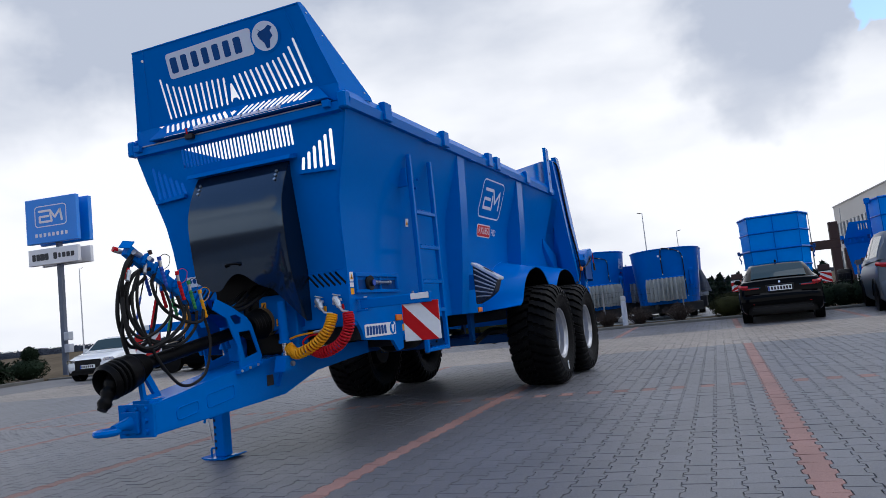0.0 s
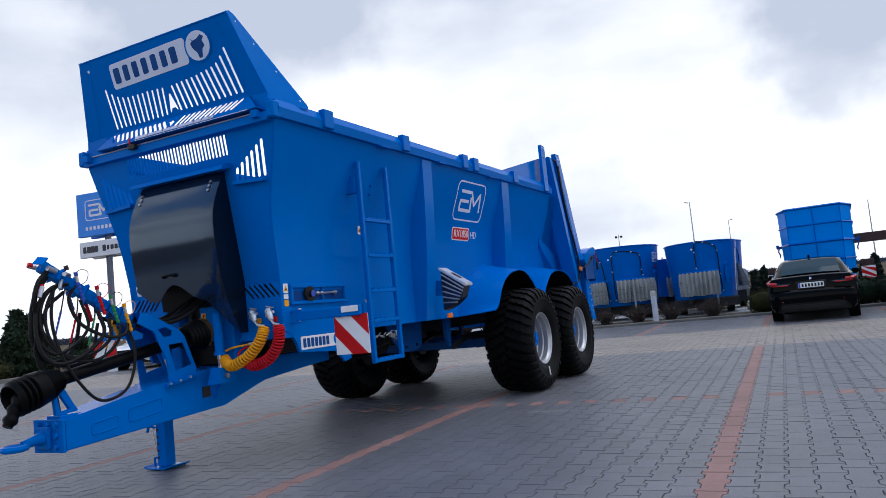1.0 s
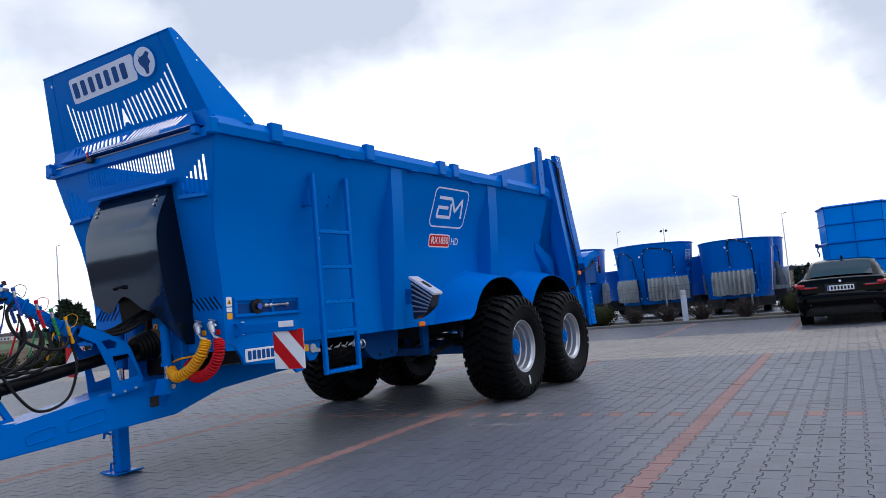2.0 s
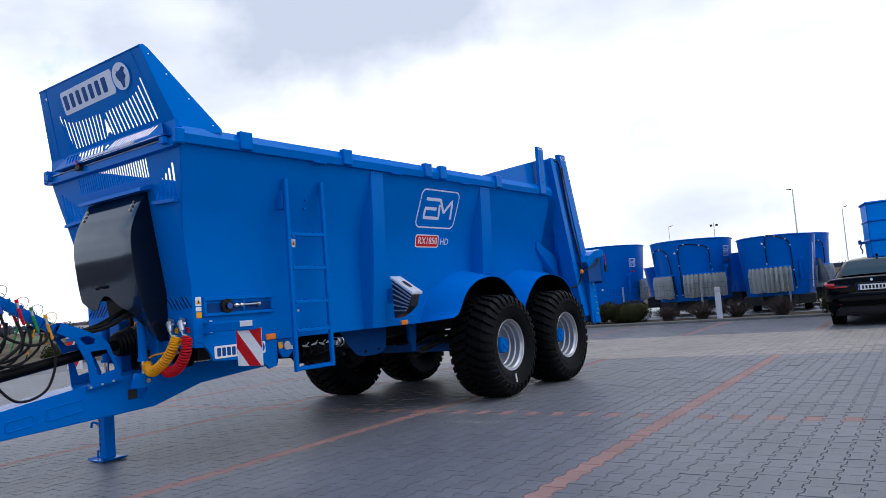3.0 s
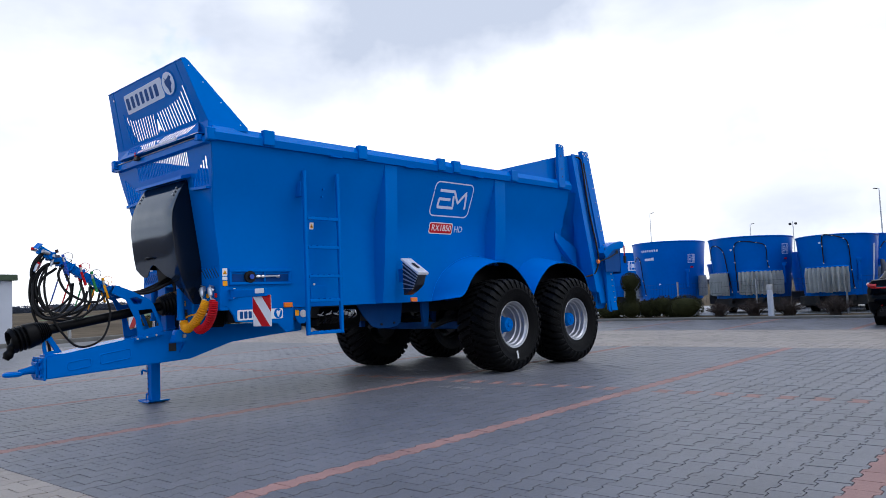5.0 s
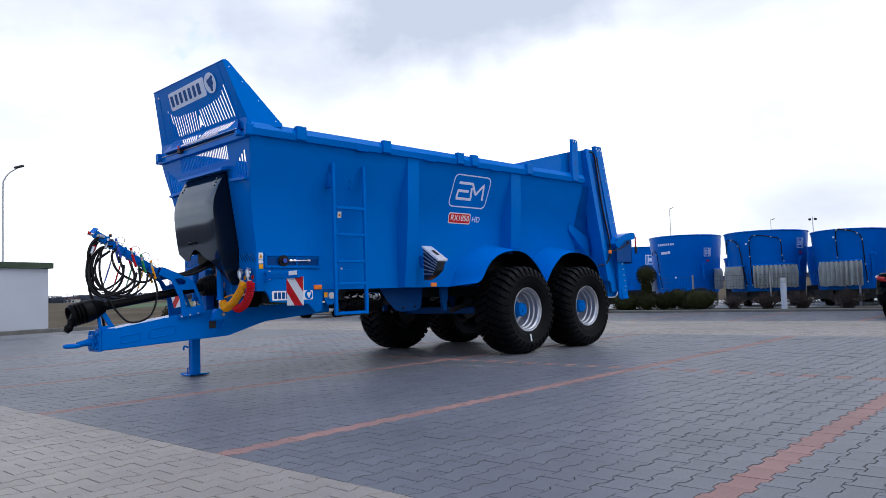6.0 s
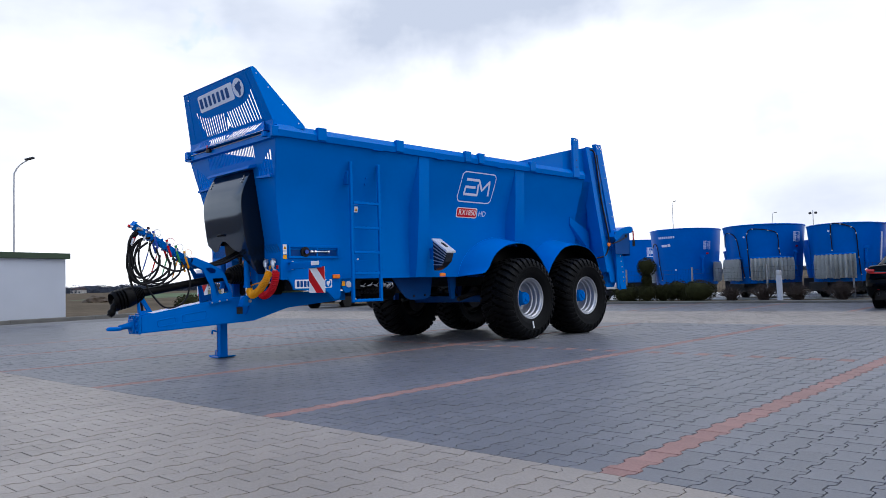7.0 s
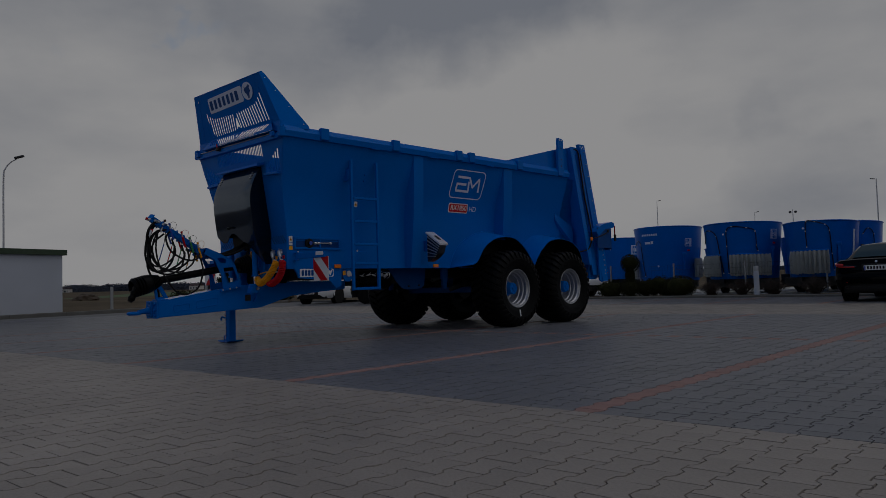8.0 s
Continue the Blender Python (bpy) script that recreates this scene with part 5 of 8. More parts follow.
bm = bmesh.new()
pts, rad = [], []
for k in range(11):
    pts.append(AX0 + ax * (1.475 + 0.017 * k))
    rad.append(0.092 + 0.003 * k + (0.008 if k % 2 else -0.006))
tube(bm, pts, 0.1, 24, radii=rad)
part("rear_boot", bm, RUBBER, shaft, smooth=True)
bm = bmesh.new()
tube(bm, [AX0 + ax * 1.645, AX0 + ax * 1.74], 0.122, 24)
guard = part("gear_guard", bm, BRASS, S, "tan plastic gearbox guard", smooth=True)
# guard holes drawn as black discs for their dark inside
for k in range(5):
    a = -0.8 + 0.4 * k
    bm = bmesh.new()
    disc(bm, AX0 + ax * 1.69 + Vector((0.122 * math.cos(a), 0.0, 0.122 * math.sin(a))), (math.cos(a), 0, math.sin(a)), 0.012, 0.003, 8)
    part("guard_hole", bm, BLACK, guard)
# gearbox block and frame behind it
bm = bmesh.new()
span(bm, (-0.30, 0.0, 0.78), (0.30, 0.30, 1.30), bevel=0.02)
part("gearbox", bm, RUBBER, S, "black gearbox housing")
for u in (-0.29, 0.29):
    bm = bmesh.new()
    span(bm, (u - 0.06, -0.10, 0.76), (u + 0.06, 0.05, 1.24), bevel=0.01)
    part("gearbox_bracket", bm, BLUE, S)
    bm = bmesh.new()
    tube(bm, [(u, -0.20, 0.74), (u, -0.20, 0.89)], 0.021, 12)
    cyl = part("drawbar_spring", bm, CHROME, S, smooth=True)
    bm = bmesh.new()
    tube(bm, [(u, -0.20, 0.875), (u, -0.20, 0.90), (u, -0.20, 0.901), (u, -0.20, 1.20)], 0.036, 14, radii=[0.046, 0.046, 0.037, 0.037])
    part("spring_sleeve", bm, BLUE, cyl, smooth=True)
    bm = bmesh.new()
    prism(bm, [(-0.30, 0.66), (-0.12, 0.66), (-0.10, 0.76), (-0.26, 0.78)], 0, u - 0.05, u + 0.05)
    bracket = part("spring_foot", bm, BLUE, S)
    bm = bmesh.new()
    disc(bm, (u + 0.05, -0.20, 0.715), (1, 0, 0), 0.020, 0.02, 10)
    part("pivot_bolt", bm, ZINC, bracket)
bm = bmesh.new()
prism(bm, [(-0.15, 0.545), (0.10, 0.60), (0.12, 0.78), (-0.04, 0.80), (-0.07, 0.70)], 0, 0.141, 0.175)
part("drawbar_gusset", bm, BLUE, S)
for c, v in (((0.05, 1.185), -0.104), ((0.185, 1.042), -0.104), ((0.62, 1.02), -0.066)):
    st = flat_sticker("caution_sticker", rounded(0.048, 0.056, 0.004, 1, c=c), lambda x, y, z: Vector((x, v - z, y)), YELLOW, S, "yellow caution sticker")
    flat_sticker("caution_mark", [(c[0] - 0.016, c[1] - 0.018), (c[0] - 0.004, c[1] - 0.018), (c[0] + 0.017, c[1] + 0.018), (c[0] + 0.004, c[1] + 0.018)], lambda x, y, z: Vector((x, v - 0.002 - z, y)), BLACK, st)
bm = bmesh.new()
span(bm, (0.0, -0.100, 0.98), (0.24, -0.085, 1.26), bevel=0.006)
part("gearbox_plate", bm, BLUE, S)
for u, w in ((-0.18, 0.05), (0.14, 0.05)):      # drive chains hanging behind the curtain
    bm = bmesh.new()
    for k in range(12):
        span(bm, (u - 0.02, -0.03, 1.02 + 0.03 * k), (u + 0.02, 0.0, 1.044 + 0.03 * k))
    part("drive_chain", bm, DARK_STEEL_AND_SHADE, S)

# hose arch over the drawbar
for u in (-0.155, 0.155):
    outline = [(-0.585, 0.700), (-0.350, 0.735), (-0.325, 0.800), (-0.420, 1.045), (-0.470, 1.100), (-0.640, 1.185), (-0.80, 1.245), (-0.84, 1.17), (-0.70, 1.10), (-0.655, 1.00), (-0.605, 0.90)]
    hole = [(-0.580, 0.995), (-0.442, 1.003), (-0.366, 0.832), (-0.528, 0.798)]
    hex_hole = [(-0.665, 1.115), (-0.600, 1.128), (-0.535, 1.098), (-0.545, 1.060), (-0.620, 1.055)]
    part("arch_side", plate(outline, [hole[::-1], hex_hole], lambda x, y, z, u=u: Vector((u - 0.006 + z, x, y)), 0.012), BLUE, S)
def arch_top(pts, name):
    bm = bmesh.new()
    rows = [[bm.verts.new((u, v, z)) for u in (-0.155, 0.155)] for v, z in pts]
    for a, b in zip(rows, rows[1:]):
        bm.faces.new((a[0], a[1], b[1], b[0]))
    bmesh.ops.solidify(bm, geom=bm.faces[:], thickness=0.008)
    return part(name, bm, BLUE, S)
top = arch_top([(-0.80, 1.245), (-0.64, 1.186), (-0.47, 1.100), (-0.42, 1.045)], "arch_cover")
# black plate on the cover in place of the shaded opening
bm = bmesh.new()
prism(bm, [(-0.06, 0), (0.06, 0), (0.03, 0.10), (-0.03, 0.10)], 2, 0.0, 0.004)
o = part("cover_opening", bm, BLACK, top)
o.matrix_local = pose(0.0, -0.64, 1.172, -21, 0, 0)
for k in range(6):
    v = -0.60 + 0.048 * k
    bm = bmesh.new()
    disc(bm, (0.177, v, 0.710 + (v + 0.60) * 0.15), (1, 0, 0), 0.0105, 0.009, 6)
    part("bolt", bm, BLUE if k % 2 else GALV, S)

for u in (-0.155, 0.155):      # bolted foot flanges
    bm = bmesh.new()
    prism(bm, [(-0.62, 0.690), (-0.33, 0.735), (-0.33, 0.770), (-0.62, 0.722)], 0, u * 1.0 - 0.022, u * 1.0 + 0.022)
    part("arch_foot", bm, BLUE, S)
# hose rack: slanted beam with coupling holders
TA, TB = Vector((0.0, -0.74, 1.165)), Vector((0.0, -1.44, 1.595))
td = (TB - TA).normalized()
bm = bmesh.new()
m = Matrix.Translation((TA + TB) / 2) @ td.to_track_quat('Y', 'Z').to_matrix().to_4x4() @ Matrix.Diagonal((0.045, (TB - TA).length, 0.075, 1))
bmesh.ops.create_cube(bm, size=1.0, matrix=m)
rack = part("hose_rack", bm, BLUE, S, "slanted blue rack holding coloured hose couplings")
for k in range(7):
    p = TA.lerp(TB, 0.10 + 0.125 * k)
    q = td.to_track_quat('Y', 'Z').to_matrix().to_4x4()
    for sgn in (1, -1):
        bm = bmesh.new()
        bmesh.ops.create_cube(bm, size=1.0, matrix=Matrix.Translation(p + Vector((sgn * 0.055, 0, 0))) @ q @ Matrix.Diagonal((0.046, 0.024, 0.098, 1)))
        bmesh.ops.bevel(bm, geom=bm.edges[:], offset=0.012, segments=2, affect='EDGES')
        part("coupling_holder", bm, BLUE, rack)
bm = bmesh.new()
bmesh.ops.create_cube(bm, size=1.0, matrix=Matrix.Translation(TB + Vector((0.02, -0.01, 0.03))) @ pose(0, 0, 0, 50, 10, 10) @ Matrix.Diagonal((0.085, 0.060, 0.007, 1)))
part("rack_top_plate", bm, BLUE, rack)
for (c, d, r, h, mm) in (((0.04, -1.36, 1.555), (0.2, -1, 0.3), 0.018, 0.07, GALV), ((-0.05, -1.42, 1.585), (-0.3, -1, 0.3), 0.016, 0.06, GALV), ((-0.06, -1.455, 1.600), (-0.3, -1, 0.3), 0.018, 0.028, RED),
                         ((0.06, -1.28, 1.525), (0.6, -1, 0.1), 0.015, 0.07, GALV), ((0.05, -1.33, 1.500), (0.2, -0.4, -1), 0.012, 0.07, GALV), ((0.07, -1.30, 1.56), (0, -0.3, 1), 0.014, 0.03, MAROON)):
    bm = bmesh.new()
    disc(bm, c, d, r, h, 14)
    part("air_coupling", bm, mm, rack, smooth=False)
# coloured couplings with ribbed sleeves, dust caps and loops
for k, (t, mm) in enumerate(((0.72, BLUE_PLASTIC), (0.50, RED), (0.35, GREEN), (0.20, YELLOW), (0.62, BLUE_PLASTIC), (0.42, RED), (0.28, GREEN), (0.12, YELLOW))):
    u = 0.085 if k < 4 else -0.085
    p = TA.lerp(TB, t) + Vector((u * 1.25, -0.01, -0.02))
    bm = bmesh.new()
    pts = [p + Vector((0, 0.004 * j, 0.020 - 0.013 * j)) for j in range(11)]
    tube(bm, pts, 0.02, 10, radii=[0.0135 if j % 2 else 0.0105 for j in range(11)])
    sl = part("coupling_sleeve", bm, mm, rack, smooth=False)
    bm = bmesh.new()
    tube(bm, [p + Vector((0, 0, 0.02)), p + Vector((0, -0.008, 0.062))], 0.011, 10)
    part("coupling_tip", bm, STEEL, rack, smooth=True)
    bm = bmesh.new()
    tube(bm, [p + Vector((0, -0.008, 0.062)), p + Vector((0, -0.012, 0.088))], 0.0135, 10)
    part("dust_cap", bm, mm, rack, smooth=True)
    bm = bmesh.new()
    tube(bm, curve([p + Vector((0, -0.01, 0.086)), p + Vector((0.01, 0.03, 0.105)), p + Vector((0.015, 0.07, 0.085)), p + Vector((0.01, 0.06, 0.03)), p + Vector((0.0, 0.02, 0.0))], 5), 0.0022, 5)
    part("cap_strap", bm, mm if k % 2 else BLACK, rack, smooth=True)
# hanging ribbed sleeves below
for k, (v, mm) in enumerate(((-1.24, BLUE_PLASTIC), (-1.16, RED), (-1.06, GREEN), (-0.96, YELLOW))):
    bm = bmesh.new()
    base = Vector((-0.10 + 0.05 * k, v, 1.30 - 0.03 * k))
    pts = [base + Vector((0, -0.005 * j, -0.016 * j)) for j in range(13)]
    tube(bm, pts, 0.02, 8, radii=[0.0078 if j % 2 else 0.0055 for j in range(13)])
    sleeve = part("ribbed_sleeve", bm, mm, rack)
    bm = bmesh.new()
    f = (v - TA.y) / (TB.y - TA.y)
    tube(bm, curve([TA.lerp(TB, f) + Vector((base.x * 0.5, 0, -0.03)), base, pts[-1], pts[-1] + Vector((0.01, -0.05, -0.07)), pts[-1] + Vector((0.02, -0.14, -0.09))], 5), 0.0048, 6)
    part("sleeve_hose", bm, HOSE, sleeve, smooth=True)

# loops of black hose hanging from the rack
loops = [
    [(0.09, -0.90, 1.17), (0.10, -0.95, 1.05), (0.09, -1.12, 0.95), (0.06, -1.34, 0.98), (0.04, -1.46, 1.12), (0.03, -1.47, 1.30), (0.02, -1.36, 1.46), (0.0, -1.18, 1.44)],
    [(0.08, -1.00, 1.22), (0.11, -1.02, 1.08), (0.08, -1.20, 0.98), (0.05, -1.40, 1.02), (0.02, -1.50, 1.18), (0.0, -1.47, 1.36), (0.0, -1.33, 1.47), (0.0, -1.12, 1.40)],
    [(0.09, -1.10, 1.28), (0.12, -1.08, 1.12), (0.09, -1.24, 0.99), (0.05, -1.42, 0.95), (0.02, -1.52, 1.06), (0.0, -1.52, 1.30), (0.02, -1.42, 1.44), (0.02, -1.28, 1.47)],
    [(0.09, -1.24, 1.36), (0.11, -1.20, 1.18), (0.08, -1.30, 1.06), (0.04, -1.44, 1.02), (0.0, -1.53, 1.16), (-0.02, -1.50, 1.40), (0.0, -1.42, 1.52)],
    [(-0.09, -0.95, 1.20), (-0.10, -1.00, 1.02), (-0.08, -1.16, 0.93), (-0.04, -1.36, 0.95), (-0.02, -1.48, 1.08), (0.0, -1.45, 1.30), (0.0, -1.30, 1.42)],
    [(-0.09, -1.10, 1.28), (-0.12, -1.12, 1.10), (-0.08, -1.26, 0.98), (-0.05, -1.45, 0.98), (-0.04, -1.54, 1.15), (-0.02, -1.52, 1.38), (0.03, -1.44, 1.56)],
    [(0.09, -0.83, 1.14), (0.11, -0.80, 0.95), (0.12, -0.90, 0.73), (0.11, -1.13, 0.675), (0.08, -1.30, 0.84), (0.05, -1.40, 1.05), (0.03, -1.43, 1.25), (0.03, -1.40, 1.45)],
    [(0.10, -0.84, 1.18), (0.14, -0.92, 1.10), (0.12, -1.06, 1.10), (0.08, -1.24, 1.20), (0.05, -1.30, 1.36), (0.02, -1.22, 1.46)],
    [(0.02, -1.44, 1.56), (0.03, -1.52, 1.48), (0.02, -1.55, 1.36), (-0.02, -1.50, 1.22), (-0.03, -1.52, 1.05), (-0.03, -1.47, 0.90), (-0.05, -1.38, 0.78), (-0.06, -1.34, 0.62)],
]
for k, l in enumerate(loops):
    l = [(u, -1.15 + (v + 1.15) * 0.90, z) for u, v, z in l]
    bm = bmesh.new()
    tube(bm, curve(l, 8), 0.0104 + 0.0014 * (k % 3), 8)
    part("hydraulic_hose", bm, HOSE, S, "black hydraulic hose in a hanging loop", smooth=True)
for k in range(5):      # hoses from the rack back to the gearbox
    u = -0.10 + 0.05 * k
    bm = bmesh.new()
    tube(bm, curve([(u, -0.95 + 0.05 * k, 1.24), (u, -0.72, 1.17), (u * 1.2, -0.45, 1.17 + 0.02 * (k % 2)), (u * 1.6, -0.15, 1.28 + 0.03 * (k % 3)), (u * 2, 0.02, 1.36)], 6), 0.015, 8)
    part("supply_hose", bm, HOSE, S, smooth=True)
for k in range(4):
    bm = bmesh.new()
    c = Vector((-0.05 + 0.03 * k, -1.40 - 0.02 * k, 1.50 - 0.015 * k))
    tube(bm, [c, c + Vector((0.01, -0.03, -0.07))], 0.014, 8)
    part("hose_ferrule", bm, GALV if k % 2 else RED, S, smooth=True)
# hose support strut at the drawbar nose
bm = bmesh.new()
span(bm, (-0.05, -1.42, 0.595), (0.09, -1.25, 0.622), bevel=0.004)
support = part("shaft_support", bm, BLUE, S)
part("support_web", plate([(-1.41, 0.615), (-1.255, 0.632), (-1.365, 0.815), (-1.43, 0.81)], [[(-1.385, 0.645), (-1.40, 0.745), (-1.375, 0.75), (-1.315, 0.652)]],
                          lambda x, y, z: Vector((0.01 + z, x, y)), 0.03), BLUE, support)

# air couplings with coiled lines
def coil(name, start, end, mid, mm, turns, words):
    bm = bmesh.new()
    path = curve([start, *mid, end], 16)
    n = len(path)
    pts = []
    total = turns * 10
    for i in range(total + 1):
        f = i / total * (n - 1)
        a, b = path[int(f)], path[min(int(f) + 1, n - 1)]
        p = a.lerp(b, f - int(f))
        d = (path[min(int(f) + 1, n - 1)] - path[max(int(f) - 1, 0)]).normalized()
        s = d.cross(Vector((0, 1, 0.2))).normalized()
        t2 = d.cross(s)
        ang = 2 * math.pi * i / 10
        pts.append(p + (s * math.cos(ang) + t2 * math.sin(ang)) * 0.038)
    tube(bm, pts, 0.0085, 6)
    return part(name, bm, mm, S, words, smooth=True)


coil("yellow_coil_hose", (0.715, -0.155, 1.055), (0.305, -0.18, 0.845), [(0.685, -0.19, 0.945), (0.565, -0.20, 0.842), (0.39, -0.19, 0.785)], YELLOW, 26, "coiled yellow air line")
coil("red_coil_hose", (0.850, -0.15, 1.055), (0.485, -0.15, 0.815), [(0.850, -0.165, 0.94), (0.760, -0.17, 0.825), (0.60, -0.16, 0.775)], RED, 26, "coiled red air line")
for u, mm, e in ((0.560, YELLOW, (0.715, -0.155, 1.055)), (0.720, RED, (0.850, -0.15, 1.055))):
    bm = bmesh.new()
    box(bm, (u, -0.10, 1.175), (0.040, 0.06, 0.055), (20, 0, 20), bevel=0.010)
    tube(bm, [(u + 0.005, -0.115, 1.178), (u + 0.035, -0.13, 1.145), (u + 0.055, -0.14, 1.105)], 0.02, 10, radii=[0.026, 0.022, 0.017])
    tube(bm, [(u - 0.02, -0.11, 1.135), (u + 0.06, -0.115, 1.165)], 0.011, 8)
    for q_, rr in ((0.15, 0.030), (0.32, 0.027), (0.55, 0.026), (0.80, 0.022)):      # knurled rings
        c_ = Vector((u + 0.005, -0.115, 1.178)).lerp(Vector((u + 0.055, -0.14, 1.105)), q_)
        disc(bm, c_, (0.05, -0.025, -0.073), rr, 0.009, 8)
    cpl = part("air_brake_coupling", bm, GALV, S, "galvanised air brake coupling")
    bm = bmesh.new()
    tube(bm, [(u + 0.05, -0.14, 1.11), (u + 0.085, -0.15, 1.075), (e[0], e[1], e[2] + 0.01)], 0.010, 8)
    part("coupling_nipple", bm, STEEL, cpl, smooth=True)
    bm = bmesh.new()
    box(bm, (u + 0.015, -0.105, 1.205), (0.070, 0.014, 0.007), (0, 14, 10), bevel=0.002)
    part("coupling_lever", bm, STEEL, cpl)
    bm = bmesh.new()
    span(bm, (u + 0.01, -0.075, 1.085), (u + 0.055, -0.064, 1.13), bevel=0.008)
    part("colour_tab", bm, mm, cpl)
for pts, mm in (([(0.305, -0.18, 0.845), (0.285, -0.16, 0.885), (0.355, -0.13, 0.918), (0.50, -0.10, 0.935)], YELLOW), ([(0.485, -0.15, 0.815), (0.41, -0.13, 0.86), (0.44, -0.10, 0.905), (0.54, -0.09, 0.92)], RED)):
    bm = bmesh.new()
    tube(bm, curve(pts, 5), 0.008, 6)
    part("air_line_end", bm, mm, S, smooth=True)
    bm = bmesh.new()
    e = Vector(pts[-1])
    tube(bm, [e, e + Vector((0.08, 0.01, 0.006))], 0.013, 6)
    part("line_fitting", bm, GALV, S, smooth=True)

# wheel chock in its holder: the ribbed cheek faces forward, the lid slopes outward
chock = thing("wheel_chock", pose(-0.02, 0, 0, 0, 0, -2.64), "galvanised ribbed steel wheel chock hung beside the mudguard", "wheel chock")
CK = [(0.985, 1.468), (1.250, 1.285), (1.205, 1.158), (1.10, 1.085), (0.985, 1.040)]
bm = bmesh.new()
prism(bm, [(u, z) for u, z in CK], 1, 2.28, 2.425)
bmesh.ops.bevel(bm, geom=bm.edges[:], offset=0.008, segments=2, affect='EDGES')
# same chock metal darkened: the side's shade is put into its colour
body = part("chock_body", bm, mat("shaded_zinc", (0.055, 0.065, 0.085), 0.35, metal=0.8, vary=0.3, vscale=14), chock)
bm = bmesh.new()
prism(bm, [(0.975, 1.462), (0.975, 1.492), (1.272, 1.300), (1.262, 1.270)], 1, 2.262, 2.445)
bmesh.ops.bevel(bm, geom=bm.edges[:], offset=0.007, segments=2, affect='EDGES')
lid = part("chock_top", bm, SKY_LIT_ZINC, chock)
for k in range(6):
    f = k / 6
    bm = bmesh.new()
    tube(bm, [(0.995, 2.277, 1.415 - 0.35 * f), (1.236 - 0.07 * f - 0.03 * f * f, 2.277, 1.252 - 0.165 * f)], 0.0085, 6)
    part("rib", bm, GALV, body)
cd = Vector((0.297, 0, -0.192)).normalized()
cn = Vector((0.192, 0, 0.297)).normalized()
cc = Vector((1.135, 2.353, 1.387)) + cn * 0.0055
# hand hole is a black inlay standing for its shaded depth
pr = plate(rounded(0.13, 0.052, 0.024, 4), [], lambda x, y, z: cc + cd * x + Vector((0, y, 0)) + cn * z, 0.003)
part("hand_hole", pr, BLACK, lid)
bm = bmesh.new()
span(bm, (0.90, 2.29, 1.20), (0.984, 2.33, 1.36), bevel=0.004)
part("chock_holder", bm, BLUE, S)
# ---- behind the far kerb: feed mixers, fence, planting ----
VERGE = lot_z(FAR_Y) + 0.06


def oval(a, b, n=40, start=0.0):
    return [(a * math.sin(start + 2 * math.pi * k / n), -b * math.cos(start + 2 * math.pi * k / n)) for k in range(n)]


def maker_mark(a, z, size):
    """Frame and letter strokes of the maker's mark on a mixer wall, as (angle, height, width, height, paint)."""
    k = size / 0.30
    out = [(a, z, size, size, PALE), (a, z, size * 0.90, size * 0.90, BLUE_DEEP)]
    out += [(a - 2.6 * k, z + dz * k, 0.088 * k, 0.018 * k, PALE) for dz in (0.050, 0.0, -0.050)]
    out += [(a + d * k, z, 0.018 * k, 0.115 * k, PALE) for d in (0.9, 2.6, 4.3)]
    return tuple(out)


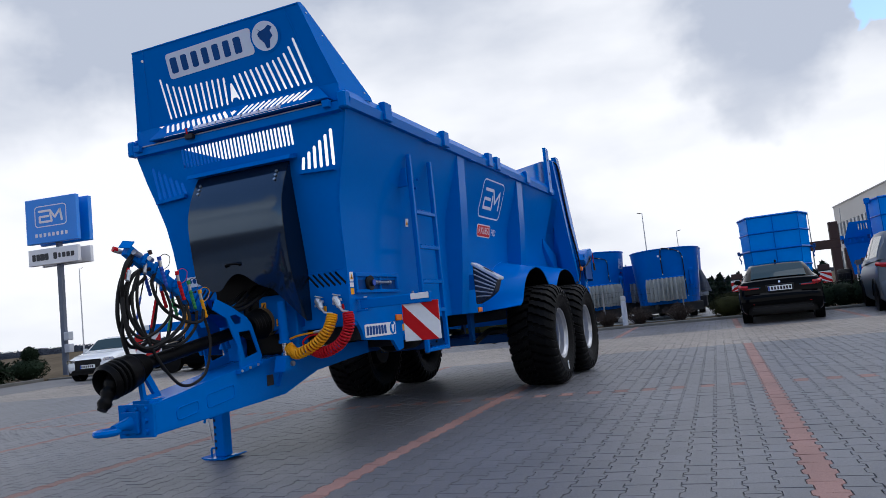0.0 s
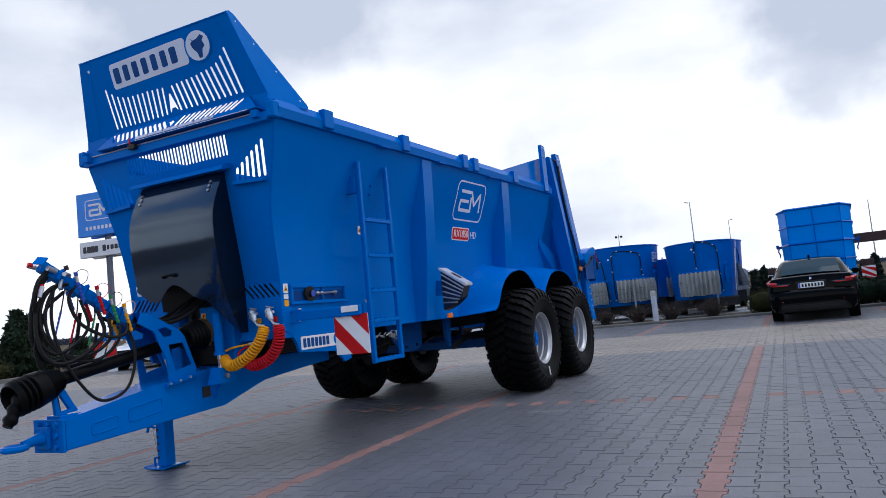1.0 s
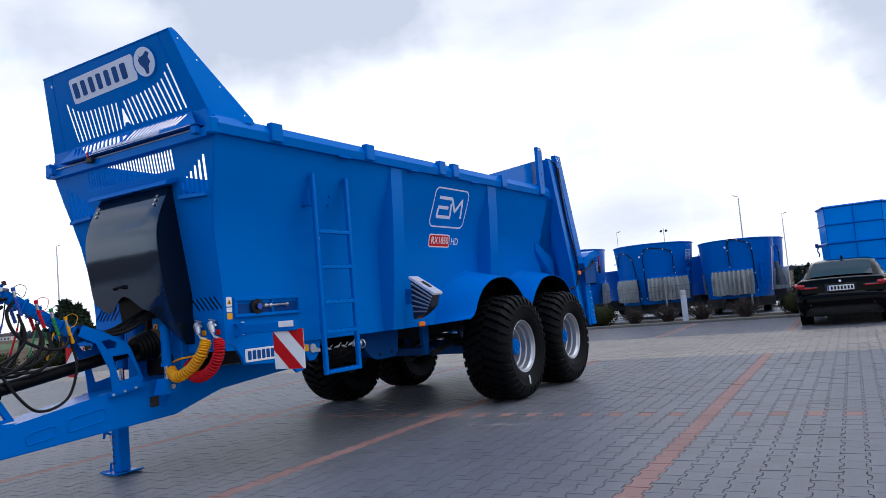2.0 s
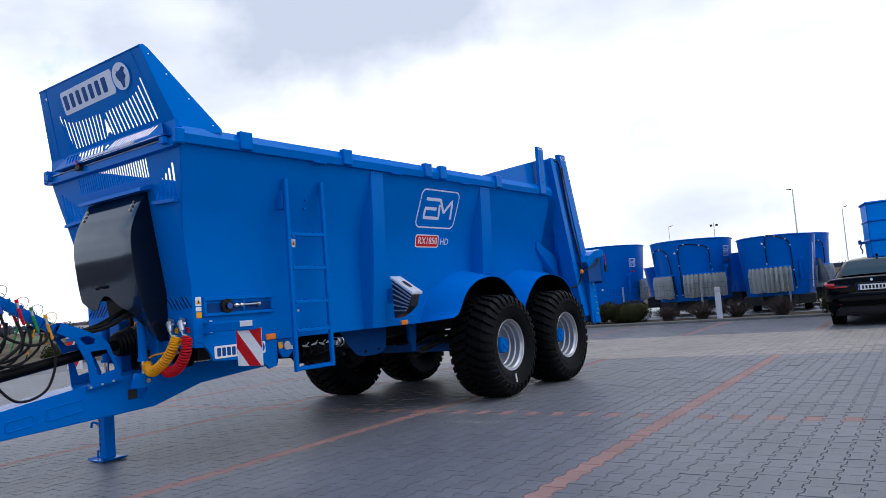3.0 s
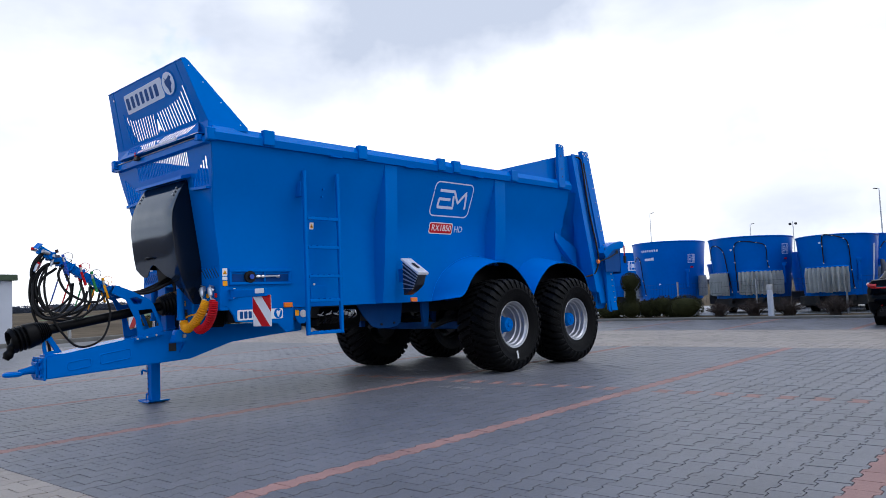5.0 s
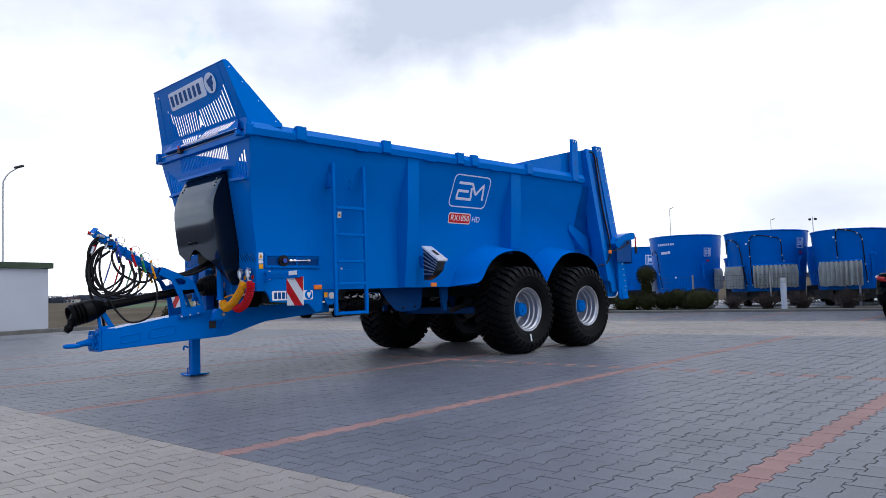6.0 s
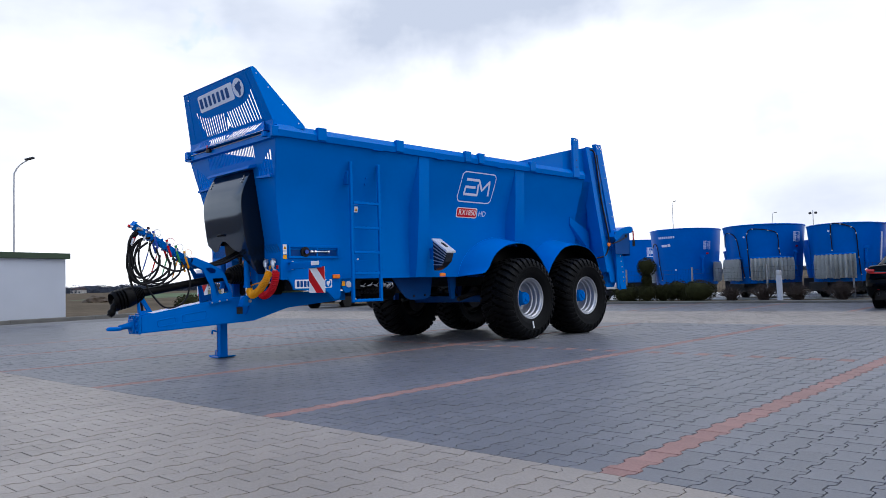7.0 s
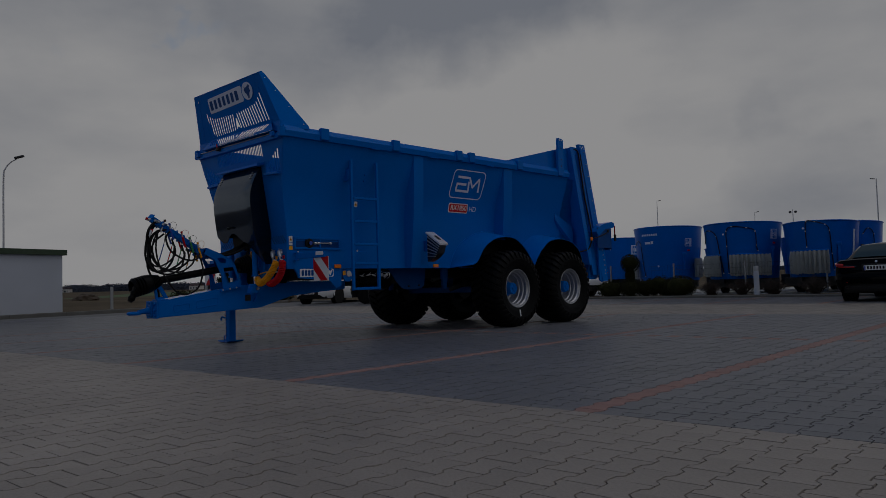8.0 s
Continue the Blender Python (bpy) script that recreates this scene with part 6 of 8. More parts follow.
def feed_mixer(m, label, top=2.3, low=0.62, a=1.29, b=1.75, curtains=((0, 0.6),), hoses=(), marks=(), seed=1):
    """An upright oval mixing tub on a low chassis; angles in degrees from its front face."""
    root = thing("feed_mixer", m, label, "feed mixer", "row of feed mixers")
    bm = bmesh.new()
    n = 48
    lev = [(low + (top - low) * k / 6, 0.87 + 0.13 * k / 6) for k in range(7)]
    rings = [[bm.verts.new((x, y, z)) for x, y in oval(a * f, b * f, n)] for z, f in lev]
    inner = [[bm.verts.new((x, y, z)) for x, y in oval(a * f - 0.03, b * f - 0.03, n)] for z, f in ((top, 1.0), (low + 0.06, 0.88))]
    rings = rings + inner
    for p, q in zip(rings, rings[1:]):
        for k in range(n):
            bm.faces.new((p[k], p[(k + 1) % n], q[(k + 1) % n], q[k]))
    bm.faces.new(rings[-1])
    bm.faces.new(rings[0])
    tub = part("tub", bm, BLUE_DEEP, root, smooth=True)
    bm = bmesh.new()
    tube(bm, [(x, y, top) for x, y in oval(a, b, n)] + [(oval(a, b, n)[0][0], oval(a, b, n)[0][1], top)], 0.022, 6, cap=False)
    part("tub_rim", bm, BLUE_DEEP, root, smooth=True)

    def on(angle, z, off=0.0):
        f = 0.87 + 0.13 * (z - low) / (top - low)
        t = radians(angle)
        return Vector(((a * f + off) * math.sin(t), -(b * f + off) * math.cos(t), z))
    cr = random.Random(seed)
    for centre, width in curtains:
        bm = bmesh.new()
        half = math.degrees(width / a) / 2
        pleats = int(width / 0.115)
        cols = pleats * 6
        sway = [cr.uniform(-0.012, 0.012) for _ in range(pleats + 2)]
        deep = [cr.uniform(0.7, 1.25) for _ in range(pleats + 2)]
        rows = []
        for j, z in enumerate((1.31, 1.27, 1.10, 0.85, 0.60)):
            row = []
            for k in range(cols + 1):
                n_, f_ = k // 6, k / 6
                wave = 0.078 * deep[n_] * max(-0.75, math.cos(2 * math.pi * f_)) * (0.5 if j < 2 else 1.0)
                hem = (0.012 * math.sin(n_ * 1.7 + seed) + 0.012 * math.cos(2 * math.pi * f_)) if j == 4 else 0.0
                row.append(bm.verts.new(on(centre - half + 2 * half * k / cols + 57 * sway[n_] * j / 4, z + hem, 0.12 + wave + 0.012 * j)))
            rows.append(row)
        for p, q in zip(rows, rows[1:]):
            for k in range(cols):
                bm.faces.new((p[k], p[k + 1], q[k + 1], q[k]))
        cur = part("strip_curtain", bm, STRIP, root, "pale grey corrugated rubber strip curtain", smooth=True)
        bm = bmesh.new()
        tube(bm, [on(centre - half - 1 + (2 * half + 2) * k / 10, 1.315, 0.10) for k in range(11)], 0.028, 6)
        part("curtain_rail", bm, BLUE_DEEP, cur)
    for path in hoses:
        bm = bmesh.new()
        tube(bm, [on(p.x, p.y, 0.035) for p in curve([(x, z, 0) for x, z in path], 8)], 0.015, 6)
        h = part("mixer_hose", bm, HOSE, root, smooth=True)
        for k, p in enumerate(curve([(x, z, 0) for x, z in path], 2)):
            if k % 2 == 0:
                bm = bmesh.new()
                box(bm, on(p.x, p.y, 0.055), (0.03, 0.02, 0.03))
                part("hose_clip", bm, GALV, h)
    for ang, z, w, hh, mm in marks:
        bm = bmesh.new()
        half = math.degrees(w / a) / 2
        r1 = [bm.verts.new(on(ang - half + 2 * half * k / 6, z - hh / 2, 0.006)) for k in range(7)]
        r2 = [bm.verts.new(on(ang - half + 2 * half * k / 6, z + hh / 2, 0.006)) for k in range(7)]
        for k in range(6):
            bm.faces.new((r1[k], r1[k + 1], r2[k + 1], r2[k]))
        part("tub_mark", bm, mm, tub)
    for s in (1, -1):
        bm = bmesh.new()
        span(bm, (s * 0.45 - 0.06, -b * 0.85, 0.36), (s * 0.45 + 0.06, b * 0.85, low + 0.01), bevel=0.008)
        part("chassis_beam", bm, DARK_STEEL_AND_SHADE, root)
        bm = bmesh.new()
        lathe(bm, [(0.0, 0.18), (0.0, 0.36), (0.03, 0.40), (0.20, 0.40), (0.23, 0.36), (0.23, 0.18)], 28, Matrix.Translation((s * 0.72 - 0.115, 0.25, 0.40)))
        w = part("wheel", bm, TYRE, root, smooth=True)
        bm = bmesh.new()
        disc(bm, (s * 0.72 - 0.05, 0.25, 0.40), (1, 0, 0), 0.19, 0.10, 18)
        part("rim", bm, SILVER, w)
    # wide dark block stands for running gear and the shade beneath the tub
    bm = bmesh.new()
    span(bm, (-0.95, -b * 0.62, 0.22), (0.95, b * 0.7, low + 0.005), bevel=0.02)
    part("running_gear", bm, DARK_STEEL_AND_SHADE, root)
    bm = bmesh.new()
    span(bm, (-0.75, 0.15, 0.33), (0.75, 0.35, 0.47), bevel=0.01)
    part("axle", bm, BLUE_LINE_AND_SHADE, root)
    # shutter ram on the wall
    bm = bmesh.new()
    p = on(38 if seed != 2 else 62, 1.20, 0.05)
    box(bm, p, (0.07, 0.06, 0.55), (0, 0, 0), bevel=0.01)
    box(bm, p + Vector((0, 0, 0.30)), (0.16, 0.08, 0.10), (0, 0, 0), bevel=0.01)
    part("shutter_ram", bm, BLUE_DEEP, root)
    bm = bmesh.new()
    disc(bm, on(-14 if seed != 1 else -8, 2.0 if seed != 1 else 1.05, 0.0), (0, -1, 0), 0.032, 0.012, 14)
    part("round_plate", bm, PALE, root)
    return root


feed_mixer(pose(-4.0, 21.9, VERGE, 0, 0, 16), "blue oval feed mixer with white marks behind the hedge", curtains=((-62, 0.45), (66, 0.5)), a=1.27, top=2.53, low=0.50,
           hoses=([(-58, 1.9), (-50, 2.05), (-42, 1.9), (-40, 1.2), (-37, 0.68)],), seed=1,
           marks=tuple((-36 + 4.0 * k, 2.24, 0.055, 0.075, PALE) for k in range(8)) + ((-26, 1.94, 0.26, 0.085, PALE), (-17, 1.95, 0.10, 0.10, PALE), *maker_mark(47, 1.92, 0.30), (48, 1.62, 0.13, 0.06, RED)))
feed_mixer(pose(-0.66, 20.6, VERGE, 0, 0, 8), "blue oval feed mixer with two strip curtains", curtains=((-38, 0.85), (24, 1.25)), a=1.26, top=2.38, low=0.50,
           hoses=([(-60, 1.75), (-52, 2.12), (-38, 2.16), (-26, 1.95), (-22, 1.3), (-18, 0.7)], [(-9, 0.7), (-9, 1.6), (-8, 2.1), (0, 2.24), (20, 2.18), (32, 2.06), (34, 1.6), (36, 1.42)]), seed=2,
           marks=(*maker_mark(66, 1.98, 0.32), (67, 1.68, 0.13, 0.06, RED)))
third = feed_mixer(pose(1.97, 20.2, VERGE, 0, 0, 6), "blue oval feed mixer with one strip curtain and hoses", curtains=((-8, 1.10),), a=1.09, top=2.21, low=0.50,
           hoses=([(-10, 1.42), (-10, 1.9), (-8, 2.2), (4, 2.18), (18, 2.08), (24, 1.9), (27, 1.2), (30, 0.7)],), seed=3,
           marks=((70, 1.3, 0.1, 1.3, WHITE),))
feed_mixer(pose(-8.4, 26.5, VERGE, 0, 0, 20), "blue feed mixer standing further back", curtains=((30, 0.6),), seed=4, top=2.5, marks=((40, 1.95, 0.5, 0.42, PALE), (40, 1.95, 0.43, 0.35, BLUE_DEEP), (40, 1.95, 0.26, 0.16, PALE), (41, 1.45, 0.28, 0.12, RED)))
feed_mixer(pose(2.15, 23.6, VERGE, 0, 0, 0), "blue feed mixer half hidden behind the others", curtains=((55, 0.9),), hoses=([(40, 1.9), (50, 2.1), (62, 1.9), (64, 1.2)],), seed=5, top=2.35, a=0.92, marks=((25, 1.5, 0.12, 1.3, WHITE),))
feed_mixer(pose(0.72, 24.3, VERGE, 0, 0, 0), "blue feed mixer standing in the second row", curtains=((10, 0.8),), seed=6, top=1.95, a=1.15)
feed_mixer(pose(-2.55, 25.4, VERGE, 0, 0, 0), "blue feed mixer standing in the second row", curtains=((10, 0.8),), seed=7, top=1.75, a=1.2)

# grey tarpaulin sack hanging from the third mixer's outlet
bm = bmesh.new()
rows = []
for k in range(7):
    f = k / 6
    c = Vector((1.10 + 0.12 * f, 0.45 - 0.15 * f, 1.50 - 0.72 * f))
    rows.append([bm.verts.new(c + Vector(((0.05 + 0.12 * f) * math.cos(a) * (1 + 0.12 * math.sin(3 * a + 5 * f)), (0.05 + 0.14 * f) * math.sin(a), 0.03 * math.sin(2 * a) * f))) for a in (2 * math.pi * j / 18 for j in range(18))])
for p, q in zip(rows, rows[1:]):
    for j in range(18):
        bm.faces.new((p[j], p[(j + 1) % 18], q[(j + 1) % 18], q[j]))
bm.faces.new(rows[-1])
part("outlet_sack", bm, mat("grey_tarpaulin", (0.07, 0.078, 0.085), 0.55, vary=0.2, vscale=6), third, "grey tarpaulin outlet sack", smooth=True)

# pale concrete yard behind the fence
bm = bmesh.new()
span(bm, (-16, 18.9, VERGE - 0.05), (14, 34, VERGE + 0.012))
tagged(part("pavement", bm, mat("pale_concrete", (0.40, 0.40, 0.39), 0.85, vary=0.15, vscale=0.4, grain=0.1, gscale=20)), "pale concrete yard behind the fence", "paving", kind="structure")

# wire fence
fence = thing("wire_fence", Matrix(), "thin dark wire mesh fence with slim posts", "fence")
fx0, fstep, fy = -12.06, 2.42, 18.65
post_me, wire_me = None, None
for k in range(11):
    x = fx0 + fstep * k
    if post_me is None:
        bm = bmesh.new()
        span(bm, (-0.024, -0.024, -0.1), (0.024, 0.024, 1.10), bevel=0.004)
        post_me = part("fence_post", bm, ZINC, fence)
        post_me.matrix_local = pose(x, fy, VERGE)
        bm = bmesh.new()
        for z in (0.08, 0.28, 0.48, 0.68, 0.88, 1.02):
            tube(bm, [(0.03, 0, z), (fstep - 0.03, 0, z)], 0.0028, 3)
        for j in range(23):
            tube(bm, [(0.1 + j * 0.1, 0, 0.04), (0.1 + j * 0.1, 0, 1.04)], 0.0022, 3)
        wire_me = part("mesh_panel", bm, DARK_STEEL_AND_SHADE, fence)
        wire_me.matrix_local = pose(x, fy, VERGE)
        continue
    for src in (post_me, wire_me):
        ob = src.copy()
        scene.collection.objects.link(ob)
        ob.parent = fence
        ob.matrix_local = pose(x, fy, VERGE)

# planting
def leaf_cloud(centres, n, size, seed, squash=1.0):
    """Many small leaves round ellipsoids (centre, radii), denser towards their skin."""
    rs = random.Random(seed)
    vs, fs = [], []
    for (c, r) in centres:
        for _ in range(n):
            d = Vector((rs.gauss(0, 1), rs.gauss(0, 1), rs.gauss(0, 1))).normalized()
            clip = size < 0.03
            f = rs.uniform(0.88 if clip else 0.72, 1.01 if clip else 1.04) if rs.random() < 0.8 else rs.uniform(0.2, 0.8)
            f *= 1 + (0.03 if clip else 0.10) * math.sin(7 * d.x + seed) * math.cos(6 * d.z + 2 * d.y)
            p = Vector((c[0] + d.x * r[0] * f, c[1] + d.y * r[1] * f, c[2] + d.z * r[2] * f))
            s = size * rs.uniform(0.6, 1.4)
            u = Vector((rs.gauss(0, 1), rs.gauss(0, 1), rs.gauss(0, 1))).normalized()
            v = u.cross(d)
            v = v.normalized() if v.length > 1e-3 else Vector((1, 0, 0))
            u = (u + d * 0.4).normalized()
            i = len(vs)
            vs += [p - v * s * 0.45, p + u * s, p + v * s * 0.45, p - u * s * 0.6]
            fs.append((i, i + 1, i + 2, i + 3))
    return vs, fs


def plant(name, m, label, category, centres, n, size, material, seed, stem=None, group=""):
    root = thing(name, m, label, category, group)
    vs, fs = leaf_cloud(centres, n, size, seed)
    me = bpy.data.meshes.new("crown")
    me.from_pydata([tuple(v) for v in vs], [], fs)
    me.materials.append(material)
    ob = new("crown", me)
    ob.parent = root
    bm = bmesh.new()
    for pts, r in (stem or [([(0, 0, -0.05), (0.01, 0, 0.25)], 0.04)]):
        tube(bm, pts, r, 7, radii=[r * (1 - 0.6 * k / max(1, len(pts) - 1)) for k in range(len(pts))])
    part("trunk", bm, BARK, root)
    # dark inner twigs that close the crown
    bm = bmesh.new()
    for c, r in centres:
        g = bmesh.ops.create_icosphere(bm, subdivisions=2, radius=1.0)
        for v in g["verts"]:
            k = 0.80 + 0.06 * math.sin(9 * v.co.x + 5 * v.co.z)
            v.co = Vector((c[0] + v.co.x * r[0] * k, c[1] + v.co.y * r[1] * k, c[2] + v.co.z * r[2] * k))
    part("inner_crown", bm, material, root, smooth=True)
    return root


plant("topiary", pose(-3.60, 17.75, VERGE), "clipped yew with a ball on a ball", "topiary", [((0, 0, 0.28), (0.36, 0.36, 0.34)), ((0.02, 0, 0.70), (0.17, 0.17, 0.32)), ((0.04, 0, 1.14), (0.33, 0.33, 0.33))], 3600, 0.022, LEAF, 3)
plant("round_bush", pose(-1.80, 17.75, VERGE), "low clipped round evergreen bush", "bush", [((0, 0, 0.30), (0.56, 0.50, 0.38))], 7000, 0.019, LEAF, 4, group="clipped bushes")
plant("low_hedge", pose(-2.65, 18.1, VERGE), "low loose evergreen hedge", "hedge", [((-0.55 + 0.28 * k, 0.05 * (k % 2), 0.26 + 0.05 * (k % 3)), (0.34, 0.34, 0.32)) for k in range(5)], 1500, 0.034, LEAF, 5)
plant("round_bush", pose(-4.35, 17.8, VERGE), "low clipped round evergreen bush", "bush", [((0, 0, 0.24), (0.55, 0.45, 0.34))], 2200, 0.035, LEAF, 6, group="clipped bushes")
plant("round_bush", pose(3.75, 17.75, VERGE), "low clipped round evergreen bush", "bush", [((0, 0, 0.28), (0.56, 0.5, 0.38))], 7500, 0.018, LEAF, 7, group="clipped bushes")
plant("dark_hedge", pose(7.6, 17.8, VERGE), "dense dark evergreen hedge along the kerb", "hedge", [((-1.4 + 0.5 * k, 0.0, 0.30), (0.42, 0.36, 0.42)) for k in range(8)], 800, 0.05, LEAF_DARK, 8)

rs = random.Random(21)
for k, (x, w, h) in enumerate(((-0.76, 0.44, 0.40), (0.22, 0.55, 0.46), (1.16, 0.55, 0.46), (2.34, 0.55, 0.50), (-5.6, 0.5, 0.5))):
    shrub = thing("bare_shrub", pose(x, 17.75, VERGE), "leafless brown shrub behind the kerb", "shrub", "bare shrubs")
    bm = bmesh.new()
    for j in range(170):
        a, e = rs.uniform(0, 2 * math.pi), rs.uniform(0.15, 1.0)
        tip = Vector((math.cos(a) * w * e, math.sin(a) * w * e * 0.8, h * (1.15 - 0.55 * e) * rs.uniform(0.7, 1.1)))
        base = Vector((rs.uniform(-0.12, 0.12), rs.uniform(-0.1, 0.1), -0.03))
        midp = base.lerp(tip, 0.5) + Vector((rs.uniform(-0.06, 0.06), rs.uniform(-0.06, 0.06), 0.05))
        tube(bm, [base, midp, tip], 0.006, 3, radii=[0.008, 0.006, 0.003])
        for _ in range(3):
            q = midp.lerp(tip, rs.uniform(0, 0.9))
            tube(bm, [q, q + Vector((rs.uniform(-0.12, 0.12), rs.uniform(-0.1, 0.1), rs.uniform(-0.02, 0.12)))], 0.004, 3, radii=[0.005, 0.0025])
    part("branching", bm, TWIG, shrub)

# bollard lamp
bollard = thing("bollard_lamp", pose(0.80, 17.36, VERGE), "white bollard lamp with a grey head", "bollard")
bm = bmesh.new()
lathe(bm, [(-0.05, 0.08), (0.70, 0.08), (0.70, 0.072), (0.74, 0.072)], 24, pose(0, 0, 0, 0, -90, 0))
part("post", bm, PLASTER, bollard, smooth=True)
bm = bmesh.new()
lathe(bm, [(0.74, 0.082), (0.86, 0.086), (0.88, 0.075), (0.89, 0.02)], 24, pose(0, 0, 0, 0, -90, 0))
part("lamp_head", bm, POLE, bollard, smooth=True)

# ---- cars ----
def loft(bm, rings):
    vs = [[bm.verts.new(p) for p in r] for r in rings]
    n = len(vs[0])
    for a, b in zip(vs, vs[1:]):
        for k in range(n - 1):
            bm.faces.new((a[k], a[k + 1], b[k + 1], b[k]))
    for r in (vs[0], vs[-1]):
        try:
            bm.faces.new(r)
        except ValueError:
            pass
    return bm


def car(m, label, paint, tall=0.0, boxy=0.0, seed=0, group=""):
    """A passenger car; its rear bumper stands at y = 0, its nose at y = 4.7."""
    root = thing("car", m, label, "car", group)
    body = bmesh.new()
    h = tall * 0.4
    st = [(-0.01, 0.44, 0.585, 0.70), (0.0, 0.36, 0.63, 0.82), (0.04, 0.28, 0.665, 0.875), (0.075, 0.25, 0.70, 0.89), (0.09, 0.24, 0.90 + h, 0.895), (0.115, 0.23, 0.985 + h, 0.90), (0.16, 0.22, 1.005 + h, 0.905),
          (0.5, 0.21, 1.02 + h, 0.912), (1.2, 0.20, 1.0 + h, 0.915), (2.0, 0.20, 0.97 + h, 0.915), (2.8, 0.20, 0.95 + h, 0.915), (3.4, 0.21, 0.94 + h, 0.91), (4.0, 0.22, 0.86 + h, 0.895), (4.45, 0.24, 0.74 + h, 0.84),
          (4.64, 0.30, 0.64 + h, 0.72), (4.70, 0.38, 0.54 + h, 0.60)]
    rings = []
    for y, zb, zt, w in st:
        d = zt - zb
        half = [(w * 0.88, zb), (w * 0.965, zb + min(0.08, d * 0.2)), (w * 0.99, zb + d * 0.38), (w, zb + d * 0.60), (w * 0.985, zb + d * 0.78), (w * 0.955, zt - d * 0.08), (w * 0.88, zt - d * 0.012), (w * 0.60, zt + 0.008), (w * 0.25, zt + 0.016)]
        rings.append([Vector((x, y, z)) for x, z in half] + [Vector((-x, y, z)) for x, z in half[::-1]])
    loft(body, rings)
    part("body", body, paint, root, smooth=True)
    # cabin shell with panes let into it
    zr = 1.44 + tall
    gs = [(0.50 - boxy * 0.42, 0.99 + h, 0.70, 1.03 + h), (0.86 - boxy * 0.72, 0.98 + h, 0.675, 1.215 + h * 1.6 + boxy * 0.10), (1.24 - boxy * 0.9, 0.97 + h, 0.645, zr - 0.06), (1.85, 0.95 + h, 0.635, zr), (2.45, 0.94 + h, 0.63, zr - 0.015),
          (2.85, 0.93 + h, 0.64, zr - 0.09), (3.52, 0.93 + h, 0.70, 0.955 + h)]

    def section(y):
        for a, b in zip(gs, gs[1:]):
            if y <= b[0]:
                f = max(0.0, (y - a[0]) / (b[0] - a[0]))
                return [p + (q - p) * f for p, q in zip(a[1:], b[1:])]
        return gs[-1][1:]

    def side_point(y, f):
        """On the cabin's side: f from the belt (0) to the roof edge (1)."""
        lo, w, zt = section(y)
        if f < 0.5:
            return (0.865 + (w + (0.865 - w) * 0.52 - 0.865) * f / 0.5, lo + (zt - lo) * 0.5 * f / 0.5)
        g = (f - 0.5) / 0.5
        x0 = w + (0.865 - w) * 0.52
        return (x0 + (w - x0) * g, lo + (zt - lo) * (0.5 + 0.42 * g))
    shell = bmesh.new()
    rings = []
    for y, lo, w, zt in gs:
        half = [side_point(y, 0.0), side_point(y, 0.5), side_point(y, 1.0), (w * 0.85, lo + (zt - lo) * 0.99), (w * 0.4, zt + 0.012)]
        rings.append([Vector((x, y, z)) for x, z in half] + [Vector((-x, y, z)) for x, z in half[::-1]])
    loft(shell, rings)
    part("cabin", shell, paint, root, smooth=True)

    def pane(name, rows):
        bm = bmesh.new()
        vs = [[bm.verts.new(p) for p in r] for r in rows]
        for a, b in zip(vs, vs[1:]):
            for i in range(len(a) - 1):
                bm.faces.new((a[i], a[i + 1], b[i + 1], b[i]))
        part(name, bm, GLASS_DARK, root, "tinted dark glass", smooth=True)
    for name, y0, y1, sy in (("rear_window", gs[0][0] + 0.03, gs[2][0] - 0.07, -1), ("windscreen", gs[6][0] - 0.05, gs[5][0] + 0.02, 1)):
        rows = []
        for i in range(7):
            y = y0 + (y1 - y0) * i / 6
            lo, w, zt = section(y)
            rows.append([Vector((w * x, y + sy * 0.012, zt + 0.028 - 0.022 * abs(x) ** 2)) for x in (-0.88, -0.6, -0.3, 0, 0.3, 0.6, 0.88)])
        pane(name, rows)
    for sx in (1, -1):
        for y0, y1 in ((1.0 - boxy * 0.6, 1.95), (2.05, 3.05)):
            rows = []
            for i in range(6):
                y = y0 + (y1 - y0) * i / 5
                rows.append([Vector((sx * (side_point(y, q)[0] + 0.008), y, side_point(y, q)[1])) for q in (0.14, 0.5, 0.90)])
            pane("side_window", rows)
    for s in (1, -1):
        bm = bmesh.new()
        box(bm, (s * 0.98, 3.0, 1.02 + tall * 0.4), (0.20, 0.10, 0.13), bevel=0.035, seg=2)
        part("mirror", bm, paint, root, smooth=True)
        # tail light: a slim bent lamp that turns round the corner
        bm = bmesh.new()
        pts = [(s * 0.42, 0.085, 0.838 + h), (s * 0.66, 0.090, 0.845 + h), (s * 0.82, 0.105, 0.862 + h), (s * 0.878, 0.24, 0.885 + h)]
        tube(bm, curve(pts, 4), 0.03, 8, radii=[0.014 + 0.034 * k / 12 for k in range(13)])
        lamp = part("tail_light", bm, GLASS_DARK, root, "dark red rear lamp", smooth=True)
        bm = bmesh.new()
        tube(bm, curve([(s * 0.46, 0.068, 0.826 + h), (s * 0.66, 0.066, 0.826 + h), (s * 0.80, 0.072, 0.834 + h), (s * 0.890, 0.20, 0.868 + h)], 4), 0.018, 6)
        tube(bm, curve([(s * 0.70, 0.052, 0.870 + h), (s * 0.82, 0.062, 0.882 + h), (s * 0.885, 0.19, 0.905 + h)], 4), 0.045, 6)
        part("light_strip", bm, TAIL, lamp, smooth=True)
        bm = bmesh.new()
        tube(bm, curve([(s * 0.60, 0.004, 0.455), (s * 0.78, 0.02, 0.465)], 3), 0.018, 6)
        part("reflector", bm, TAIL, root, smooth=True)
        bm = bmesh.new()
